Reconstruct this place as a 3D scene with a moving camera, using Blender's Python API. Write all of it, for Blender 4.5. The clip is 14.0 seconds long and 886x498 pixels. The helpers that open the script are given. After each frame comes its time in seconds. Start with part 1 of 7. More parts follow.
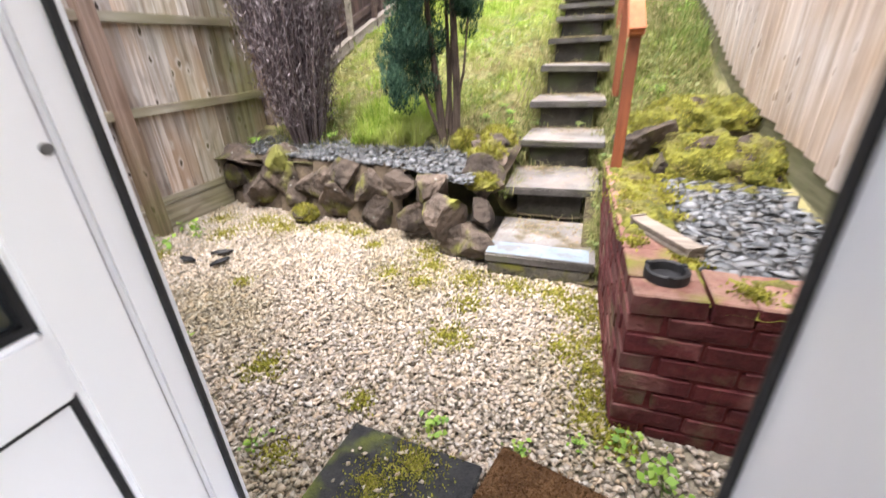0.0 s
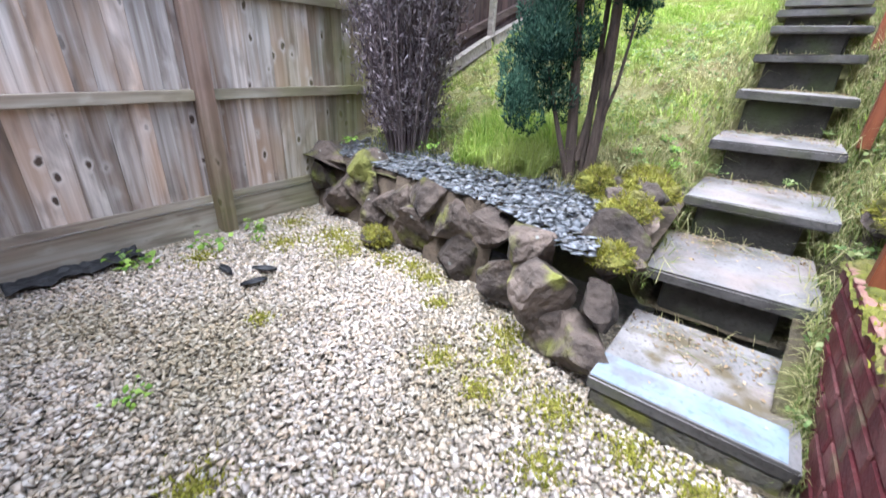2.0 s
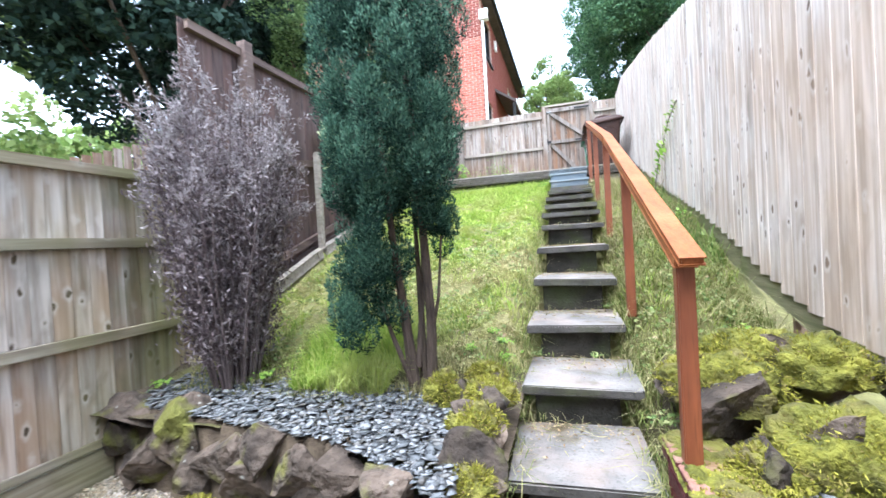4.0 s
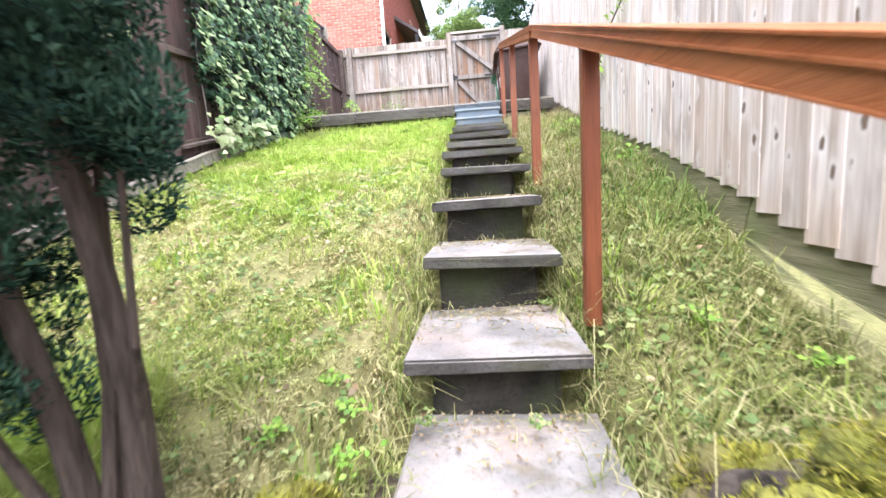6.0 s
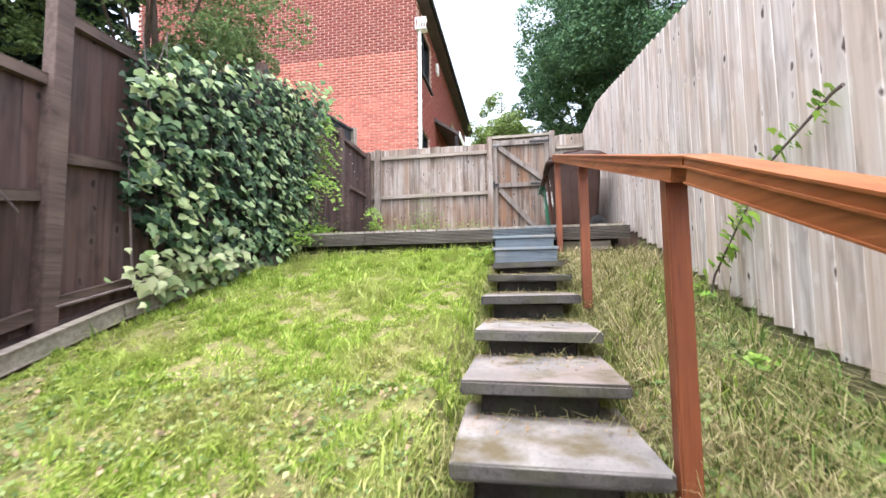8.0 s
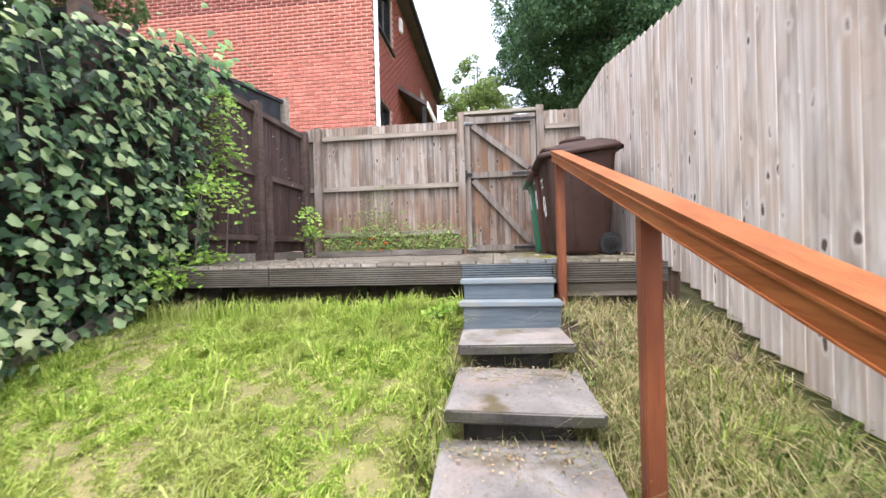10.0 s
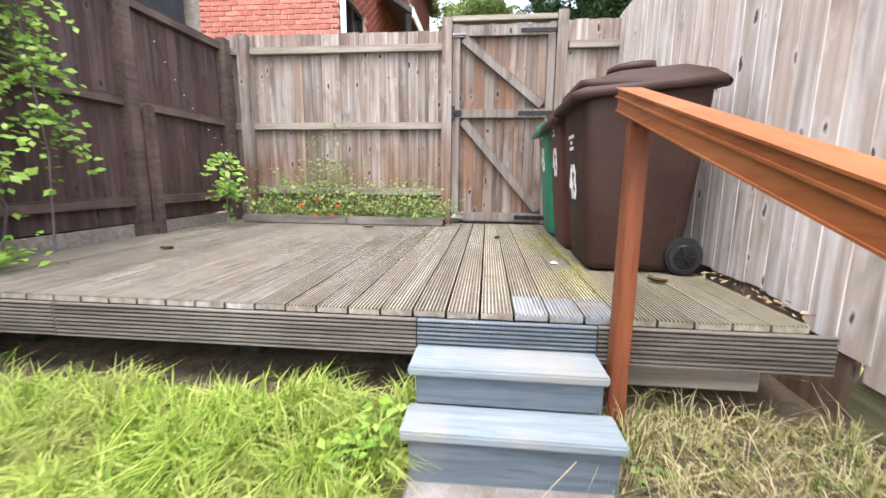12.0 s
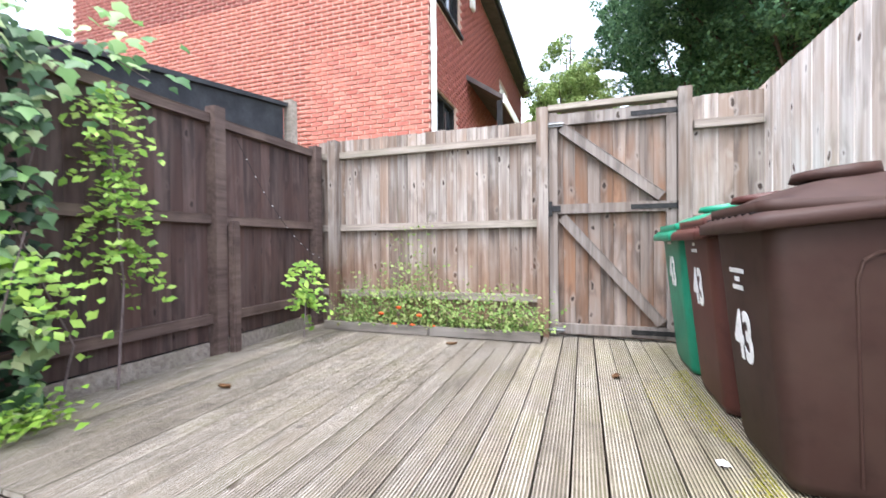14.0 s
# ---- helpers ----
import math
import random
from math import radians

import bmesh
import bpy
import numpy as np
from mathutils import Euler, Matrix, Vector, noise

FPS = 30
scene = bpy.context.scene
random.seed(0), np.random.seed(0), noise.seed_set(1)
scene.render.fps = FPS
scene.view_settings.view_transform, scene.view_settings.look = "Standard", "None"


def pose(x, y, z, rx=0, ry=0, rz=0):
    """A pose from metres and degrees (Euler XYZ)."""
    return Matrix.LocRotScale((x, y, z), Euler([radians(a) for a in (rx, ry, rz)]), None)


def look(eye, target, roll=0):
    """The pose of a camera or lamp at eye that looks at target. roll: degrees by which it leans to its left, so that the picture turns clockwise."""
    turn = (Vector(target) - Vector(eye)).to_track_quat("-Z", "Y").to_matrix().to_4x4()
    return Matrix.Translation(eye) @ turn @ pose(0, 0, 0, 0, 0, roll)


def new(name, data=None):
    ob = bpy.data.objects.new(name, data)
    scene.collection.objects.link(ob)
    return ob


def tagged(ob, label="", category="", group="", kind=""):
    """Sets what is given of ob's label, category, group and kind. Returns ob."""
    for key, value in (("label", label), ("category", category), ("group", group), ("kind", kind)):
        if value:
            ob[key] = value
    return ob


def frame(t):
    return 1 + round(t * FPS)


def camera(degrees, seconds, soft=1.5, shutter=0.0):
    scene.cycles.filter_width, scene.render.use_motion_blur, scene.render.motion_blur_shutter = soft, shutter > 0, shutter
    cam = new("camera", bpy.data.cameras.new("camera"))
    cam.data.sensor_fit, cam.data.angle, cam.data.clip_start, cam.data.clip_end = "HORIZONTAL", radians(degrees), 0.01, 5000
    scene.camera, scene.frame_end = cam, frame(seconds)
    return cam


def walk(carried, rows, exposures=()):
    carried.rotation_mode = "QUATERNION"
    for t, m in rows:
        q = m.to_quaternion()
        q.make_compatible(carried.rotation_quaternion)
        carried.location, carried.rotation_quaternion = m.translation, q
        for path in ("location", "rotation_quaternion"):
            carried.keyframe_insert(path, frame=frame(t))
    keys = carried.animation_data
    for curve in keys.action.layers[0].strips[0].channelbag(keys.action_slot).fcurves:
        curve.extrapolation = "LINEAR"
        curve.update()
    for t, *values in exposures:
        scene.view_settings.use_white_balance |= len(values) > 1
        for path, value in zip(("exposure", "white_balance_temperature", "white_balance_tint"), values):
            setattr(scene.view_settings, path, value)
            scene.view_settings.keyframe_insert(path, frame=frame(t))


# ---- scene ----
cam = camera(94.0, 14.0, 1.5, 0.3)
METRES, EYE, TILT, LEAN, TURN = 8.8, 1.232, 0.0, 0.0, 19.9
ROWS = [
    (0.0, 0.0, 0.0, 0.0, -1.03, -25.94, 2.11),
    (0.5, -0.0061, 0.0394, -0.0143, 1.58, -35.0, 0.56),
    (1.0, -0.0058, 0.0647, -0.0138, 3.43, -37.36, -1.51),
    (1.5, -0.0013, 0.0874, -0.0188, 11.15, -31.91, -2.09),
    (2.0, 0.0088, 0.1007, -0.0085, 18.46, -24.71, -2.23),
    (2.5, 0.0104, 0.1048, -0.0012, 16.2, -17.36, -1.28),
    (3.0, 0.0119, 0.1046, 0.0087, 10.39, -7.59, -0.01),
    (3.5, 0.0132, 0.1038, 0.0172, 3.58, -0.28, 1.39),
    (6.0, 0.0715, 0.278, 0.0117, -14.93, -7.79, 3.6),
    (6.5, 0.0821, 0.329, 0.0274, -8.68, -4.98, 2.83),
    (7.0, 0.0937, 0.3735, 0.0558, -8.3, -0.98, 1.82),
    (7.5, 0.1156, 0.4195, 0.0739, -9.01, 2.09, 0.98),
    (8.0, 0.1307, 0.4589, 0.091, -9.83, 4.16, 0.72),
    (8.5, 0.1449, 0.4983, 0.1121, -11.67, 3.97, 0.7),
    (11.0, 0.22, 0.7099, 0.1905, -13.47, -5.01, 1.44),
    (11.5, 0.2356, 0.7502, 0.1984, -13.63, -7.38, 0.69),
    (12.0, 0.2516, 0.7919, 0.2104, -13.85, -9.88, -0.54),
    (12.5, 0.2601, 0.8333, 0.225, -14.48, -12.6, -2.43),
    (13.0, 0.2631, 0.8587, 0.2296, -10.53, -10.67, -2.82),
    (13.5, 0.2661, 0.8629, 0.2395, -6.12, -5.75, -1.2),
    (14.0, 0.2649, 0.8596, 0.2489, -1.16, -0.64, 0.55),
]
EXPOSURES = ((0.0, 2.87, 6600, 14), (1.5, 2.75, 5900, 11), (2.5, 2.82, 5250, 13), (3.5, 2.85, 5450, 7), (6.0, 3.0, 5950, 13), (6.5, 3.06, 5950, 15), (7.5, 2.58, 6200, 14), (8.5, 2.33, 6250, 13), (11.0, 2.22, 6400, 15), (13.0, 2.54, 6300, 12), (14.0, 2.55, 6050, 12))
walk(cam, [(t, pose(0, 0, EYE, TILT, LEAN, TURN) @ pose(METRES * x, METRES * y, METRES * z, 90 + pitch, roll, yaw)) for t, x, y, z, yaw, pitch, roll in ROWS],
     EXPOSURES)

# ---- sky, sun ----
world = bpy.data.worlds.new("overcast_sky")
scene.world = world
world.use_nodes = True
wn = world.node_tree
wn.nodes.clear()
w_out = wn.nodes.new("ShaderNodeOutputWorld")
w_bg = wn.nodes.new("ShaderNodeBackground")
w_hsv = wn.nodes.new("ShaderNodeHueSaturation")
w_sky = wn.nodes.new("ShaderNodeTexSky")
w_sky.sky_type = "NISHITA"
w_sky.sun_disc = False
w_sky.sun_elevation = radians(70.4)
w_sky.sun_rotation = radians(191)
w_sky.dust_density = 2.0
w_hsv.inputs["Saturation"].default_value = 0.40
w_bg.inputs["Strength"].default_value = 0.15
wn.links.new(w_sky.outputs[0], w_hsv.inputs["Color"])
wn.links.new(w_hsv.outputs[0], w_bg.inputs["Color"])
wn.links.new(w_bg.outputs[0], w_out.inputs["Surface"])
sun = new("sun", bpy.data.lights.new("sun", "SUN"))
sun.data.energy = 1.1
sun.data.angle = radians(50)
sun.data.color = (1.0, 0.97, 0.94)
sun.matrix_world = look((-0.8, -1.2, 12), (0, 3, 0))


# ---- materials ----
def material(name, a, b, scale=6.0, rough=0.8, bump=0.3, stretch=(1, 1, 1), fine=60.0, c=None, cscale=1.2, camount=0.5,
             vary=0.25, spots=None, spot_scale=5.0, spot_size=0.12, metal=0.0, spec=0.3, depth=0.01, world_space=True, moss=None, moss_scale=3.0, moss_at=0.56):
    """Two scales of noise between colours a and b, patches of c, round spots, moss patches, and fine relief."""
    m = bpy.data.materials.new(name)
    m.use_nodes = True
    t = m.node_tree
    n, l = t.nodes, t.links
    bsdf = n["Principled BSDF"]
    bsdf.inputs["Roughness"].default_value = rough
    bsdf.inputs["Metallic"].default_value = metal
    bsdf.inputs["Specular IOR Level"].default_value = spec
    geo = n.new("ShaderNodeNewGeometry")
    tc = n.new("ShaderNodeTexCoord")
    info = n.new("ShaderNodeObjectInfo")
    off = n.new("ShaderNodeVectorMath")
    off.operation = "MULTIPLY_ADD"
    l.new(info.outputs["Random"], off.inputs[0])
    off.inputs[1].default_value = (7.3, 5.1, 9.7)
    l.new(geo.outputs["Position"] if world_space else tc.outputs["Object"], off.inputs[2])
    mp = n.new("ShaderNodeMapping")
    mp.inputs["Scale"].default_value = stretch
    l.new(off.outputs[0], mp.inputs["Vector"])

    def noise_node(s, detail, vec):
        k = n.new("ShaderNodeTexNoise")
        k.inputs["Scale"].default_value = s
        k.inputs["Detail"].default_value = detail
        l.new(vec, k.inputs["Vector"])
        return k

    def ramp(src, lo, hi):
        r = n.new("ShaderNodeMapRange")
        r.inputs["From Min"].default_value, r.inputs["From Max"].default_value = lo, hi
        l.new(src, r.inputs["Value"])
        return r.outputs["Result"]

    def mix(fac, x, y):
        k = n.new("ShaderNodeMix")
        k.data_type = "RGBA"
        l.new(fac, k.inputs[0])
        for s, v in ((6, x), (7, y)):
            if isinstance(v, tuple):
                k.inputs[s].default_value = (*v, 1)
            else:
                l.new(v, k.inputs[s])
        return k.outputs[2]

    n1 = noise_node(scale, 5, mp.outputs[0])
    n2 = noise_node(fine, 4, mp.outputs[0])
    col = mix(ramp(n1.outputs[0], 0.3, 0.7), a, b)
    dark = tuple(v * 0.55 for v in a)
    f2 = ramp(n2.outputs[0], 0.52, 0.75)
    k2 = n.new("ShaderNodeMath")
    k2.operation = "MULTIPLY"
    l.new(f2, k2.inputs[0])
    k2.inputs[1].default_value = 0.6
    col = mix(k2.outputs[0], col, dark) if rough > 0.26 else col
    if c:
        n3 = noise_node(cscale, 4, off.outputs[0])
        k3 = n.new("ShaderNodeMath")
        k3.operation = "MULTIPLY"
        l.new(ramp(n3.outputs[0], 0.48, 0.66), k3.inputs[0])
        k3.inputs[1].default_value = camount
        col = mix(k3.outputs[0], col, c)
    if spots:
        vo = n.new("ShaderNodeTexVoronoi")
        vo.inputs["Scale"].default_value = spot_scale
        wob = noise_node(9.0, 3, off.outputs[0])
        shake = n.new("ShaderNodeVectorMath")
        shake.operation = "MULTIPLY_ADD"
        l.new(wob.outputs[1], shake.inputs[0])
        shake.inputs[1].default_value = (0.04, 0.04, 0.07)
        l.new(off.outputs[0], shake.inputs[2])
        l.new(shake.outputs[0], vo.inputs["Vector"])
        col = mix(ramp(vo.outputs["Distance"], spot_size, spot_size * 0.5), col, spots)
    if moss:
        n4 = noise_node(moss_scale, 6, geo.outputs["Position"])
        col = mix(ramp(n4.outputs[0], moss_at - 0.02, moss_at + 0.12), col, moss)
    hs = n.new("ShaderNodeHueSaturation")
    l.new(ramp_value(n, l, info.outputs["Random"], 1 - vary, 1 + vary), hs.inputs["Value"])
    l.new(col, hs.inputs["Color"])
    l.new(hs.outputs[0], bsdf.inputs["Base Color"])
    if bump:
        add = n.new("ShaderNodeMath")
        add.operation = "ADD"
        l.new(n1.outputs[0], add.inputs[0])
        l.new(n2.outputs[0], add.inputs[1])
        bp = n.new("ShaderNodeBump")
        bp.inputs["Strength"].default_value = bump
        bp.inputs["Distance"].default_value = depth
        l.new(add.outputs[0], bp.inputs["Height"])
        l.new(bp.outputs[0], bsdf.inputs["Normal"])
    return m


def ramp_value(n, l, src, lo, hi):
    r = n.new("ShaderNodeMapRange")
    r.inputs["To Min"].default_value, r.inputs["To Max"].default_value = lo, hi
    l.new(src, r.inputs["Value"])
    return r.outputs["Result"]


def islands(name, cols, rough=0.8, spec=0.2, trans=0.0, noise_scale=0.0, second=None):
    """Each loose piece takes one of the colours; leaves let light through; second: colours of broad patches."""
    m = bpy.data.materials.new(name)
    m.use_nodes = True
    t = m.node_tree
    n, l = t.nodes, t.links
    bsdf = n["Principled BSDF"]
    bsdf.inputs["Roughness"].default_value = rough
    bsdf.inputs["Specular IOR Level"].default_value = spec
    geo = n.new("ShaderNodeNewGeometry")

    def ramp_of(colours):
        r = n.new("ShaderNodeValToRGB")
        e = r.color_ramp.elements
        while len(e) < len(colours):
            e.new(0.5)
        for i, cc in enumerate(colours):
            e[i].position = i / max(1, len(colours) - 1)
            e[i].color = (*cc, 1)
        l.new(geo.outputs["Random Per Island"], r.inputs[0])
        return r.outputs[0]

    col = ramp_of(cols)
    if second:
        col2 = ramp_of(second)
        nz = n.new("ShaderNodeTexNoise")
        nz.inputs["Scale"].default_value = noise_scale
        nz.inputs["Detail"].default_value = 3
        l.new(geo.outputs["Position"], nz.inputs["Vector"])
        mr = n.new("ShaderNodeMapRange")
        mr.inputs["From Min"].default_value, mr.inputs["From Max"].default_value = 0.47, 0.64
        l.new(nz.outputs[0], mr.inputs["Value"])
        mx = n.new("ShaderNodeMix")
        mx.data_type = "RGBA"
        l.new(mr.outputs[0], mx.inputs[0])
        l.new(col, mx.inputs[6])
        l.new(col2, mx.inputs[7])
        col = mx.outputs[2]
    l.new(col, bsdf.inputs["Base Color"])
    if trans:
        tr = n.new("ShaderNodeBsdfTranslucent")
        l.new(col, tr.inputs["Color"])
        ms = n.new("ShaderNodeMixShader")
        ms.inputs[0].default_value = trans
        l.new(bsdf.outputs[0], ms.inputs[1])
        l.new(tr.outputs[0], ms.inputs[2])
        l.new(ms.outputs[0], n["Material Output"].inputs["Surface"])
    return m


def plank_wood(name, pale, dark, warm, knot, along=2, rough=0.85, bump=0.35, warmth=0.6, vary=0.16, knots=0.5, fade=None, spec=0.25):
    """Sawn boards: grain along one axis, bleached and warm streaks, oval knots with dark hearts; each board has its own tone.
    fade: (colour, axis, where it begins, where it is full, amount), a stain that sets in along the fence."""
    m = bpy.data.materials.new(name)
    m.use_nodes = True
    n, l = m.node_tree.nodes, m.node_tree.links
    bsdf = n["Principled BSDF"]
    bsdf.inputs["Roughness"].default_value = rough
    bsdf.inputs["Specular IOR Level"].default_value = spec
    geo = n.new("ShaderNodeNewGeometry")
    info = n.new("ShaderNodeObjectInfo")
    off = n.new("ShaderNodeVectorMath")
    off.operation = "MULTIPLY_ADD"
    l.new(info.outputs["Random"], off.inputs[0])
    off.inputs[1].default_value = (37.3, 25.1, 49.7)
    l.new(geo.outputs["Position"], off.inputs[2])

    def mapped(across, lengthwise):
        mp = n.new("ShaderNodeMapping")
        mp.inputs["Scale"].default_value = [lengthwise if k == along else across for k in range(3)]
        l.new(off.outputs[0], mp.inputs["Vector"])
        return mp.outputs[0]

    def noisy(vec, scale, detail, lo, hi, bend=0.0):
        k = n.new("ShaderNodeTexNoise")
        k.inputs["Scale"].default_value = scale
        k.inputs["Detail"].default_value = detail
        k.inputs["Distortion"].default_value = bend
        l.new(vec, k.inputs["Vector"])
        return span(k.outputs[0], lo, hi), k.outputs[0]

    def span(src, lo, hi, a=0.0, b=1.0):
        r = n.new("ShaderNodeMapRange")
        for key, v in (("From Min", lo), ("From Max", hi), ("To Min", a), ("To Max", b)):
            r.inputs[key].default_value = v
        l.new(src, r.inputs["Value"])
        return r.outputs["Result"]

    def times(x, y):
        k = n.new("ShaderNodeMath")
        k.operation = "MULTIPLY"
        for i, v in enumerate((x, y)):
            if isinstance(v, (int, float)):
                k.inputs[i].default_value = v
            else:
                l.new(v, k.inputs[i])
        return k.outputs[0]

    def mix(fac, x, y):
        k = n.new("ShaderNodeMix")
        k.data_type = "RGBA"
        l.new(fac, k.inputs[0])
        for i, v in ((6, x), (7, y)):
            if isinstance(v, tuple):
                k.inputs[i].default_value = (*v, 1)
            else:
                l.new(v, k.inputs[i])
        return k.outputs[2]

    grain, raw_grain = noisy(mapped(26.0, 1.1), 1.0, 6, 0.36, 0.66, 0.4)
    broad, _ = noisy(mapped(5.0, 1.3), 1.0, 4, 0.40, 0.62)
    stain, _ = noisy(mapped(8.0, 2.4), 1.0, 5, 0.52, 0.70, 0.6)
    col = mix(times(grain, 0.85), pale, dark)
    col = mix(times(broad, warmth), col, warm)
    col = mix(times(stain, 0.55), col, tuple(v * 0.5 for v in dark))
    vo = n.new("ShaderNodeTexVoronoi")
    vo.inputs["Scale"].default_value = 1.0
    wob = n.new("ShaderNodeTexNoise")
    wob.inputs["Scale"].default_value = 14.0
    l.new(off.outputs[0], wob.inputs["Vector"])
    shake = n.new("ShaderNodeVectorMath")
    shake.operation = "MULTIPLY_ADD"
    l.new(wob.outputs[1], shake.inputs[0])
    shake.inputs[1].default_value = (0.42, 0.42, 0.42)
    l.new(mapped(11.0, 5.6), shake.inputs[2])
    l.new(shake.outputs[0], vo.inputs["Vector"])
    sep = n.new("ShaderNodeSeparateColor")
    l.new(vo.outputs["Color"], sep.inputs[0])
    chosen = span(sep.outputs[0], knots - 0.02, knots + 0.02, 1.0, 0.0)
    col = mix(times(times(span(vo.outputs["Distance"], 0.36, 0.18), chosen), 0.6), col, pale)
    col = mix(times(span(vo.outputs["Distance"], 0.19, 0.11), chosen), col, knot)
    if fade:
        colour, axis, start, full, amount = fade
        sp = n.new("ShaderNodeSeparateXYZ")
        l.new(geo.outputs["Position"], sp.inputs[0])
        patch, _ = noisy(geo.outputs["Position"], 2.3, 5, 0.25, 0.60)
        col = mix(times(times(span(sp.outputs[axis], start, full), patch), amount), col, mix(grain, colour, tuple(v * 0.6 for v in colour)))
    hs = n.new("ShaderNodeHueSaturation")
    l.new(ramp_value(n, l, info.outputs["Random"], 1 - vary, 1 + vary), hs.inputs["Value"])
    l.new(col, hs.inputs["Color"])
    l.new(hs.outputs[0], bsdf.inputs["Base Color"])
    bp = n.new("ShaderNodeBump")
    bp.inputs["Strength"].default_value = bump
    bp.inputs["Distance"].default_value = 0.006
    l.new(raw_grain, bp.inputs["Height"])
    l.new(bp.outputs[0], bsdf.inputs["Normal"])
    return m


GRAIN_Z = (14, 14, 0.8)
GRAIN_Y = (14, 0.8, 14)
GRAIN_X = (0.8, 14, 14)
M_FENCE_PALE = plank_wood("pale_fence_wood", (0.68, 0.635, 0.60), (0.37, 0.30, 0.25), (0.46, 0.345, 0.265), (0.10, 0.07, 0.056), warmth=0.55, vary=0.09, knots=0.68, fade=((0.50, 0.35, 0.23), 1, 5.4, 2.2, 0.8))
M_FENCE_GREY = plank_wood("weathered_fence_wood", (0.36, 0.32, 0.285), (0.13, 0.10, 0.083), (0.205, 0.13, 0.085), (0.045, 0.032, 0.025), warmth=0.6, vary=0.24, knots=0.6, fade=((0.20, 0.108, 0.062), 2, 3.62, 3.1, 0.75))
M_GATE = plank_wood("dark_weathered_gate_wood", (0.245, 0.20, 0.17), (0.085, 0.062, 0.05), (0.215, 0.108, 0.056), (0.04, 0.028, 0.022), warmth=0.8, vary=0.22, knots=0.5)
M_GATE_FRAME = plank_wood("grey_gate_frame_wood", (0.25, 0.22, 0.198), (0.115, 0.095, 0.082), (0.18, 0.13, 0.10), (0.05, 0.038, 0.03), warmth=0.4, vary=0.10, knots=0.3)
M_FENCE_LOW = plank_wood("greened_fence_wood", (0.65, 0.585, 0.535), (0.20, 0.15, 0.118), (0.39, 0.25, 0.16), (0.07, 0.048, 0.036), warmth=0.7, vary=0.28, knots=0.6, fade=((0.235, 0.22, 0.085), 1, 2.25, 3.25, 0.85))
M_FENCE_DARK = plank_wood("dark_stained_fence", (0.108, 0.074, 0.066), (0.043, 0.028, 0.025), (0.10, 0.05, 0.039), (0.03, 0.02, 0.017), rough=0.7, warmth=0.5, vary=0.25, knots=0.25)
M_RAIL_GREY = material("grey_rail_wood", (0.20, 0.165, 0.135), (0.36, 0.31, 0.265), 2.2, 0.85, 0.3, GRAIN_X, 9, (0.15, 0.15, 0.09), 2, 0.4, 0.12)
M_RAIL_LOW = plank_wood("greened_rail_wood", (0.47, 0.42, 0.35), (0.20, 0.155, 0.115), (0.30, 0.21, 0.14), (0.09, 0.07, 0.05), along=1, warmth=0.5, vary=0.12, knots=0.2, fade=((0.25, 0.24, 0.10), 1, 1.2, 3.2, 0.8))
M_POST_LOW = plank_wood("brown_post_wood", (0.30, 0.225, 0.185), (0.13, 0.092, 0.07), (0.22, 0.135, 0.09), (0.06, 0.04, 0.03), warmth=0.5, vary=0.12, knots=0.3, fade=((0.17, 0.165, 0.055), 2, 0.9, 0.0, 0.8))
M_GRAVELBOARD = material("green_gravel_board", (0.115, 0.11, 0.055), (0.23, 0.21, 0.125), 2.2, 0.85, 0.3, GRAIN_Y, 9, (0.13, 0.155, 0.055), 2.5, 0.7, 0.12)
M_RAIL_DARK = material("dark_rail_wood", (0.065, 0.042, 0.036), (0.13, 0.09, 0.076), 2.2, 0.75, 0.3, GRAIN_Y, 9, (0.20, 0.14, 0.11), 3, 0.45, 0.12)
M_HANDRAIL = material("orange_stained_rail", (0.21, 0.062, 0.018), (0.33, 0.108, 0.034), 2.0, 0.5, 0.2, GRAIN_Y, 9, (0.37, 0.15, 0.06), 2.5, 0.4, 0.06, spec=0.3)
M_HANDPOST = material("orange_stained_post", (0.16, 0.045, 0.018), (0.25, 0.078, 0.03), 2.0, 0.5, 0.2, GRAIN_Z, 9, (0.11, 0.035, 0.018), 2.5, 0.5, 0.1, spec=0.4)
M_DECK = plank_wood("grooved_deck_wood", (0.40, 0.365, 0.315), (0.15, 0.122, 0.095), (0.25, 0.205, 0.155), (0.07, 0.052, 0.04), along=1, rough=0.5, bump=0.3, warmth=0.55, vary=0.18, knots=0.12, fade=((0.22, 0.215, 0.075), 0, -0.5, 0.15, 0.45), spec=0.5)
M_FASCIA = material("deck_fascia_wood", (0.085, 0.072, 0.06), (0.19, 0.165, 0.14), 1.8, 0.75, 0.35, GRAIN_X, 9, (0.25, 0.23, 0.205), 1.5, 0.5, 0.1)
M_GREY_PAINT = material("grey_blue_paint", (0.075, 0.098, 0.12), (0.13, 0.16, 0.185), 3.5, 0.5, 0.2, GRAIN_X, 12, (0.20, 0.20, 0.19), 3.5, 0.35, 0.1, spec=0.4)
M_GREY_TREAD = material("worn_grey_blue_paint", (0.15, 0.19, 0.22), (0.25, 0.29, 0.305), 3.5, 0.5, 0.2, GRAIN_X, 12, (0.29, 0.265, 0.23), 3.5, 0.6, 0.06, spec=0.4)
M_SLAB_SIDE = material("dark_slab_edge", (0.040, 0.036, 0.032), (0.10, 0.092, 0.084), 6, 0.8, 0.5, (1, 1, 1), 60, (0.07, 0.075, 0.03), 5, 0.5, 0.15)
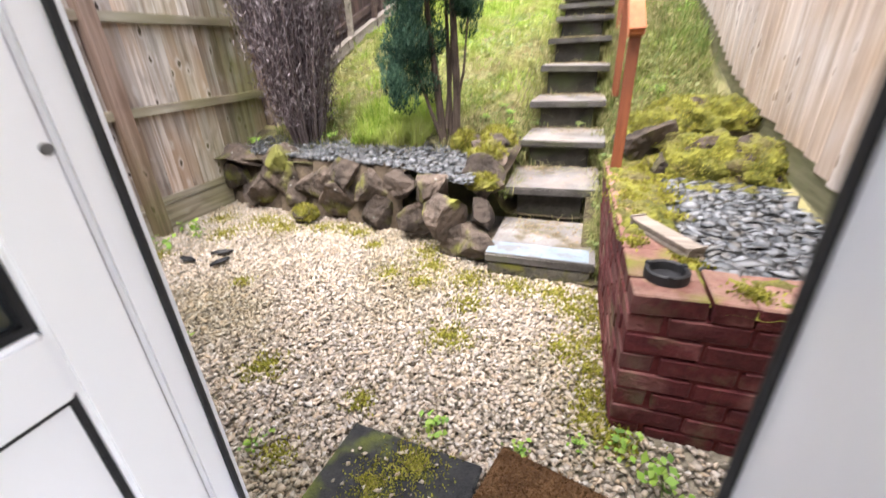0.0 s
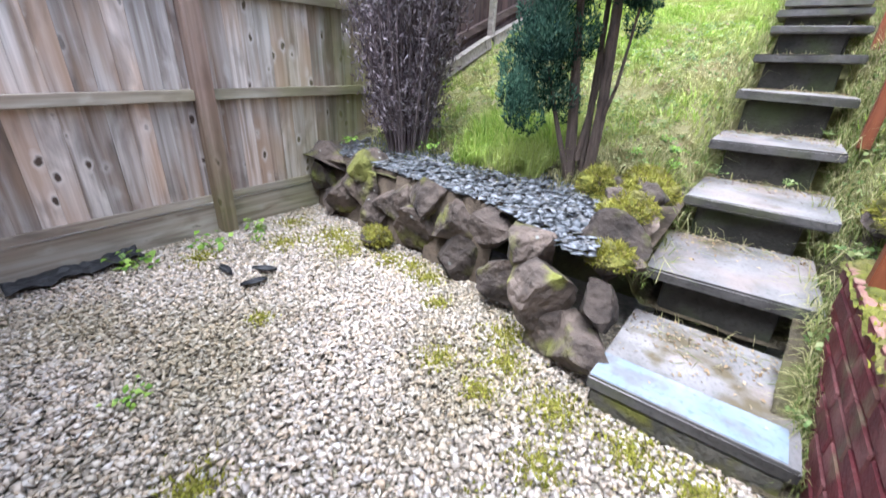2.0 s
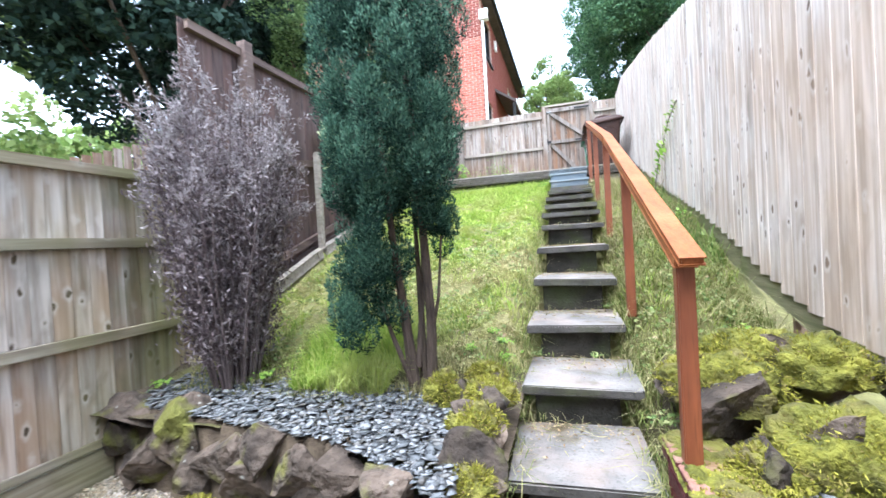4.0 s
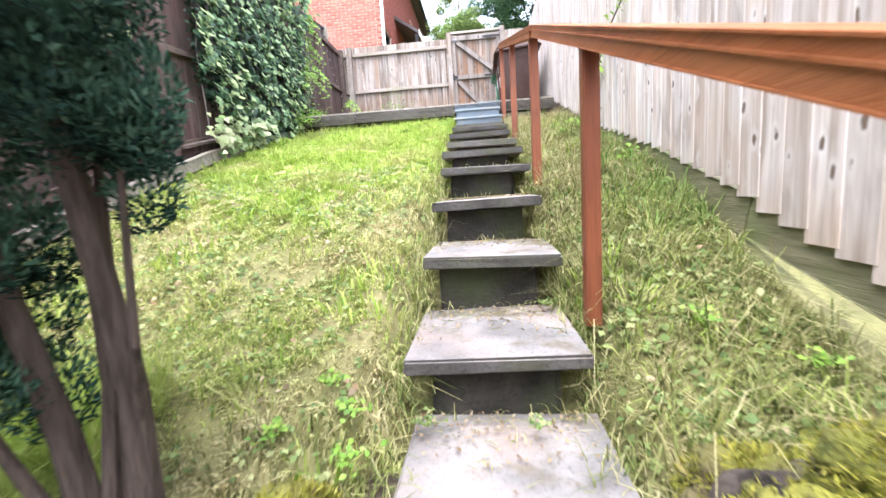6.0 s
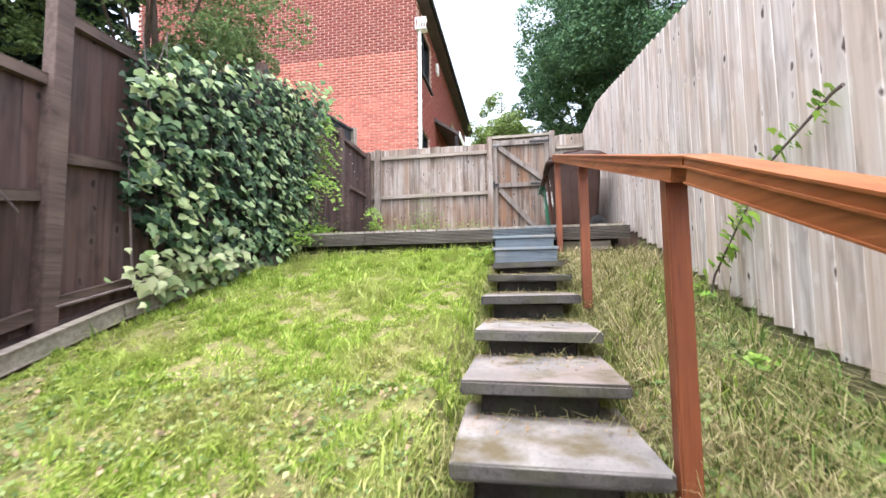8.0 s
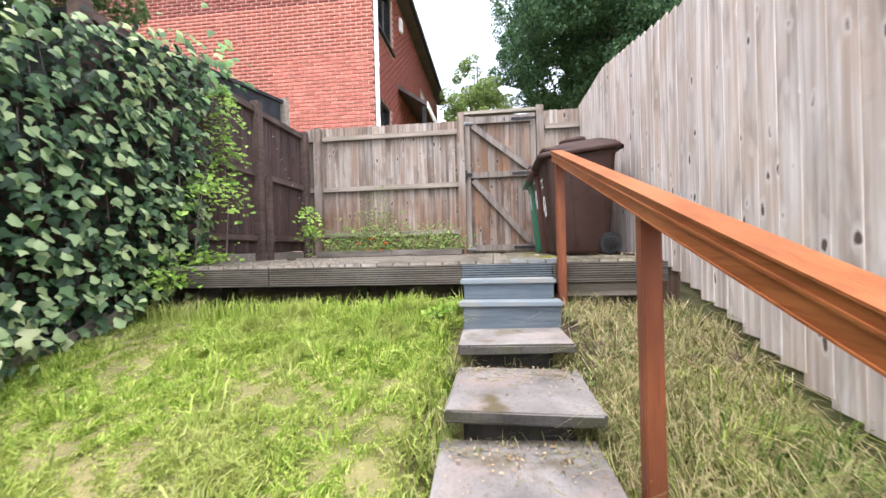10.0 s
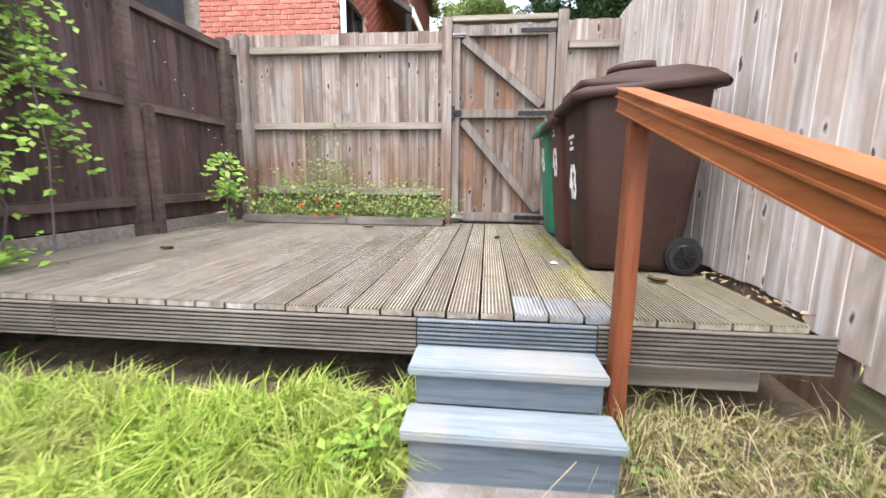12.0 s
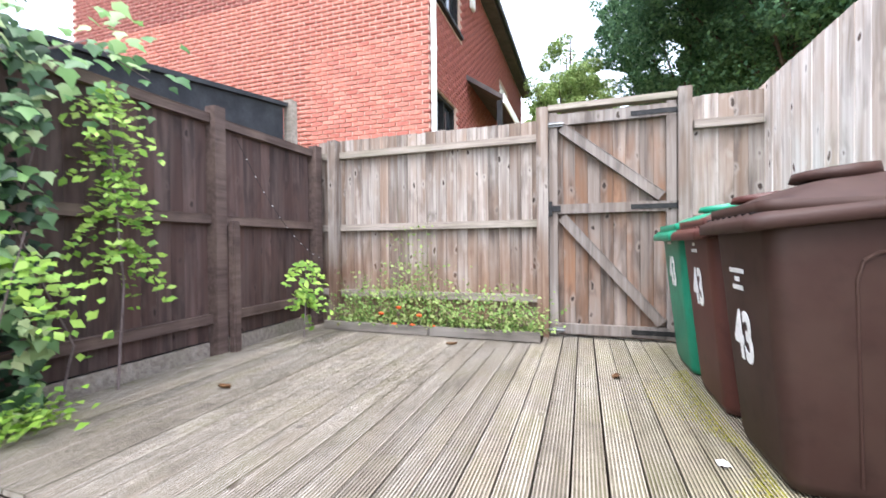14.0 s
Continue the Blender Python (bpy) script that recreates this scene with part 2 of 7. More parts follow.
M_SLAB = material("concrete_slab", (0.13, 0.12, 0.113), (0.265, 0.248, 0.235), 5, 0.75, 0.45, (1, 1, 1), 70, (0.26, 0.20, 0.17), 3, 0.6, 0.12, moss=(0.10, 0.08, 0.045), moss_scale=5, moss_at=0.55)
M_SLAB_EDGE = material("shade_darkened_block", (0.017, 0.015, 0.012), (0.046, 0.041, 0.033), 7, 0.9, 0.5, (1, 1, 1), 60, (0.04, 0.05, 0.016), 4, 0.7, 0.2)
M_MOSSBLOCK = material("mossy_block", (0.05, 0.046, 0.036), (0.13, 0.12, 0.095), 7, 0.95, 0.8, (1, 1, 1), 60, (0.16, 0.15, 0.12), 4, 0.5, 0.1, moss=(0.13, 0.125, 0.025), moss_scale=7, moss_at=0.46, depth=0.02)
M_BRICK_RED = material("dark_red_painted_brick", (0.06, 0.0095, 0.012), (0.11, 0.021, 0.022), 14, 0.7, 0.6, (1, 1, 1), 70, (0.25, 0.12, 0.105), 5, 0.6, 0.24, spec=0.3, moss=(0.12, 0.085, 0.05), moss_scale=6, moss_at=0.58)
M_BRICK_TOP = material("worn_coping_brick", (0.16, 0.07, 0.055), (0.28, 0.155, 0.12), 9, 0.9, 0.7, (1, 1, 1), 60, (0.30, 0.21, 0.16), 6, 0.5, 0.22, moss=(0.17, 0.16, 0.035), moss_scale=4.5, moss_at=0.51)
M_MORTAR_RED = material("painted_mortar", (0.09, 0.013, 0.015), (0.15, 0.03, 0.03), 20, 0.8, 0.5)
M_BRICK_HOUSE = material("orange_house_brick", (0.39, 0.115, 0.082), (0.53, 0.20, 0.145), 9, 0.85, 0.3, (1, 1, 1), 60, (0.33, 0.10, 0.078), 3, 0.5, 0.2)
M_MORTAR = material("pale_mortar", (0.40, 0.26, 0.21), (0.50, 0.36, 0.30), 20, 0.9, 0.4)
M_PALE_EDGE = material("patchy_pale_blue_edge", (0.17, 0.22, 0.26), (0.26, 0.31, 0.35), 6, 0.6, 0.3, (1, 1, 1), 40, (0.15, 0.13, 0.12), 9, 0.7, 0.0)
M_STONE = material("rough_sandstone", (0.028, 0.022, 0.018), (0.105, 0.081, 0.064), 7, 0.95, 1.0, (1, 1, 1), 24, (0.165, 0.125, 0.098), 5, 0.5, 0.45, (0.21, 0.21, 0.185), 9, 0.10, moss=(0.13, 0.13, 0.03), moss_scale=5, moss_at=0.55, depth=0.03)
M_MOSS = material("yellow_green_moss", (0.06, 0.066, 0.012), (0.26, 0.25, 0.04), 9, 0.95, 1.0, (1, 1, 1), 45, (0.11, 0.085, 0.045), 5, 0.9, 0.1, depth=0.03)
M_SOIL = material("dark_soil", (0.045, 0.033, 0.022), (0.10, 0.075, 0.05), 9, 0.95, 0.8, (1, 1, 1), 50)
M_LAWN = material("lawn_ground", (0.10, 0.095, 0.035), (0.20, 0.185, 0.07), 6, 0.95, 0.8, (1, 1, 1), 60, (0.25, 0.205, 0.105), 2.2, 0.5, 0.0)
M_GRAVELBED = material("gravel_bed", (0.15, 0.13, 0.10), (0.30, 0.265, 0.205), 30, 0.9, 0.8, (1, 1, 1), 120, (0.20, 0.185, 0.09), 2.5, 0.5, 0.0)
M_UPVC = material("white_upvc", (0.84, 0.84, 0.87), (0.87, 0.87, 0.89), 3, 0.25, 0.02, (1, 1, 1), 8, vary=0.0, spec=0.5)
M_BLACK = material("black_rubber", (0.012, 0.012, 0.013), (0.025, 0.025, 0.027), 10, 0.55, 0.1, vary=0.05)
M_IRON = material("black_iron", (0.018, 0.018, 0.02), (0.04, 0.038, 0.036), 20, 0.5, 0.2, metal=0.6, vary=0.05)
M_STEEL = material("galvanised_steel", (0.16, 0.16, 0.16), (0.26, 0.26, 0.26), 20, 0.5, 0.1, metal=0.7, vary=0.05)
M_BIN_BROWN = material("dark_brown_plastic", (0.034, 0.0165, 0.0125), (0.046, 0.023, 0.018), 3, 0.55, 0.06, (1, 1, 1), 12, (0.058, 0.035, 0.026), 5, 0.4, 0.04, spec=0.2)
M_BIN_RUST = material("red_brown_plastic", (0.060, 0.020, 0.015), (0.085, 0.029, 0.022), 3, 0.48, 0.06, (1, 1, 1), 12, vary=0.04, spec=0.3)
M_BIN_GREEN = material("green_plastic", (0.010, 0.17, 0.095), (0.016, 0.22, 0.125), 3, 0.4, 0.06, (1, 1, 1), 12, vary=0.04, spec=0.4)
M_WHITE = material("white_paint", (0.74, 0.74, 0.72), (0.85, 0.85, 0.83), 30, 0.6, 0.1, vary=0.0)
M_GLASS_DARK = material("dark_window_glass", (0.015, 0.018, 0.022), (0.03, 0.034, 0.04), 2, 0.06, 0.0, spec=0.8, vary=0.0)
M_FELT = material("black_roof_felt", (0.022, 0.024, 0.028), (0.05, 0.052, 0.058), 6, 0.85, 0.5, (1, 1, 1), 80, vary=0.05)
M_ROOF = material("dark_roof_tile", (0.06, 0.05, 0.05), (0.11, 0.09, 0.085), 5, 0.8, 0.4, vary=0.1)
M_BARK = material("brown_bark", (0.05, 0.036, 0.028), (0.125, 0.092, 0.072), 6, 0.9, 0.9, (9, 9, 1.2), 20, vary=0.1)
M_TWIG = material("grey_brown_twig", (0.10, 0.075, 0.072), (0.20, 0.155, 0.15), 8, 0.9, 0.6, vary=0.15)
M_COIR = material("brown_coir_mat", (0.085, 0.042, 0.018), (0.15, 0.08, 0.035), 12, 0.98, 1.0, (1, 1, 1), 160, vary=0.0)
M_RUBBERMAT = material("mossy_rubber_mat", (0.014, 0.014, 0.015), (0.035, 0.035, 0.034), 15, 0.8, 0.6, (1, 1, 1), 120, vary=0.0, moss=(0.10, 0.115, 0.02), moss_scale=6, moss_at=0.54)
M_INNER = material("magnolia_wall", (0.70, 0.67, 0.61), (0.76, 0.73, 0.67), 3, 0.8, 0.1, vary=0.0)
M_CARPET = material("inside_floor", (0.25, 0.22, 0.19), (0.33, 0.29, 0.26), 8, 0.9, 0.4, vary=0.0)
M_GRASS = islands("grass_blades", [(0.132, 0.237, 0.033), (0.297, 0.429, 0.061), (0.429, 0.528, 0.11), (0.55, 0.561, 0.209)], 0.7, 0.2, 0.4, 1.3,
                  [(0.363, 0.363, 0.132), (0.55, 0.517, 0.242), (0.396, 0.44, 0.11), (0.187, 0.286, 0.05)])
M_GRASS_LOW = islands("thin_dry_grass_blades", [(0.146, 0.224, 0.045), (0.336, 0.403, 0.101), (0.493, 0.504, 0.179), (0.627, 0.582, 0.28)], 0.75, 0.2, 0.35, 1.7,
                      [(0.291, 0.246, 0.112), (0.56, 0.493, 0.258), (0.627, 0.549, 0.314), (0.202, 0.269, 0.067)])
M_HERBGRASS = islands("lush_grass_blades", [(0.06, 0.12, 0.025), (0.13, 0.22, 0.045), (0.24, 0.33, 0.08), (0.36, 0.42, 0.14)], 0.65, 0.25, 0.35)
M_STRAW = islands("cut_straw", [(0.26, 0.23, 0.10), (0.40, 0.34, 0.18), (0.52, 0.45, 0.27), (0.34, 0.27, 0.15)], 0.75, 0.2, 0.2)
M_HERB = islands("dull_green_weed_leaves", [(0.07, 0.12, 0.03), (0.14, 0.21, 0.06), (0.24, 0.31, 0.10), (0.36, 0.38, 0.17)], 0.6, 0.3, 0.3)
M_DRYGRASS = islands("dry_bank_grass", [(0.085, 0.119, 0.025), (0.187, 0.221, 0.06), (0.306, 0.289, 0.119), (0.425, 0.383, 0.204)], 0.75, 0.2, 0.3, 0.9,
                     [(0.076, 0.085, 0.03), (0.178, 0.178, 0.064), (0.306, 0.272, 0.128), (0.408, 0.365, 0.204)])
M_PEBBLE = islands("pale_pebbles", [(0.522, 0.454, 0.373), (0.411, 0.34, 0.263), (0.237, 0.201, 0.161), (0.569, 0.499, 0.423), (0.459, 0.355, 0.248), (0.316, 0.276, 0.241), (0.601, 0.552, 0.49)], 0.75, 0.3, 0.0, 1.3,
                   [(0.371, 0.315, 0.22), (0.278, 0.227, 0.147), (0.159, 0.132, 0.087), (0.41, 0.353, 0.259), (0.318, 0.246, 0.152), (0.232, 0.202, 0.141), (0.437, 0.391, 0.304)])
M_FINES = islands("tan_grit", [(0.42, 0.35, 0.25), (0.30, 0.24, 0.16), (0.50, 0.43, 0.33), (0.20, 0.17, 0.10)], 0.85, 0.2)
M_SLATE = islands("grey_slate_chips", [(0.085, 0.09, 0.095), (0.15, 0.158, 0.166), (0.25, 0.258, 0.27), (0.135, 0.127, 0.115)], 0.95, 0.1)
M_CYPRESS = islands("blue_green_cypress", [(0.022, 0.055, 0.036), (0.042, 0.098, 0.064), (0.075, 0.155, 0.10), (0.14, 0.23, 0.15)], 0.7, 0.2, 0.3)
M_CYPRESS_SHADE = islands("shaded_cypress_foliage", [(0.008, 0.020, 0.015), (0.017, 0.040, 0.028), (0.030, 0.066, 0.046)], 0.8, 0.1, 0.15)
M_DEADTREE = islands("purple_brown_dead_needles", [(0.05, 0.034, 0.036), (0.13, 0.10, 0.104), (0.30, 0.26, 0.265), (0.07, 0.048, 0.046)], 0.85, 0.1, 0.15)
M_BLEACHED = islands("bleached_dead_needles", [(0.15, 0.12, 0.12), (0.26, 0.225, 0.225), (0.37, 0.335, 0.33), (0.09, 0.068, 0.068)], 0.85, 0.1, 0.15)
M_IVY = islands("variegated_ivy", [(0.010, 0.030, 0.010), (0.024, 0.062, 0.022), (0.055, 0.115, 0.042), (0.13, 0.22, 0.085), (0.38, 0.46, 0.22)], 0.45, 0.38, 0.15, 1.2,
                [(0.014, 0.038, 0.012), (0.042, 0.092, 0.030), (0.10, 0.18, 0.06), (0.25, 0.33, 0.12), (0.46, 0.50, 0.23)])
M_CREEPER = islands("bright_green_creeper", [(0.13, 0.26, 0.03), (0.22, 0.38, 0.05), (0.34, 0.48, 0.09), (0.08, 0.18, 0.03)], 0.5, 0.3, 0.35)
M_TREE_DARK = islands("dark_tree_leaves", [(0.025, 0.07, 0.035), (0.065, 0.145, 0.065), (0.14, 0.25, 0.11), (0.045, 0.10, 0.055)], 0.6, 0.3, 0.35)
M_TREE_PALE = islands("pale_birch_leaves", [(0.14, 0.22, 0.06), (0.22, 0.31, 0.09), (0.30, 0.38, 0.14), (0.10, 0.17, 0.05)], 0.6, 0.3, 0.4)
M_TREE_MID = islands("feathery_green_leaves", [(0.05, 0.09, 0.03), (0.10, 0.165, 0.055), (0.19, 0.27, 0.10), (0.07, 0.11, 0.04)], 0.6, 0.25, 0.35)
M_CONIFER = islands("near_black_conifer", [(0.010, 0.024, 0.018), (0.022, 0.046, 0.034), (0.04, 0.07, 0.052)], 0.7, 0.2, 0.2)
M_FLOWERPLANT = islands("bedding_leaves", [(0.08, 0.15, 0.03), (0.16, 0.26, 0.06), (0.27, 0.35, 0.11), (0.20, 0.17, 0.08)], 0.6, 0.3, 0.3)
M_PETAL = islands("orange_petals", [(0.75, 0.12, 0.03), (0.80, 0.20, 0.06)], 0.6, 0.2, 0.3)


# ---- builders ----
def bm_box(bm, x0, x1, y0, y1, z0, z1, bevel=0.0):
    """A box added to bm, its long edges rounded by bevel."""
    r = bmesh.ops.create_cube(bm, size=1.0)
    for v in r["verts"]:
        v.co = Vector((x0 + (v.co.x + 0.5) * (x1 - x0), y0 + (v.co.y + 0.5) * (y1 - y0), z0 + (v.co.z + 0.5) * (z1 - z0)))
    if bevel:
        es = list({e for v in r["verts"] for e in v.link_edges})
        bmesh.ops.bevel(bm, geom=es, offset=bevel, segments=2, affect="EDGES")
    return r


def mesh_of(name, bm, mat, smooth=False):
    me = bpy.data.meshes.new(name)
    bm.to_mesh(me)
    bm.free()
    if mat:
        me.materials.append(mat)
    if smooth:
        for p in me.polygons:
            p.use_smooth = True
    return me


def part(name, bm, mat, parent=None, label="", smooth=False, m=None):
    ob = new(name, mesh_of(name, bm, mat, smooth))
    if parent:
        ob.parent = parent
    if m:
        ob.matrix_basis = m
    if label:
        ob["label"] = label
    return ob


def box_part(name, x0, x1, y0, y1, z0, z1, mat, parent=None, label="", bevel=0.004):
    bm = bmesh.new()
    bm_box(bm, x0, x1, y0, y1, z0, z1, bevel)
    return part(name, bm, mat, parent, label)


def thing(name, label, category, group="", kind="", at=(0, 0, 0)):
    ob = new(name)
    ob.location = at
    ob.empty_display_size = 0.1
    return tagged(ob, label, category, group, kind)


def share(name, me, parent, m, label=""):
    ob = new(name, me)
    ob.parent = parent
    ob.matrix_basis = m
    if label:
        ob["label"] = label
    return ob


def beam(bm, p, q, w, h, up=(0, 0, 1), bevel=0.004):
    """A squared timber from p to q, w wide and h high."""
    p, q = Vector(p), Vector(q)
    d = q - p
    ax = d.normalized()
    side = ax.cross(Vector(up)).normalized()
    top = side.cross(ax)
    r = bmesh.ops.create_cube(bm, size=1.0)
    for v in r["verts"]:
        c = v.co.copy()
        v.co = p + d * (c.x + 0.5) + side * (c.y * w) + top * (c.z * h)
    if bevel:
        es = list({e for v in r["verts"] for e in v.link_edges})
        bmesh.ops.bevel(bm, geom=es, offset=bevel, segments=2, affect="EDGES")


def tube(bm, p, q, r0, r1, n=8):
    p, q = Vector(p), Vector(q)
    d = q - p
    r = bmesh.ops.create_cone(bm, cap_ends=True, segments=n, radius1=r0, radius2=r1, depth=d.length)
    m = Matrix.Translation((p + q) / 2) @ d.to_track_quat("Z", "Y").to_matrix().to_4x4()
    bmesh.ops.transform(bm, matrix=m, verts=r["verts"])


def raw(name, verts, faces, mat, parent=None, label="", smooth=False):
    me = bpy.data.meshes.new(name)
    verts = np.asarray(verts, dtype=np.float32).reshape(-1, 3)
    faces = np.asarray(faces, dtype=np.int32)
    k = faces.shape[1]
    me.vertices.add(len(verts))
    me.vertices.foreach_set("co", verts.ravel())
    me.loops.add(faces.size)
    me.loops.foreach_set("vertex_index", faces.ravel())
    me.polygons.add(len(faces))
    me.polygons.foreach_set("loop_start", np.arange(0, faces.size, k, dtype=np.int32))
    me.polygons.foreach_set("loop_total", np.full(len(faces), k, dtype=np.int32))
    if smooth:
        me.polygons.foreach_set("use_smooth", np.ones(len(faces), dtype=bool))
    me.materials.append(mat)
    me.update(calc_edges=True)
    me.validate()
    ob = new(name, me)
    if parent:
        ob.parent = parent
    if label:
        ob["label"] = label
    return ob


RNG = np.random.default_rng(7)
LAWN_Y = (2.4, 3.0, 3.4, 3.8, 4.3, 4.83, 5.4, 6.27, 7.3, 7.96, 8.6, 11.75, 14.0, 30.0)
LAWN_Z = (0.42, 0.48, 0.60, 0.76, 0.96, 1.18, 1.40, 1.68, 1.99, 2.16, 2.26, 2.42, 2.55, 2.6)


def lawn_z(y):
    """The height of the sloping ground at y."""
    return float(np.interp(y, LAWN_Y, LAWN_Z))


# ---- ground ----
def grid_sheet(name, x0, x1, y0, y1, nx, ny, height, mat, parent=None):
    xs, ys = np.linspace(x0, x1, nx), np.linspace(y0, y1, ny)
    v = [(x, y, height(x, y)) for y in ys for x in xs]
    f = [(j * nx + i, j * nx + i + 1, (j + 1) * nx + i + 1, (j + 1) * nx + i) for j in range(ny - 1) for i in range(nx - 1)]
    return raw(name, v, f, mat, parent, smooth=True)


M_BANKSOIL = material("mossy_bank_soil", (0.05, 0.040, 0.024), (0.12, 0.095, 0.055), 7, 0.95, 1.0, (1, 1, 1), 45, (0.13, 0.135, 0.035), 4, 0.7, 0.0, depth=0.03)


def slope_height(x, y):
    trench = 0.26 * max(0.0, 1 - (max(0.0, abs(x + 0.215) - 0.31) / 0.14)) if y < 8.4 else 0.0
    return lawn_z(y) - 0.03 - trench + 0.03 * noise.noise((x * 1.7, y * 1.7, 0.3)) + 0.012 * noise.noise((x * 7, y * 7, 2.0))


tagged(grid_sheet("ground_gravel_yard", -3.3, 1.1, 0.3, 3.1, 60, 50, lambda x, y: -0.012 + 0.012 * noise.noise((x * 2, y * 2, 1)), M_GRAVELBED),
       "bed of pale gravel with moss and weeds", "gravel", kind="structure")
tagged(grid_sheet("ground_bank_foot", -3.25, 1.0, 2.75, 3.42, 100, 20, slope_height, M_BANKSOIL), "dark mossy soil at the foot of the slope", "soil", kind="structure")
tagged(grid_sheet("ground_lawn_slope", -3.25, 1.0, 3.40, 8.72, 100, 130, slope_height, M_LAWN), "uneven sloping lawn with yellowed patches", "lawn", kind="structure")
tagged(grid_sheet("ground_under_deck", -3.25, 1.0, 8.70, 11.95, 20, 20, lambda x, y: 2.24 + 0.02 * noise.noise((x * 3, y * 3, 0)), M_SOIL), "bare dark soil under the deck", "soil", kind="structure")
GY = (-400.0, -0.5, 2.2, *LAWN_Y[1:], 400.0)
GXS = (-400.0, -40.0, -3.2, 1.0, 40.0, 400.0)
gv = [(x, y, (lawn_z(y) - 0.5) if y > 3.35 else -0.12) for y in GY for x in GXS]
gf = [(j * 6 + i, j * 6 + i + 1, j * 6 + i + 7, j * 6 + i + 6) for j in range(len(GY) - 1) for i in range(5)]
tagged(raw("ground", gv, gf, M_LAWN), "rough grassy ground round the garden", "ground", kind="structure")

tagged(grid_sheet("ground_step_side", 0.02, 0.20, 2.10, 2.80, 24, 70, lambda x, y: 0.02 + 0.52 * max(0.0, y - 2.12) + 0.03 * noise.noise((x * 14, y * 14, 4)), M_BANKSOIL), "mossy soil between the steps and the brick wall", "soil", kind="structure")
tagged(grid_sheet("ground_bank_top", 0.12, 0.95, 7.75, 8.72, 40, 46, lambda x, y: slope_height(x, y) + 0.008 - 0.05 * max(0.0, 1 - (y - 7.75) / 0.15), M_SOIL), "bare dark soil at the top of the bank", "soil", kind="structure")

# ---- stairs of paving slabs ----
STEPS = ((2.12, 0.14), (2.70, 0.37), (3.27, 0.57), (3.80, 0.79), (4.32, 1.04), (4.84, 1.28), (5.42, 1.50), (5.78, 1.645), (6.27, 1.77), (6.83, 1.92), (7.35, 2.06), (7.96, 2.175))


def slab_mesh(seed):
    bm = bmesh.new()
    rnd = random.Random(seed)
    bm_box(bm, -0.308, 0.308, 0.0, 0.6, -0.05, 0.0, 0.006)
    for v in bm.verts:
        v.co += Vector((rnd.uniform(-1, 1), rnd.uniform(-1, 1), rnd.uniform(-1, 1))) * 0.004
    bm.normal_update()
    # Upright faces take the dark edge material, the others the slab material.
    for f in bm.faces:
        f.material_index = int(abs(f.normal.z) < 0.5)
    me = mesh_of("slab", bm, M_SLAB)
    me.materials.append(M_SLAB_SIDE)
    return me


stairs = thing("garden_stairs", "flight of concrete slab steps climbing a grassy slope", "stairs", kind="structure")
SLABS = [slab_mesh(s) for s in range(4)]
for i, (y, z) in enumerate(STEPS):
    rnd = random.Random(40 + i)
    share("slab", SLABS[i % 4], stairs, pose(-0.203 + rnd.uniform(-0.012, 0.012) + (0.015 if i > 10 else 0), y, z, *((rnd.uniform(-1, 1), rnd.uniform(-1.2, 1.2), rnd.uniform(-2, 2)) if i else (0, 0, 0))))
    below = STEPS[i - 1][1] if i else -0.02
    # Riser blocks are coloured near black to include the shade below the overhang.
    bm = bmesh.new()
    if i:
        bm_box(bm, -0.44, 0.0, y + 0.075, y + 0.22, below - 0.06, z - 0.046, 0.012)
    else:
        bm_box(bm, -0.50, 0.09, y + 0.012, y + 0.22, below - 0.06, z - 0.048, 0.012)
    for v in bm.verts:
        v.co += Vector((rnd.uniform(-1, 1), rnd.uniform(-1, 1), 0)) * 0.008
    part("riser_block", bm, M_SLAB_EDGE if i else M_MOSSBLOCK, stairs, "weathered riser block, darkened for the shade under its slab" if i else "mossy base block")

# Thin pale blue strip laid over the front of the first slab.
box_part("painted_edge", -0.505, 0.07, STEPS[0][0] + 0.012, STEPS[0][0] + 0.17, STEPS[0][1] - 0.002, STEPS[0][1] + 0.008, M_PALE_EDGE, stairs, "patchy pale blue strip along the front edge", 0.001)

# ---- deck ----
DECK_Z, DECK_Y, DECK_X0, DECK_X1 = 2.60, 8.765, -3.02, 0.88


def grooved(width, thick, length, n):
    """A board along y from 0 to length, with n grooves in its top."""
    bm = bmesh.new()
    pts = [(-width / 2, -thick), (-width / 2, -0.0015), (-width / 2 + 0.0015, 0)]
    pitch = (width - 0.005) / n
    for k in range(n):
        a = -width / 2 + 0.005 + k * pitch
        pts += [(a, 0), (a + pitch * 0.10, -0.007), (a + pitch * 0.50, -0.007), (a + pitch * 0.60, 0)]
    pts += [(width / 2 - 0.0015, 0), (width / 2, -0.0015), (width / 2, -thick)]
    a = [bm.verts.new((x, 0, z)) for x, z in pts]
    b = [bm.verts.new((x, length, z)) for x, z in pts]
    for k in range(len(pts)):
        j = (k + 1) % len(pts)
        bm.faces.new((a[k], a[j], b[j], b[k]))
    bm.faces.new(a[::-1])
    bm.faces.new(b)
    return bm


deck = thing("deck", "raised deck of weathered grooved timber boards", "deck", kind="structure")
M_SPLASH = material("flaking_grey_blue_paint", (0.19, 0.215, 0.225), (0.30, 0.315, 0.31), 5, 0.6, 0.3, GRAIN_Y, 12, (0.24, 0.21, 0.165), 9, 0.95, 0.1)
# Darker colour for groove floors and board sides, standing in for shade.
M_GAP_SHADE = material("groove_and_gap_shade", (0.085, 0.072, 0.052), (0.165, 0.145, 0.105), 12, 0.95, 0.3, (1, 1, 1), 60, (0.12, 0.115, 0.045), 2.5, 0.6, 0.2)
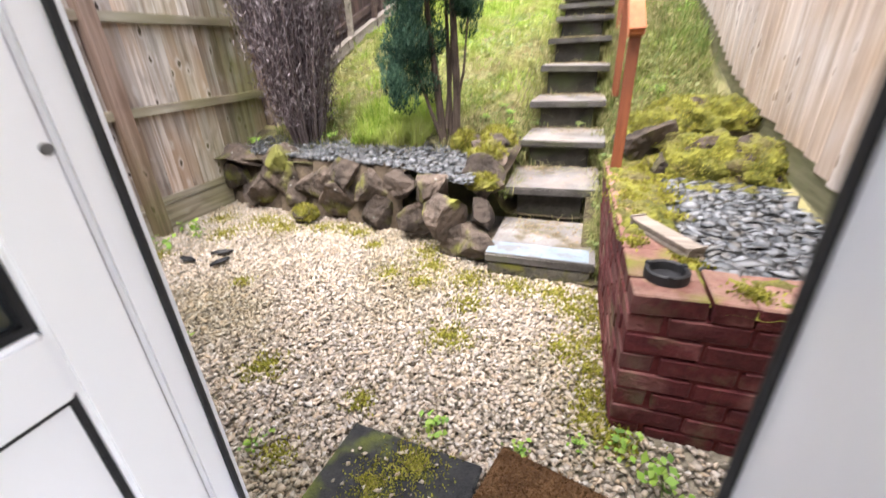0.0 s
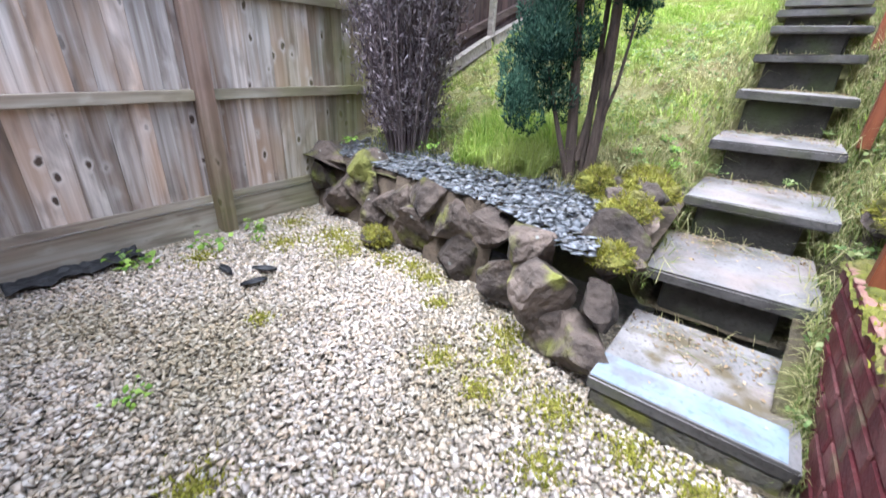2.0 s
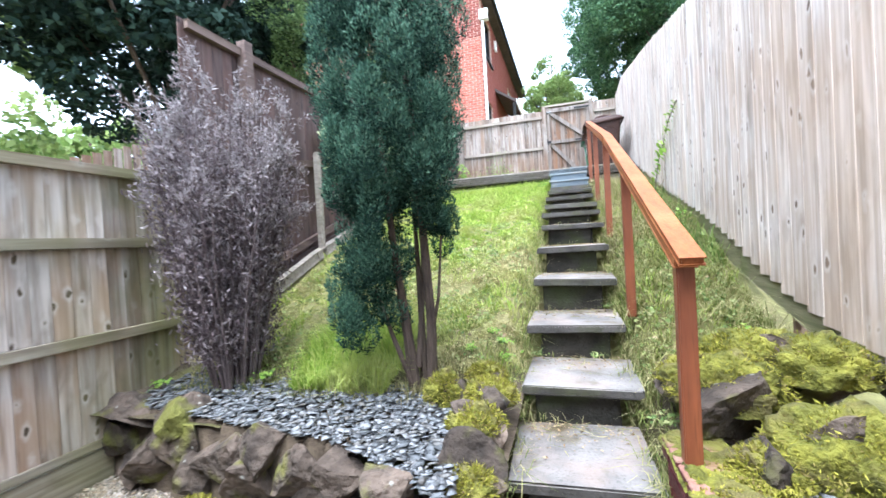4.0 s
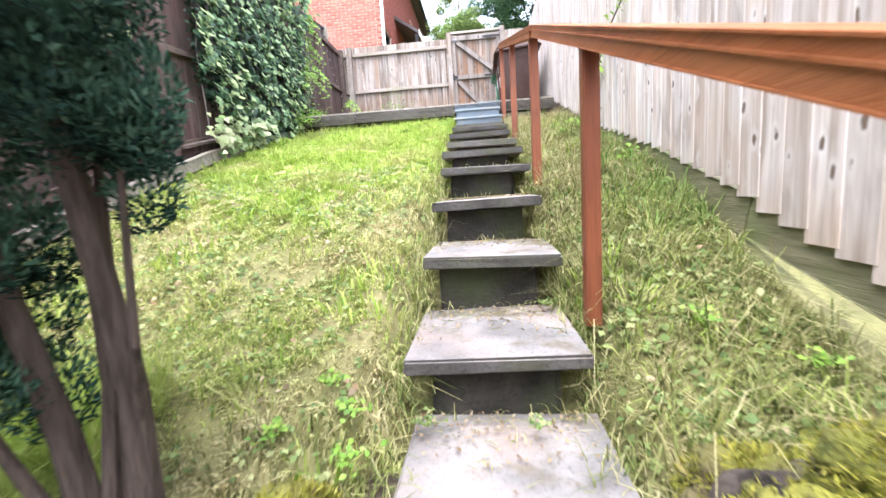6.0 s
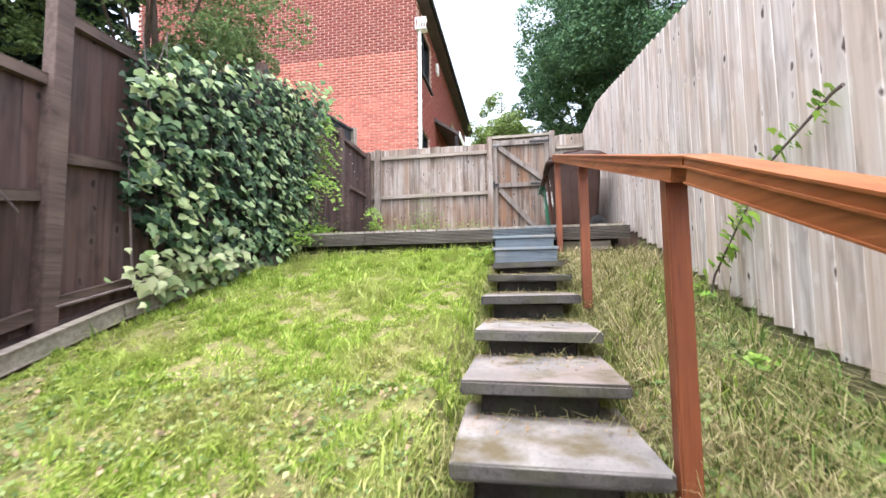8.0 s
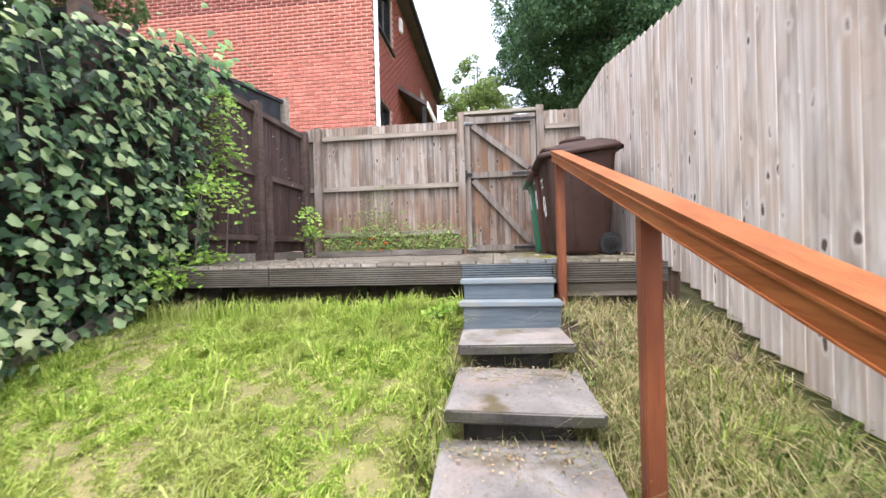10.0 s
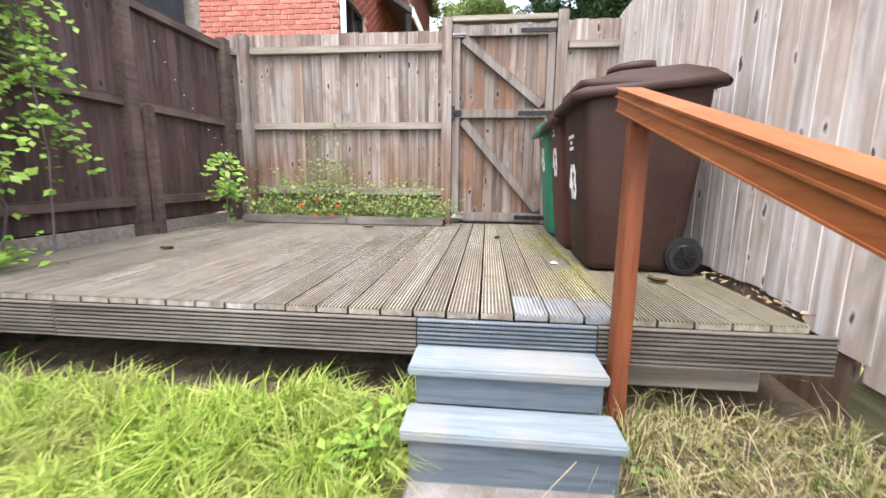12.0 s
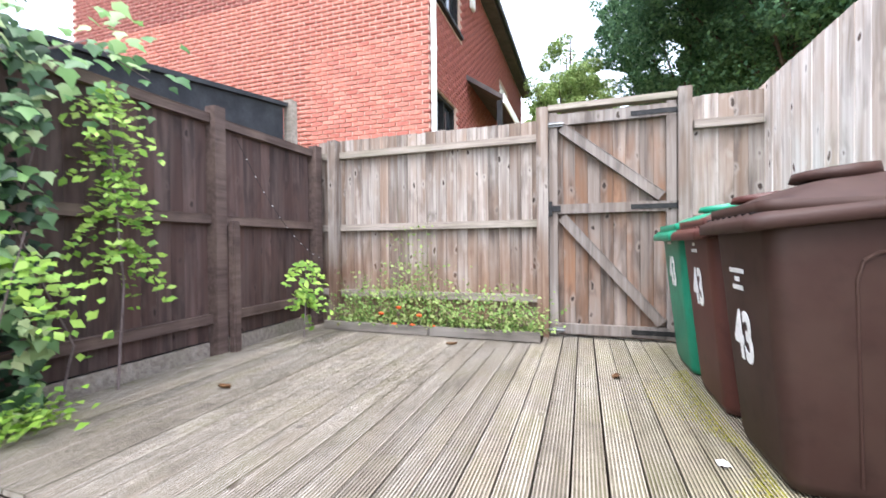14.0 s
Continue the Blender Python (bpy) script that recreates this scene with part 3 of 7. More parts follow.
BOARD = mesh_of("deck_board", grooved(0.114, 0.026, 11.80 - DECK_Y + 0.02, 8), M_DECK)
BOARD.materials.append(M_GAP_SHADE)
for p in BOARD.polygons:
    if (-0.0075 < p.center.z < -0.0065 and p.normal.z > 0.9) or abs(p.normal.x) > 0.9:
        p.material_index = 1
x = DECK_X0 + 0.06
i = 0
while x < DECK_X1 - 0.03:
    rnd = random.Random(i)
    share("deck_board", BOARD, deck, pose(x, DECK_Y - 0.012, DECK_Z + rnd.uniform(-0.0015, 0.0015), 0, 0, rnd.uniform(-0.05, 0.05)))
    x += 0.1235
    i += 1

for x in (DECK_X0 + 0.06 + 0.1235 * 23, DECK_X0 + 0.06 + 0.1235 * 24, DECK_X0 + 0.06 + 0.1235 * 25):
    bm = grooved(0.1144, 0.024, 0.24 - 0.05 * (x > 0.05), 8)
    part("paint_splash", bm, M_SPLASH, deck, "worn grey-blue paint on the board end", False, pose(x, DECK_Y - 0.0135, DECK_Z + 0.0022))


def fascia(x0, x1, mat, label, proud=0.0):
    bm = grooved(0.135, 0.024, x1 - x0, 8)
    # Groove floors take the near-black second material: their shade is painted in.
    for f in bm.faces:
        f.material_index = int(-0.0075 < f.calc_center_median().z < -0.0065)
    bm.transform(Matrix.Translation((x0, DECK_Y - 0.04 - proud, DECK_Z - 0.096)) @ Matrix(((0, 1, 0, 0), (0, 0, -1, 0), (-1, 0, 0, 0), (0, 0, 0, 1))))
    bmesh.ops.recalc_face_normals(bm, faces=bm.faces)
    ob = part("fascia_board", bm, mat, deck, label)
    ob.data.materials.append(M_SLAB_EDGE)
    return ob


fascia(DECK_X0, -2.02, M_FASCIA, "grooved grey fascia board")
fascia(-2.01, -0.535, M_FASCIA, "grooved grey fascia board", 0.002)
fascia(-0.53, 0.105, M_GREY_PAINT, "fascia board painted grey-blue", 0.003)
fascia(0.11, DECK_X1, M_FASCIA, "grooved grey fascia board")
for x0, x1 in ((DECK_X0, DECK_X1),):
    box_part("joist", x0 + 0.05, x1 - 0.05, DECK_Y + 0.25, DECK_Y + 0.30, 2.40, 2.572, M_SLAB_EDGE, deck)
box_part("joist", 0.16, 0.70, DECK_Y + 0.03, DECK_Y + 0.08, 2.33, 2.42, M_RAIL_GREY, deck, "rough spare bearer")
for px in (-2.6, -1.4, -0.6, 0.75):
    box_part("deck_post", px - 0.05, px + 0.05, DECK_Y + 0.3, DECK_Y + 0.4, 2.1, 2.57, M_SLAB_EDGE, deck)

grey_steps = thing("timber_steps", "two timber box steps painted grey-blue below the deck", "steps")
for y0, y1, z in ((8.555, 8.722, 2.478), (8.41, 8.555, 2.345)):
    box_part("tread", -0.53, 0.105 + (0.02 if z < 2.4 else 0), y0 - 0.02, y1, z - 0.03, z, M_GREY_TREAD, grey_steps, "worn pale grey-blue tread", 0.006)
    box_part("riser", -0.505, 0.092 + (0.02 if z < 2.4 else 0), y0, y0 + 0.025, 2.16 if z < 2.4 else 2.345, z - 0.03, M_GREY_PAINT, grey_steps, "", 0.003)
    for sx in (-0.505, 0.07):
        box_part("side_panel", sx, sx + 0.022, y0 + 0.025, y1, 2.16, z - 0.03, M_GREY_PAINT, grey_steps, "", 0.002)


# ---- fences ----
def board_mesh(name, mat, w=0.118, seed=0, thick=0.021):
    """A feather-edge board, one metre high, thick on one edge, for a fence along y seen from +x."""
    rnd = random.Random(seed)
    bm = bmesh.new()
    n = 4
    rings = []
    for k in range(n + 1):
        z = k / n
        j = rnd.uniform(-0.002, 0.002) if 0 < k < n else 0
        rings.append([bm.verts.new(c) for c in ((0, j, z), (0.008, j, z), (thick, j + w - 0.004, z), (thick - 0.004, j + w, z), (0, j + w, z))])
    for a, b in zip(rings, rings[1:]):
        for i in range(5):
            bm.faces.new((a[i], a[(i + 1) % 5], b[(i + 1) % 5], b[i]))
    bm.faces.new(rings[0][::-1])
    bm.faces.new(rings[-1])
    bmesh.ops.recalc_face_normals(bm, faces=bm.faces)
    return mesh_of(name, bm, mat)


def boards(fence, mat, line, u0, u1, base, top, turn, step=0.103, w=0.118, ragged=0.0, twist=3.0, thick=0.021):
    """Boards side by side from u0 to u1 along a line; base and top give heights at u. turn places a board's local x outwards."""
    meshes = [board_mesh("board", mat, w, s, thick) for s in range(3)]
    u, i = u0, 0
    while u < u1 - 0.02:
        rnd = random.Random(int(u * 1000) + 5)
        b = base(u) + rnd.uniform(-ragged, ragged)
        t = top(u) + rnd.uniform(-0.006, 0.006)
        m = line(u, b) @ turn @ pose(0, 0, 0, rnd.uniform(-0.15, 0.15), 0, rnd.uniform(-twist, twist)) @ Matrix.Diagonal((1, 1, t - b, 1))
        share("board", meshes[i % 3], fence, m)
        u += step
        i += 1


FACE_E = Matrix.Identity(4)
FACE_W = pose(0, 0, 0, 0, 0, 180)
FACE_S = pose(0, 0, 0, 0, 0, -90)

# the tall pale fence
RF_X = 0.955
pale = thing("fence_east", "tall pale close-boarded timber fence stepping up the slope", "fence", kind="structure")


def pale_top(y):
    return float(np.interp(y, (-0.2, 3.0, 5.54, 7.35, 10.0, 10.6, 12.2), (2.25, 2.93, 3.53, 3.97, 4.52, 4.64, 4.64)))


def pale_base(y):
    return float(np.interp(y, (-0.2, 1.5, 2.0, 3.35, 3.88, 4.54, 5.55, 6.55, 8.1, 8.75, 9.2, 12.2), (0.55, 0.58, 0.66, 0.86, 0.98, 1.22, 1.56, 1.80, 2.26, 2.46, 2.60, 2.61)))


boards(pale, M_FENCE_PALE, lambda u, b: pose(RF_X, u, b), 0.42, 12.1, pale_base, pale_top, FACE_W, 0.138, 0.155, 0.012, 0.4, 0.011)
for y0, y1 in ((1.2, 3.0), (3.0, 4.5), (4.5, 6.0), (6.0, 7.4), (7.4, 8.75)):
    bm = bmesh.new()
    beam(bm, (RF_X + 0.02, y0, pale_base(y0) - 0.065), (RF_X + 0.02, y1 - 0.004, pale_base(y1) - 0.065), 0.03, 0.19)
    part("gravel_board", bm, M_GRAVELBOARD, pale, "green-stained gravel board")
box_part("gravel_board", RF_X + 0.005, RF_X + 0.03, 8.752, 12.0, 2.15, 2.62, M_FENCE_GREY, pale, "dark lower board behind the deck")
for y in (0.5, 2.0, 3.8, 5.6, 7.4, 9.2, 11.0):
    box_part("post", RF_X + 0.03, RF_X + 0.12, y - 0.045, y + 0.045, -0.05, pale_top(y) - 0.1, M_FENCE_GREY, pale)
for lift in (0.35, 1.0, 1.6):
    for y0, y1 in ((0.5, 2.0), (2.0, 3.8), (3.8, 5.6), (5.6, 7.4), (7.4, 9.2), (9.2, 11.0)):
        bm = bmesh.new()
        beam(bm, (RF_X + 0.03, y0, pale_base(y0) + lift), (RF_X + 0.03, y1, pale_base(y1) + lift), 0.04, 0.07)
        part("rail", bm, M_FENCE_GREY, pale)

# the low side fence by the gravel
LF_X = -3.12
low = thing("fence_west_low", "weathered close-boarded fence with green algae beside the gravel yard", "fence", kind="structure")
boards(low, M_FENCE_LOW, lambda u, b: pose(LF_X, u, b), 0.42, 3.5, lambda y: 0.23, lambda y: 1.99, FACE_E)
for y in (0.52, 2.07, 3.54):
    box_part("post", LF_X + 0.02, LF_X + 0.115, y - 0.05, y + 0.05, -0.05, 2.06, M_POST_LOW, low, "square brown-green post")
for y0, y1 in ((0.57, 2.02), (2.12, 3.49)):
    for z in (0.90, 1.50, 1.97):
        box_part("rail", LF_X + 0.022, LF_X + 0.07, y0, y1, z - 0.035, z + 0.03, M_RAIL_LOW, low)
    box_part("gravel_board", LF_X - 0.034, LF_X + 0.016, y0 - 0.046, y1 + 0.044, -0.04, 0.196, M_RAIL_LOW, low, "green-stained gravel board")
    box_part("bottom_rail", LF_X - 0.03, LF_X + 0.03, y0, y1, 0.212, 0.262, M_RAIL_LOW, low, "ledge board above the gravel board")

# the dark stained fence above it
dark = thing("fence_west_upper", "dark brown stained fence running up beside the lawn", "fence", kind="structure")
DARK_BAYS = ((3.55, 4.2, 3.30), (4.2, 6.2, 3.30), (6.2, 8.25, 3.76), (8.25, 10.36, 4.43), (10.36, 11.66, 4.42))
for y0, y1, top in DARK_BAYS:
    boards(dark, M_FENCE_DARK, lambda u, b: pose(LF_X, u, b), y0, y1, lambda y: (2.70 if y > 8.6 else lawn_z(y) + 0.10), lambda y, k=top: k, FACE_E)
    for frac in (0.12, 0.55, 0.98):
        za, zb = lawn_z(y0) * (1 - frac) + top * frac, lawn_z(y1) * (1 - frac) + top * frac
        if y0 > 8:
            za = zb = 2.66 + (top - 2.66) * frac
        bm = bmesh.new()
        beam(bm, (LF_X + 0.05, y0 + 0.04, za), (LF_X + 0.05, y1 - 0.04, zb), 0.045, 0.07)
        part("rail", bm, M_RAIL_DARK, dark)
for y, z0, z1 in ((4.2, 0.8, 3.36), (6.2, 1.6, 3.82), (8.25, 2.1, 4.46), (10.36, 2.45, 4.49), (11.60, 2.45, 4.46)):
    box_part("post", LF_X + 0.02, LF_X + 0.12, y - 0.05, y + 0.05, z0, z1, M_RAIL_DARK, dark, "dark square post")
for y, z0, z1, mat in ((5.14, 1.2, 2.50, M_RAIL_GREY), (5.83, 1.45, 2.57, M_RAIL_DARK), (10.44, 2.45, 3.62, M_RAIL_DARK)):
    box_part("repair_post", LF_X + 0.122, LF_X + 0.19, y - 0.035, y + 0.035, z0, z1, mat, dark, "short repair post", 0.012)
for y0, y1 in ((3.6, 5.0), (5.0, 6.6), (6.6, 8.6)):
    bm = bmesh.new()
    beam(bm, (LF_X + 0.16, y0, lawn_z(y0) + 0.06), (LF_X + 0.16, y1, lawn_z(y1) + 0.06), 0.06, 0.11, bevel=0.01)
    part("edging_board", bm, M_RAIL_GREY, dark, "weathered grey edging timber")

for y0, y1 in ((8.66, 10.31), (10.41, 11.6)):
    box_part("gravel_board", LF_X + 0.012, LF_X + 0.04, y0, y1, 2.50, 2.69, M_RAIL_GREY, dark, "mossy grey gravel board")
for (y0, y1), mat in (((3.55, 5.0), M_RAIL_DARK), ((5.0, 6.6), M_RAIL_DARK), ((6.6, 8.66), M_RAIL_DARK)):
    bm = bmesh.new()
    beam(bm, (LF_X + 0.02, y0, lawn_z(y0) + 0.03), (LF_X + 0.02, y1, lawn_z(y1) + 0.03), 0.03, 0.16)
    part("gravel_board", bm, mat, dark, "dark gravel board")

# the fence across the top
NF_Y = 11.75
north = thing("fence_north", "weathered close-boarded fence across the end of the deck", "fence", kind="structure")
boards(north, M_FENCE_GREY, lambda u, b: pose(u, NF_Y, b), -3.1, -0.72, lambda x: 2.62, lambda x: 4.53, FACE_S)
boards(north, M_FENCE_GREY, lambda u, b: pose(u, NF_Y, b), 0.42, 0.94, lambda x: 2.62, lambda x: 4.60, FACE_S)
for x0, x1 in ((-3.05, -2.93), (-2.81, -0.77), (0.46, 0.93)):
    for z in (4.36, 3.60) + ((2.92,) if x0 < 0 else ()):
        box_part("rail", x0, x1, NF_Y - 0.065, NF_Y - 0.022, z - 0.03, z + 0.04, M_RAIL_GREY, north)
for x, z in ((-2.87, 4.52), (-0.72, 4.62), (0.39, 4.66)):
    box_part("post", x - 0.05, x + 0.05, NF_Y - 0.12, NF_Y - 0.02, 2.3, z, M_FENCE_GREY, north, "square grey post")
box_part("top_bar", -0.67, 0.34, NF_Y - 0.1, NF_Y, 4.585, 4.635, M_RAIL_GREY, north)

# Boards added below both fences so no sky shows under the deck.
box_part("gravel_board", -3.1, 0.94, NF_Y + 0.004, NF_Y + 0.03, 2.1, 2.612, M_FASCIA, north, "added dark board closing the gap under the fence")
box_part("gravel_board", LF_X - 0.03, LF_X - 0.004, 8.6, 11.75, 2.05, 2.66, M_FASCIA, dark, "added dark board closing the gap under the fence")
gate = thing("garden_gate", "closed weathered timber gate with diagonal braces and black hinges", "gate")
GX0, GX1, GZ0, GZ1 = -0.667, 0.335, 2.615, 4.57
boards(gate, M_GATE, lambda u, b: pose(u, NF_Y - 0.02, b), GX0, GX1 - 0.04, lambda x: GZ0, lambda x: GZ1, FACE_S)
for z, h in ((GZ0 + 0.06, 0.09), (3.72, 0.085), (GZ1 - 0.07, 0.10)):
    box_part("ledge", GX0, GX1, NF_Y - 0.085, NF_Y - 0.045, z - h / 2, z + h / 2, M_GATE_FRAME, gate)
for xx in (GX0, GX1 - 0.075):
    box_part("stile", xx, xx + 0.075, NF_Y - 0.083, NF_Y - 0.043, GZ0, GZ1, M_GATE_FRAME, gate)
for z0, z1 in ((GZ0 + 0.11, 3.67), (3.77, GZ1 - 0.12)):
    bm = bmesh.new()
    beam(bm, (GX0 + 0.11, NF_Y - 0.066, z1 - 0.02), (GX1 - 0.11, NF_Y - 0.066, z0 + 0.03), 0.04, 0.085, (0, 0, 1))
    part("brace", bm, M_GATE_FRAME, gate)
for z in (GZ0 + 0.06, 3.72, GZ1 - 0.08):
    h = box_part("hinge", GX1 - 0.34, GX1 + 0.06, NF_Y - 0.093, NF_Y - 0.086, z - 0.02, z + 0.02, M_IRON, gate, "long black strap hinge", 0.002)
    bm = bmesh.new()
    tube(bm, (GX1 + 0.01, NF_Y - 0.10, z - 0.035), (GX1 + 0.01, NF_Y - 0.10, z + 0.035), 0.012, 0.012)
    part("pin", bm, M_IRON, h)
for z in (GZ0 + 0.05, GZ1 - 0.11):
    bm = bmesh.new()
    tube(bm, (GX0 - 0.06, NF_Y - 0.105, z), (GX0 + 0.13, NF_Y - 0.105, z), 0.008, 0.008)
    bm_box(bm, GX0 + 0.0, GX0 + 0.12, NF_Y - 0.10, NF_Y - 0.086, z - 0.02, z + 0.02)
    part("bolt", bm, M_STEEL, gate, "sliding steel bolt")
bm = bmesh.new()
bm_box(bm, GX0 - 0.07, GX0 + 0.1, NF_Y - 0.10, NF_Y - 0.086, 3.70, 3.75)
bm_box(bm, GX0 - 0.005, GX0 + 0.03, NF_Y - 0.115, NF_Y - 0.10, 3.66, 3.79)
part("latch", bm, M_IRON, gate, "black thumb latch")

# ---- handrail ----
handrail = thing("handrail", "orange-brown stained timber handrail beside the steps", "handrail")
RAIL = ((2.505, 1.289), (5.31, 2.337), (8.80, 3.38))
RX = 0.165
for y, z0, zt in ((2.62, 0.64, 1.275), (4.08, 0.90, 1.82), (5.48, 1.44, 2.33), (7.06, 1.93, 2.80), (8.67, 2.22, 3.28)):
    box_part("post", RX - 0.029, RX + 0.029, y - 0.029, y + 0.029, z0 - 0.1, zt, M_HANDPOST, handrail, "square red-brown post", 0.005)
for (ya, za), (yb, zb) in zip(RAIL, RAIL[1:]):
    bm = bmesh.new()
    beam(bm, (RX, ya, za - 0.015), (RX, yb - 0.004, zb - 0.015), 0.070, 0.030, bevel=0.005)
    part("cap_rail", bm, M_HANDRAIL, handrail, "smooth orange cap rail")
    bm = bmesh.new()
    beam(bm, (RX, ya + 0.08, za + 0.08 * (zb - za) / (yb - ya) - 0.0525), (RX, yb - 0.012, zb - 0.0525), 0.0695, 0.042)
    part("under_rail", bm, M_HANDRAIL, handrail)

# ---- brick bed wall ----
BW_Y, BW_X, BW_Z = 1.17, 0.172, 0.555
brick_wall = thing("bed_wall", "low brick retaining wall painted dark red, mossy on top", "wall", kind="structure")
SKEW = pose(BW_X, BW_Y, 0, 0, 0, 2.4) @ pose(-BW_X, -BW_Y, 0)
box_part("core", BW_X + 0.006, BW_X + 0.21, BW_Y + 0.007, 2.76, -0.05, BW_Z - 0.07, M_MORTAR_RED, brick_wall, "", 0).matrix_basis = SKEW
box_part("core", BW_X + 0.21, RF_X - 0.02, BW_Y + 0.007, BW_Y + 0.21, -0.05, BW_Z - 0.07, M_MORTAR_RED, brick_wall, "", 0)


def brick(w, d, h, mat, seed, name="brick"):
    rnd = random.Random(seed)
    bm = bmesh.new()
    bm_box(bm, -w / 2, w / 2, -d / 2, d / 2, -h / 2, h / 2)
    for v in bm.verts:
        v.co += Vector([rnd.uniform(-0.003, 0.003) for _ in range(3)])
    bmesh.ops.bevel(bm, geom=bm.edges[:], offset=0.005, segments=1, affect="EDGES")
    return mesh_of(name, bm, mat)


RED = [brick(0.215, 0.1, 0.065, M_BRICK_RED, s) for s in range(4)]
COPE = [brick(0.208, 0.108, 0.07, M_BRICK_TOP, s + 9) for s in range(4)]
for me in COPE:
    me.materials.append(M_BRICK_RED)
    for p in me.polygons:
        p.material_index = 0 if p.normal.z > 0.4 else 1
for c in range(7):
    z = BW_Z - 0.07 - 0.0375 - c * 0.075
    off = 0.1125 if c % 2 else 0
    for k in range(8):
        yy = BW_Y + 0.11 + off + k * 0.225
        if yy < 2.70:
            share("brick", RED[(c + k) % 4], brick_wall, SKEW @ pose(BW_X + 0.05, yy, z, 0, 0, 90))
    for k in range(4):
        xx = BW_X + 0.11 + (0.1125 - off if k or not off else 0) + k * 0.225 - (0.0 if off == 0 else 0)
        if xx < RF_X - 0.1:
            share("brick", RED[(c * 2 + k) % 4], brick_wall, pose(xx, BW_Y + 0.05 - 0.001 * (k % 2), z))
for k in range(15):
    share("coping_brick", COPE[k % 4], brick_wall, SKEW @ pose(BW_X + 0.105, BW_Y + 0.052 + k * 0.111, BW_Z - 0.035, 0, 0, random.Random(k).uniform(-1.5, 1.5)), "mossy coping brick")
for k in range(5):
    share("coping_brick", COPE[(k + 1) % 4], brick_wall, pose(BW_X + 0.27 + k * 0.111, BW_Y + 0.105, BW_Z - 0.035, 0, 0, 90), "mossy coping brick")
box_part("backfill", BW_X + 0.21, RF_X - 0.01, BW_Y + 0.21, 3.1, -0.05, BW_Z - 0.06, M_SOIL, brick_wall, "soil inside the bed", 0)


# ---- scatter helpers ----
def leaves(centres, normals, size, rng, spread=0.6, aspect=0.55, fold=0.15):
    """Kite-shaped leaves, one per centre, facing about along the normals. Returns verts, faces."""
    n = len(centres)
    d = normals + rng.normal(0, spread, (n, 3))
    d /= np.linalg.norm(d, axis=1, keepdims=True) + 1e-9
    a = rng.normal(0, 1, (n, 3))
    t = np.cross(d, a)
    t /= np.linalg.norm(t, axis=1, keepdims=True) + 1e-9
    b = np.cross(d, t)
    s = (size * rng.uniform(0.6, 1.3, n))[:, None]
    v = np.stack((centres - t * s * 0.5, centres + b * s * aspect * 0.5 + d * s * fold, centres + t * s * 0.5, centres - b * s * aspect * 0.5 + d * s * fold), 1)
    f = np.arange(4 * n).reshape(n, 4)
    return v.reshape(-1, 3), f


def needles(centres, dirs, length, width, rng, spread=0.5):
    """Narrow pointed sprays that grow from the centres along the directions."""
    n = len(centres)
    d = dirs + rng.normal(0, spread, (n, 3))
    d /= np.linalg.norm(d, axis=1, keepdims=True) + 1e-9
    t = np.cross(d, rng.normal(0, 1, (n, 3)))
    t /= np.linalg.norm(t, axis=1, keepdims=True) + 1e-9
    L = (length * rng.uniform(0.5, 1.3, n))[:, None]
    w = (width * rng.uniform(0.6, 1.3, n))[:, None]
    v = np.stack((centres, centres + d * L * 0.45 + t * w, centres + d * L, centres + d * L * 0.45 - t * w), 1)
    return v.reshape(-1, 3), np.arange(4 * n).reshape(n, 4)


def in_clumps(rng, clumps, per):
    """Points near the skin of ellipsoid clumps (centre, radii), and the way out from each."""
    p, o = [], []
    for c, r in clumps:
        d = rng.normal(0, 1, (per, 3))
        d /= np.linalg.norm(d, axis=1, keepdims=True)
        k = rng.uniform(0.55, 1.0, (per, 1)) ** 0.6
        p.append(np.array(c) + d * np.array(r) * k)
        o.append(d)
    return np.concatenate(p), np.concatenate(o)


def blades(x, y, z, length, width, rng, lean=0.5, way=None):
    """Bent grass blades of three triangles rooted at x, y, z."""
    n = len(x)
    az = rng.uniform(0, 2 * np.pi, n)
    side = np.stack((np.cos(az), np.sin(az), np.zeros(n)), 1)
    fwd = np.stack((-np.sin(az), np.cos(az), np.zeros(n)), 1)
    if way is not None:
        fwd = fwd * 0.55 + np.asarray(way) * 0.75
    ln = rng.uniform(0.2, 1.0, n)[:, None] * lean
    L = length[:, None]
    w = width[:, None]
    p0 = np.stack((x, y, z), 1)
    up = np.array((0, 0, 1.0))
    p1 = p0 + up * L * 0.55 + fwd * L * ln * 0.3
    p2 = p0 + up * L * (1 - 0.45 * ln) + fwd * L * ln * 0.95
    v = np.stack((p0 - side * w, p0 + side * w, p1 + side * w * 0.8, p1 - side * w * 0.8, p2), 1).reshape(-1, 3)
    k = np.arange(n)[:, None] * 5
    f = np.concatenate((k + np.array([[0, 1, 2]]), k + np.array([[0, 2, 3]]), k + np.array([[3, 2, 4]])), 0)
    return v, f


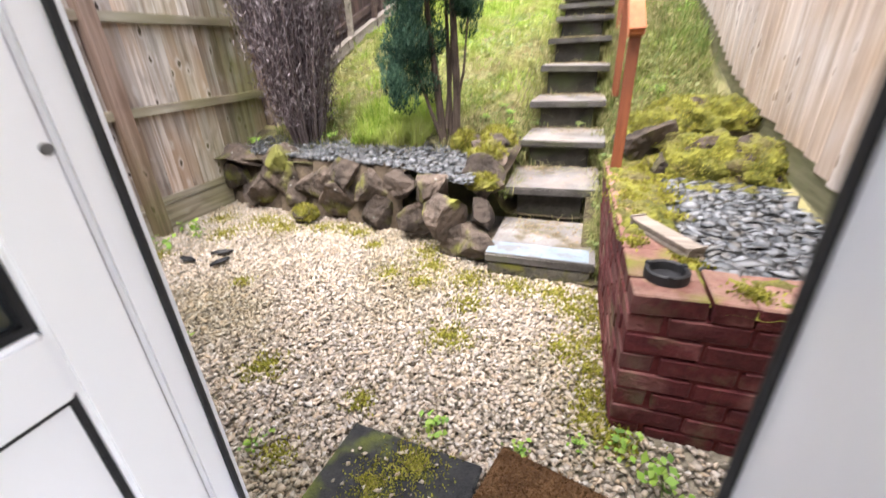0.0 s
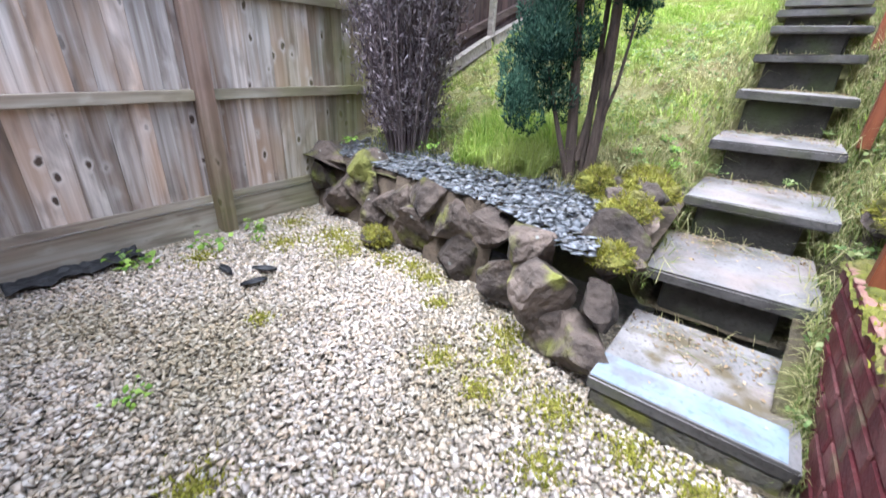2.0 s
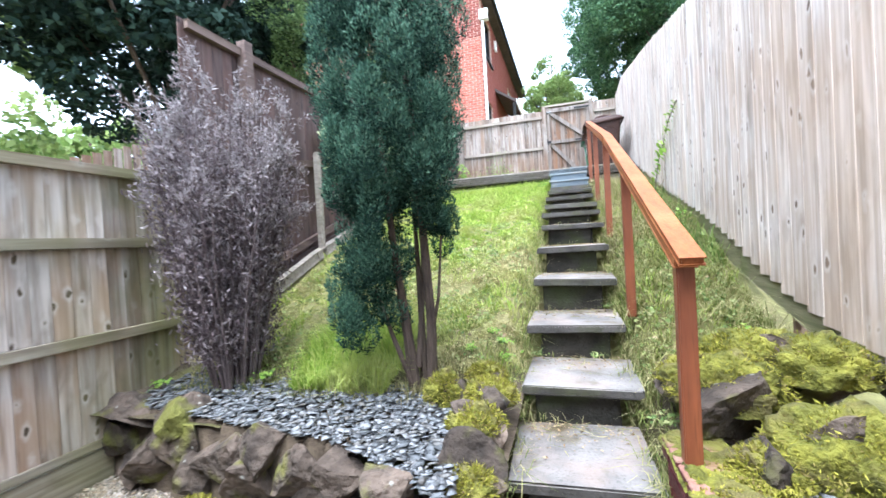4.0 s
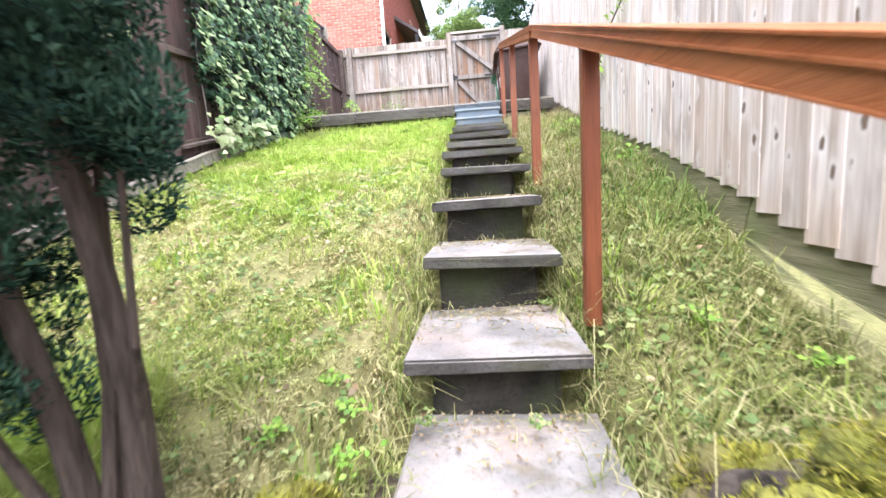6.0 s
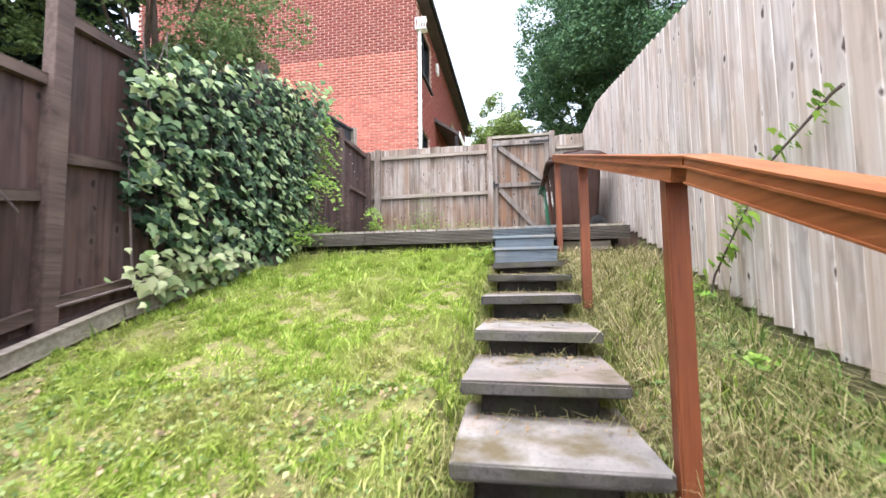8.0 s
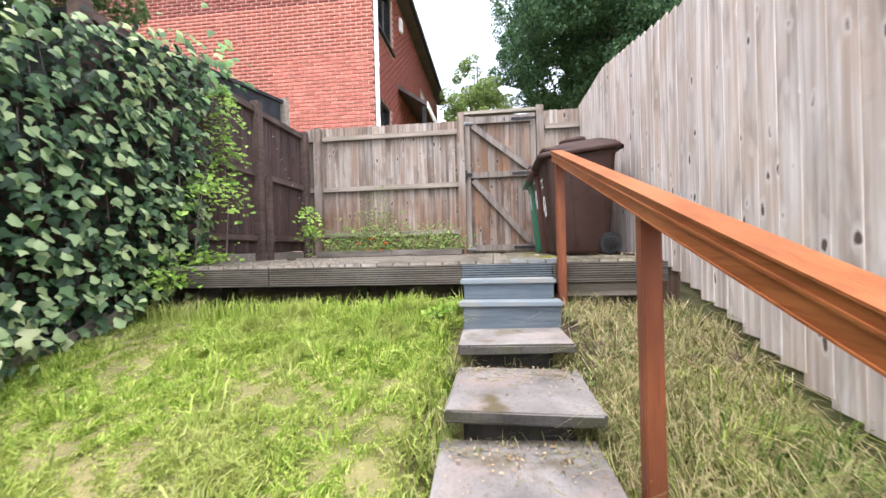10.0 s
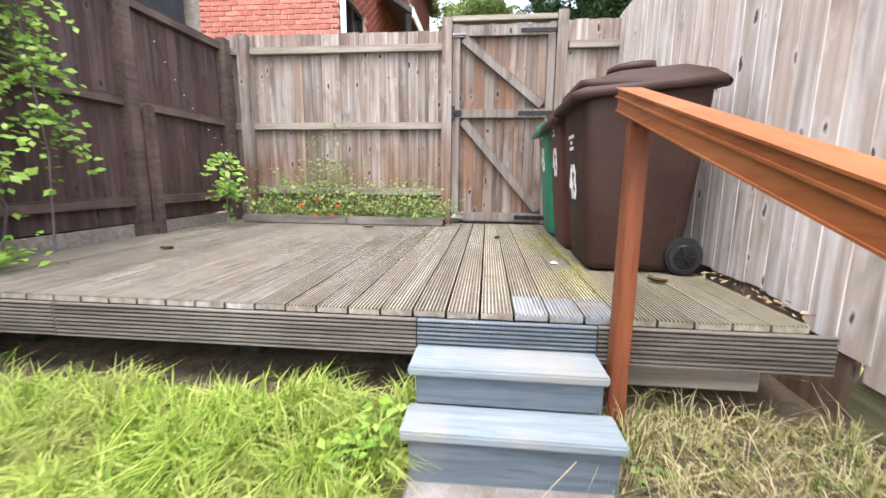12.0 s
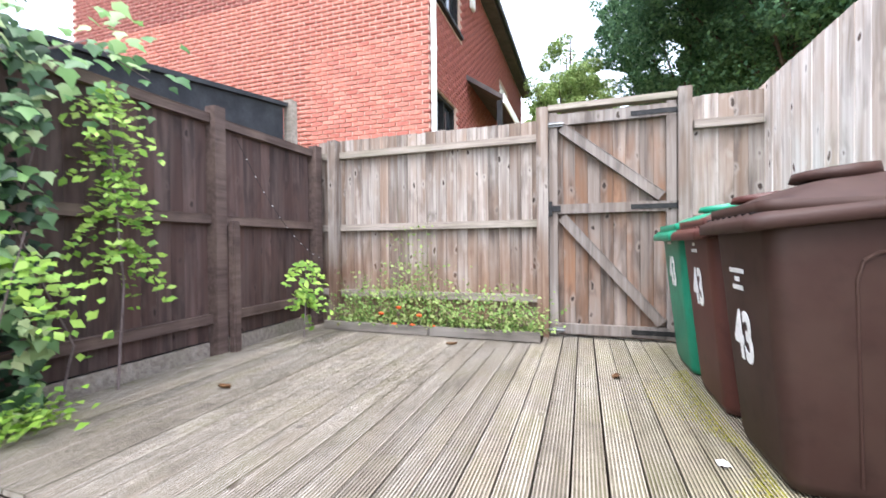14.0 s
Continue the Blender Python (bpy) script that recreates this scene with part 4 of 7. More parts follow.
def stones(x, y, z, size, rng, flat=0.6, tilt=0.45):
    """Angular chips of eight faces each."""
    n = len(x)
    base = np.array(((1, 0, 0), (0, 1, 0), (-1, 0, 0), (0, -1, 0), (0.25, 0.2, 1), (-0.2, -0.25, -1)), dtype=float)
    v = base[None] * rng.uniform(0.6, 1.35, (n, 6, 1)) + rng.normal(0, 0.22, (n, 6, 3))
    v[:, :, 2] *= flat
    az, ti, tj = rng.uniform(0, 6.28, n), rng.normal(0, tilt, n), rng.normal(0, tilt, n)
    c, s = np.cos(az), np.sin(az)
    X = v[:, :, 0] * rng.uniform(0.9, 1.5, n)[:, None]
    Y, Z = v[:, :, 1].copy(), v[:, :, 2].copy()
    Z2 = Z + X * ti[:, None] * 0.5 + Y * tj[:, None] * 0.5
    v = np.stack((X * c[:, None] - Y * s[:, None], X * s[:, None] + Y * c[:, None], Z2), 2) * (size / 2)[:, None, None]
    v += np.stack((x, y, z), 1)[:, None, :]
    tri = np.array(((0, 1, 4), (1, 2, 4), (2, 3, 4), (3, 0, 4), (1, 0, 5), (2, 1, 5), (3, 2, 5), (0, 3, 5)))
    f = (np.arange(n)[:, None, None] * 6 + tri[None]).reshape(-1, 3)
    return v.reshape(-1, 3), f


def stuff(ob, label, category):
    return tagged(ob, label, category, kind="stuff")


def rock_mesh(name, rx, ry, rz, seed, mat, rough=0.20, cuts=12):
    """A rough block: a ball cut by random planes, then roughened."""
    rnd = random.Random(seed)
    bm = bmesh.new()
    bmesh.ops.create_icosphere(bm, subdivisions=4, radius=1.0)
    planes = []
    for _ in range(cuts):
        d = Vector((rnd.gauss(0, 1), rnd.gauss(0, 1), rnd.gauss(0, 1))).normalized()
        planes.append((d, rnd.uniform(0.40, 0.70)))
    off = Vector((seed * 3.1, seed * 1.7, 0))
    for v in bm.verts:
        p = v.co.copy()
        for d, h in planes:
            e = p.dot(d) - h
            if e > 0:
                p -= d * e * 0.97
        p *= 1 + rough * (noise.noise(p * 1.6 + off) * 0.6 + noise.noise(p * 4 + off) * 0.35 + noise.noise(p * 11 + off) * 0.18)
        v.co = Vector((p.x * rx * 1.44, p.y * ry * 1.44, p.z * rz * 1.44))
    return mesh_of(name, bm, mat)


# ---- gravel, slate, stones ----
def edge_y(x):
    """The front of the stone edging, that runs from the side fence to the steps."""
    return float(np.interp(x, (-3.2, -2.4, -1.3, -0.55), (2.86, 2.74, 2.60, 2.22)))


rng = np.random.default_rng(11)
n = 62000
gx, gy = rng.uniform(-3.08, 0.2, n), rng.uniform(0.45, 2.95, n)
keep = (gy < np.interp(gx, (-3.2, -2.4, -1.3, -0.55, 0.2), (2.9, 2.8, 2.66, 2.3, 2.3)))
keep &= ~((gx > 0.16) & (gy > 1.17))
gx, gy = gx[keep], gy[keep]
gz = rng.uniform(-0.006, 0.012, len(gx))
stuff(raw("gravel", *stones(gx, gy, gz, rng.uniform(0.013, 0.030, len(gx)), rng, 0.55), M_PEBBLE), "loose pale angular gravel over the yard", "gravel")
n = 30000
gx, gy = rng.uniform(-3.08, 0.16, n), rng.uniform(0.45, 2.75, n)
stuff(raw("fine_gravel", *stones(gx, gy, rng.uniform(-0.006, 0.006, n), rng.uniform(0.007, 0.014, n), rng, 0.6), M_FINES), "fine tan grit between the gravel", "gravel")
n = 1500
gx, gy = rng.uniform(0.18, 0.93, n), rng.uniform(0.5, 1.16, n)
stuff(raw("gravel", *stones(gx, gy, rng.uniform(-0.006, 0.012, n), rng.uniform(0.013, 0.030, n), rng, 0.55), M_PEBBLE), "loose pale angular gravel below the brick wall", "gravel")

n = 4200
sx = rng.uniform(-2.95, -0.66, n)
sy = np.array([edge_y(v) for v in sx]) + rng.uniform(0.05, 0.75, n)
sz = 0.475 + 0.10 * np.maximum(0, sy - 2.9) + rng.uniform(0, 0.02, n)
keep = sy < 3.38
stuff(raw("slate_chips", *stones(sx[keep], sy[keep], sz[keep], rng.uniform(0.022, 0.062, keep.sum()), rng, 0.10, 0.24), M_SLATE), "blue-grey slate chippings behind the stone edging", "slate chippings")
n = 2300
sx, sy = rng.uniform(BW_X + 0.22, RF_X - 0.03, n), rng.uniform(BW_Y + 0.22, 2.75, n)
stuff(raw("slate_chips", *stones(sx, sy, 0.505 + rng.uniform(0, 0.03, n), rng.uniform(0.03, 0.085, n), rng, 0.13, 0.3), M_SLATE), "blue-grey slate chippings in the brick bed", "slate chippings")

tagged(grid_sheet("ground_slate_bed", -3.25, -0.5, 2.6, 3.6, 40, 24, lambda x, y: (0.465 + 0.10 * max(0, y - 2.9)) if y > edge_y(x) + 0.03 else -0.05, M_SOIL), "dark soil bed behind the stone edging", "soil bed", kind="structure")

edging = thing("stone_edging", "rough brown sandstone edging round the raised bed", "stone wall")
ROWS_OF_STONE = ((-2.95, 0.13, 0.11, 0.26), (-2.66, 0.15, 0.13, 0.15), (-2.40, 0.16, 0.14, 0.30), (-2.10, 0.18, 0.14, 0.26), (-1.80, 0.16, 0.14, 0.24),
                 (-1.52, 0.18, 0.13, 0.30), (-1.45, 0.17, 0.14, 0.13), (-1.24, 0.13, 0.12, 0.36), (-1.05, 0.14, 0.12, 0.19), (-0.80, 0.14, 0.12, 0.25), (-1.75, 0.15, 0.12, 0.40),
                 (-2.86, 0.19, 0.065, 0.45), (-2.45, 0.18, 0.12, 0.42), (-2.78, 0.13, 0.13, 0.12), (-2.25, 0.14, 0.12, 0.12), (-0.97, 0.125, 0.105, 0.39))
for i, (x, rx, rz, z) in enumerate(ROWS_OF_STONE):
    rnd = random.Random(i + 3)
    share("stone", rock_mesh("stone", rx * 1.02, 0.125, rz * 1.04, i + 1, M_STONE), edging, pose(x, edge_y(x) + 0.04 + rnd.uniform(-0.02, 0.03), z, rnd.uniform(-12, 12), rnd.uniform(-18, 18), rnd.uniform(-25, 25) - 14))
for i, (x, y, z, rx, ry, rz) in enumerate(((-0.60, 2.28, 0.11, 0.095, 0.12, 0.14), (-0.59, 2.39, 0.28, 0.10, 0.095, 0.08), (-0.74, 2.37, 0.08, 0.12, 0.10, 0.09), (-0.66, 2.60, 0.42, 0.12, 0.13, 0.13))):
    share("stone", rock_mesh("stone", rx, ry, rz, i + 31, M_STONE), edging, pose(x, y, z, 8, -12, 20 * i))


def mossy_stone(x, y, z, rx, ry, rz, seed, label):
    ob = thing("mossy_stone", label, "stone", "mossy stones", at=(x, y, z))
    share("rock", rock_mesh("rock", rx * 0.97, ry * 0.97, rz * 0.95, seed, M_STONE), ob, pose(0, 0, 0, 0, 0, seed * 37))
    bm = bmesh.new()
    bmesh.ops.create_icosphere(bm, subdivisions=4, radius=1.0)
    for v in bm.verts:
        p = v.co
        k = 1 + 0.42 * noise.noise(p * 2.1 + Vector((seed, 0, 0))) + 0.22 * noise.noise(p * 5 + Vector((0, seed, 0))) + 0.08 * noise.noise(p * 14)
        v.co = Vector((p.x * rx * k * 0.97, p.y * ry * k * 0.97, max(p.z, -0.1) * rz * k * 1.08))
    part("moss_cushion", bm, M_MOSS, ob, "yellow-green moss cushion", True)
    r2 = np.random.default_rng(seed)
    d = r2.normal(0, 1, (2600, 3))
    d[:, 2] = np.abs(d[:, 2])
    d /= np.linalg.norm(d, axis=1, keepdims=True)
    v, f = needles(d * np.array((rx, ry, rz)) * r2.uniform(0.75, 1.12, (2600, 1)), d, 0.026, 0.003, r2, 0.7)
    raw("moss_fuzz", v, f, M_MOSSTIP, ob)["kind"] = "stuff"
    return ob


M_MOSSTIP = islands("moss_tips", [(0.10, 0.105, 0.016), (0.22, 0.215, 0.03), (0.36, 0.34, 0.06), (0.19, 0.145, 0.07)], 0.9, 0.1, 0.2)
for i, (x, y, z, rx, ry, rz) in enumerate(((0.40, 3.02, 0.66, 0.22, 0.17, 0.16), (0.76, 3.12, 0.74, 0.20, 0.18, 0.14), (0.55, 3.22, 0.76, 0.20, 0.14, 0.12), (0.30, 3.20, 0.66, 0.12, 0.12, 0.10), (0.62, 2.68, 0.55, 0.22, 0.18, 0.18), (0.86, 2.62, 0.55, 0.16, 0.18, 0.17),
                                           (0.40, 2.62, 0.52, 0.12, 0.10, 0.10), (-0.62, 2.98, 0.60, 0.12, 0.10, 0.09), (-0.65, 2.78, 0.55, 0.12, 0.10, 0.09), (-0.62, 2.53, 0.42, 0.1, 0.09, 0.07),
                                           (-2.10, 2.58, 0.05, 0.10, 0.08, 0.09), (-0.92, 3.15, 0.52, 0.10, 0.09, 0.13), (-0.72, 3.36, 0.57, 0.11, 0.08, 0.08), (0.36, 3.42, 0.58, 0.17, 0.12, 0.12), (0.66, 3.46, 0.60, 0.16, 0.12, 0.12))):
    mossy_stone(x, y, z, rx, ry, rz, i + 60, "rough garden stone covered with yellow-green moss")


# moss patches and weeds on the gravel
def tuft(x, y, z, r, n, length, width, mat, name, label, category, seed, lean=0.9):
    r2 = np.random.default_rng(seed)
    a, q = r2.uniform(0, 6.28, n), r * 0.62 * np.abs(r2.normal(0, 1, n))
    v, f = blades(x + np.cos(a) * q, y + np.sin(a) * q, np.full(n, z), length * r2.uniform(0.5, 1.3, n), np.full(n, width), r2, lean)
    return stuff(raw(name, v, f, mat), label, category)


MOSS_AT = ((-2.43, 2.50, 0.20), (-2.2, 2.42, 0.16), (-2.58, 2.2, 0.14), (-1.72, 2.52, 0.14), (-1.55, 2.47, 0.10), (-1.24, 1.05, 0.10), (-0.93, 2.30, 0.14), (-0.84, 2.12, 0.10), (-0.58, 2.02, 0.13), (-0.84, 1.92, 0.08),
           (-1.08, 1.97, 0.08), (-0.51, 1.48, 0.13), (-0.51, 1.78, 0.10), (0.01, 1.87, 0.13), (0.0, 1.54, 0.10), (-0.73, 1.01, 0.06), (-0.89, 0.71, 0.06), (-1.89, 1.64, 0.06), (-0.3, 2.02, 0.12), (-0.1, 2.0, 0.12),
           (0.10, 1.98, 0.10), (0.12, 1.80, 0.10), (0.11, 1.62, 0.10), (0.12, 1.45, 0.10), (0.12, 1.28, 0.09), (0.10, 1.16, 0.07), (-2.85, 2.45, 0.12), (-1.9, 2.5, 0.10), (-2.75, 1.75, 0.10), (-1.35, 2.3, 0.07), (0.2, 1.1, 0.07))
for i, (x, y, r) in enumerate(MOSS_AT):
    tuft(x, y, 0.004, r, int(7500 * r), 0.018, 0.0045, M_MOSSTIP, "moss_patch", "low yellow-green moss patch in the gravel", "moss", 200 + i)


def weed(x, y, z, size, n, seed, mat, name="weed", label="small green broad-leaved weed", cat="weed", leaf=0.3):
    r2 = np.random.default_rng(seed)
    ob = thing(name, label, cat, at=(x, y, z))
    d = r2.normal(0, 1, (n, 3))
    d[:, 2] = np.abs(d[:, 2]) * 0.8
    c = d * size * 0.33
    nn = np.tile((0.0, -0.25, 1.0), (n, 1))
    raw("leaves", *leaves(c, nn, size * leaf, r2, 0.35, 0.7), mat, ob)
    bm = bmesh.new()
    for k in range(min(n, 9)):
        tube(bm, (0, 0, -0.01), c[k], 0.0025, 0.001, 4)
    part("stem", bm, M_STEM, ob, "thin green stem")
    return ob


M_STEM = material("green_stem", (0.10, 0.14, 0.03), (0.18, 0.22, 0.06), 20, 0.7, 0.2)
for i, (x, y, s) in enumerate(((-0.42, 0.98, 0.09), (-0.10, 0.96, 0.06), (0.22, 1.08, 0.09), (0.33, 0.98, 0.12), (-2.86, 1.85, 0.16), (-2.9, 1.45, 0.2), (-1.75, 1.05, 0.1), (-1.0, 0.72, 0.07), (-2.9, 2.2, 0.14), (-2.75, 2.1, 0.08), (0.08, 1.05, 0.06))):
    weed(x, y, 0.01, s, 26, 300 + i, M_CREEPER)

# ---- doorway of the home ----
DW_X0, DW_X1, DW_Y = -0.70, 0.235, 0.46
M_WALL_BROWN = material("grey_brown_masonry", (0.14, 0.11, 0.095), (0.26, 0.21, 0.185), 12, 0.9, 0.5, (1, 1, 1), 60, (0.10, 0.09, 0.075), 5, 0.5, 0.0)
home = thing("home_wall", "rear wall of the home round the open back door", "house wall", kind="structure")
# The wall's top is out of view, kept low to shade the yard less.
for x0, x1, z0, z1 in ((-3.4, DW_X0 - 0.05, -0.1, 2.75), (DW_X1 + 0.02, 1.2, -0.1, 2.75), (DW_X0 - 0.05, DW_X1 + 0.02, 2.22, 2.75)):
    box_part("wall_south", x0, x1, 0.14, DW_Y, z0, z1, M_WALL_BROWN, home, "", 0)
box_part("room_floor", -2.6, 2.5, -3.2, 0.14, -0.1, 0.02, M_CARPET, home, "", 0)
# Openings added in the unseen east and south walls to brighten door and jamb.
for a in ((-2.7, -2.6, -3.2, 0.14, 0, 2.6), (2.5, 2.6, -3.2, 0.14, 0, 0.3), (2.5, 2.6, -3.2, 0.14, 2.4, 2.6), (2.5, 2.6, -3.2, -2.9, 0.3, 2.4), (2.5, 2.6, -0.1, 0.14, 0.3, 2.4), (-2.7, -1.3, -3.3, -3.2, 0, 2.6), (2.2, 2.6, -3.3, -3.2, 0, 2.6), (-1.3, 2.2, -3.3, -3.2, 0, 0.7), (-1.3, 2.2, -3.3, -3.2, 2.4, 2.6), (-2.7, 2.6, -3.3, 0.14, 2.5, 2.6), (-2.6, DW_X0 - 0.02, 0.12, 0.14, 0.02, 2.5), (DW_X1 + 0.02, 2.5, 0.12, 0.14, 0.02, 2.5)):
    box_part("room_wall", *a, M_INNER, home, "", 0)

frame_thing = thing("door_frame", "white plastic door frame with black rubber seal", "door frame", kind="structure")
for x0, x1, y0 in ((DW_X0 - 0.018, DW_X0 + 0.042, 0.352), (DW_X1 - 0.03, DW_X1 + 0.018, 0.15)):
    box_part("jamb", x0, x1, y0, 0.415, 0.03, 2.2, M_UPVC, frame_thing, "", 0.008)
box_part("jamb", DW_X0 - 0.018, DW_X0 + 0.028, 0.4152, 0.436, 0.03, 2.2, M_UPVC, frame_thing, "", 0.006)
box_part("head", DW_X0 - 0.018, DW_X1 + 0.018, 0.152, 0.413, 2.14, 2.2, M_UPVC, frame_thing, "", 0.004)
box_part("sill", DW_X0 - 0.018, DW_X1 + 0.018, 0.15, 0.44, -0.02, 0.035, M_UPVC, frame_thing, "", 0.006)
for x in (DW_X0 + 0.046, DW_X1 - 0.034):
    bm = bmesh.new()
    tube(bm, (x, 0.405, 0.04), (x, 0.405, 2.14), 0.007, 0.007, 8)
    part("seal", bm, M_BLACK, frame_thing, "black rubber seal")
door = thing("back_door", "open white plastic back door with glazed top and lower panel", "door")
LX0, LX1 = DW_X0 + 0.0, DW_X0 + 0.048
LY0, LY1 = -0.45, 0.346
for y0, y1, z0, z1 in ((LY1 - 0.10, LY1, 0.06, 2.12), (LY0, LY0 + 0.10, 0.06, 2.12), (LY0 + 0.10, LY1 - 0.10, 0.80, 0.915), (LY0 + 0.10, LY1 - 0.10, 0.06, 0.22), (LY0 + 0.10, LY1 - 0.10, 1.98, 2.12)):
    box_part("sash_rail", LX0 - 0.02, LX1, y0, y1, z0, z1, M_UPVC, door, "", 0.007)
for z0, z1 in ((0.22, 0.80), (0.915, 1.98)):
    for y in (LY1 - 0.105, LY0 + 0.105):
        box_part("bead", LX0 - 0.012, LX1 - 0.012, y - 0.006, y + 0.006, z0, z1, M_BLACK, door, "black glazing seal", 0.002)
    for z in (z0 + 0.005, z1 - 0.005):
        box_part("bead", LX0 - 0.012, LX1 - 0.0125, LY0 + 0.105, LY1 - 0.105, z - 0.006, z + 0.006, M_BLACK, door, "black glazing seal", 0.002)
box_part("lower_panel", LX0 - 0.01, LX1 - 0.018, LY0 + 0.10, LY1 - 0.10, 0.22, 0.80, M_UPVC, door, "flat white lower panel", 0.002)
box_part("glass", LX0 - 0.005, LX1 - 0.03, LY0 + 0.10, LY1 - 0.10, 0.915, 1.98, M_GLASS_DARK, door, "dark reflecting glass", 0.0)
bm = bmesh.new()
tube(bm, (LX1 - 0.002, 0.335, 1.135), (LX1 + 0.003, 0.335, 1.135), 0.008, 0.008, 12)
part("screw_cap", bm, M_STEEL, door)


def mat_thing(name, label, x, y, w, d, turn, mat, seed, pile):
    ob = thing(name, label, "doormat", at=(x, y, 0.012))
    bm = bmesh.new()
    bm_box(bm, -w / 2, w / 2, -d / 2, d / 2, 0, 0.016, 0.005)
    base = part("mat_base", bm, mat, ob)
    base.rotation_euler = (0, 0, radians(turn))
    if pile:
        r2 = np.random.default_rng(seed)
        k = 9000
        v, f = needles(np.stack((r2.uniform(-w / 2, w / 2, k), r2.uniform(-d / 2, d / 2, k), np.full(k, 0.014)), 1), np.tile((0, 0, 1.0), (k, 1)), 0.012, 0.0016, r2, 0.4)
        p = raw("pile", v, f, M_PILE, ob)
        p.rotation_euler = (0, 0, radians(turn))
    return ob


M_PILE = islands("coir_pile", [(0.07, 0.032, 0.012), (0.13, 0.065, 0.026), (0.20, 0.11, 0.05)], 0.95, 0.1)
mat_thing("rubber_mat", "mossy black ribbed rubber mat on the gravel", -0.46, 0.68, 0.48, 0.40, -4, M_RUBBERMAT, 1, False)
coir = mat_thing("coir_mat", "brown bristle doormat outside the door", 0.02, 0.72, 0.46, 0.36, -14, M_COIR, 2, True)
coir.location.z = 0.02

rs = np.random.default_rng(19)
n = 46
stuff(raw("gravel", *stones(rs.uniform(-0.66, -0.26, n), rs.uniform(0.52, 0.84, n), np.full(n, 0.033), rs.uniform(0.008, 0.02, n), rs, 0.6), M_PEBBLE), "stray pebbles kicked onto the rubber mat", "gravel")
tuft(-0.42, 0.80, 0.026, 0.10, 1200, 0.014, 0.003, M_MOSSTIP, "moss_patch", "yellow-green moss grown into the rubber mat", "moss", 248)
tuft(-0.52, 0.70, 0.026, 0.08, 900, 0.012, 0.003, M_MOSSTIP, "moss_patch", "yellow-green moss grown into the rubber mat", "moss", 249)

# ---- things on the brick wall ----
ash = thing("ashtray", "round black plastic ashtray on the brick wall", "ashtray", at=(0.275, 1.29, BW_Z + 0.002))
bm = bmesh.new()
prof = ((0.0, 0.004), (0.048, 0.004), (0.052, 0.03), (0.060, 0.034), (0.066, 0.03), (0.066, 0.0))
vs = [[bm.verts.new((r * math.cos(a), r * math.sin(a), z)) for a in [2 * math.pi * k / 24 for k in range(24)]] for r, z in prof[1:]]
for A, B in zip(vs, vs[1:]):
    for k in range(24):
        bm.faces.new((A[k], A[(k + 1) % 24], B[(k + 1) % 24], B[k]))
bm.faces.new(vs[0][::-1])
bm.faces.new(vs[-1])
bmesh.ops.recalc_face_normals(bm, faces=bm.faces)
part("dish", bm, M_BLACK, ash)
for k in range(3):
    bm = bmesh.new()
    bm_box(bm, 0.05, 0.068, -0.008, 0.008, 0.024, 0.037, 0.002)
    part("rest", bm, M_BLACK, ash, "", False, pose(0, 0, 0, 0, 0, 30 + 120 * k))
offcut = thing("timber_offcut", "split grey piece of timber lying on the wall", "timber", at=(0.31, 1.575, BW_Z + 0.022))
bm = bmesh.new()
beam(bm, (-0.09, 0.14, 0), (0.075, -0.125, 0), 0.05, 0.035, bevel=0.008)
part("wood", bm, M_RAIL_GREY, offcut)
for i, (x, y, r) in enumerate(((0.26, 2.45, 0.1), (0.28, 2.2, 0.11), (0.25, 1.98, 0.09), (0.32, 2.3, 0.08), (0.24, 1.8, 0.06), (0.3, 2.56, 0.08), (0.5, 1.25, 0.05), (0.22, 2.1, 0.06), (0.36, 2.1, 0.07), (0.36, 1.85, 0.05), (0.35, 2.5, 0.08), (0.2, 1.55, 0.04), (0.36, 1.42, 0.04), (0.21, 2.3, 0.06))):
    tuft(x, y, BW_Z - 0.002, r, int(9000 * r), 0.018, 0.004, M_MOSSTIP, "moss_patch", "bright yellow-green moss on the brick coping", "moss", 250 + i)

def moss_mat(x0, x1, y0, y1, z, label, seed, bias=-0.25, high=0.05):
    """A sheet of moss cushions that rises through a flat top in uneven patches."""
    def up(x, y):
        edge = min(x - x0, x1 - x, y - y0, y1 - y) / 0.03
        k = noise.noise((x * 11 + seed, y * 11, 0)) + 0.6 * noise.noise((x * 26, y * 26, seed)) + 0.25 * noise.noise((x * 70, y * 70, 1)) - bias
        return z + high * max(-0.3, min(0.5, 0.5 * k)) - 0.03 * max(0.0, 1 - edge)
    return stuff(grid_sheet("moss_mat", x0, x1, y0, y1, int((x1 - x0) / 0.008), int((y1 - y0) / 0.008), up, M_MOSS), label, "moss")


moss_mat(BW_X - 0.008, BW_X + 0.235, 1.60, 2.86, BW_Z, "cushions of yellow-green moss on the brick coping", 3.0, -0.2, 0.06).matrix_basis = SKEW
moss_mat(BW_X + 0.15, BW_X + 0.235, 1.20, 1.62, BW_Z, "thin moss along the edge of the coping", 5.0, 0.15, 0.04)
moss_mat(0.42, 0.90, 1.17, 1.385, BW_Z, "thin moss on the front coping bricks", 6.0, 0.2, 0.03)
moss_mat(0.42, 0.93, 2.30, 2.80, BW_Z - 0.02, "moss over the back of the slate bed", 7.0, 0.12, 0.10)

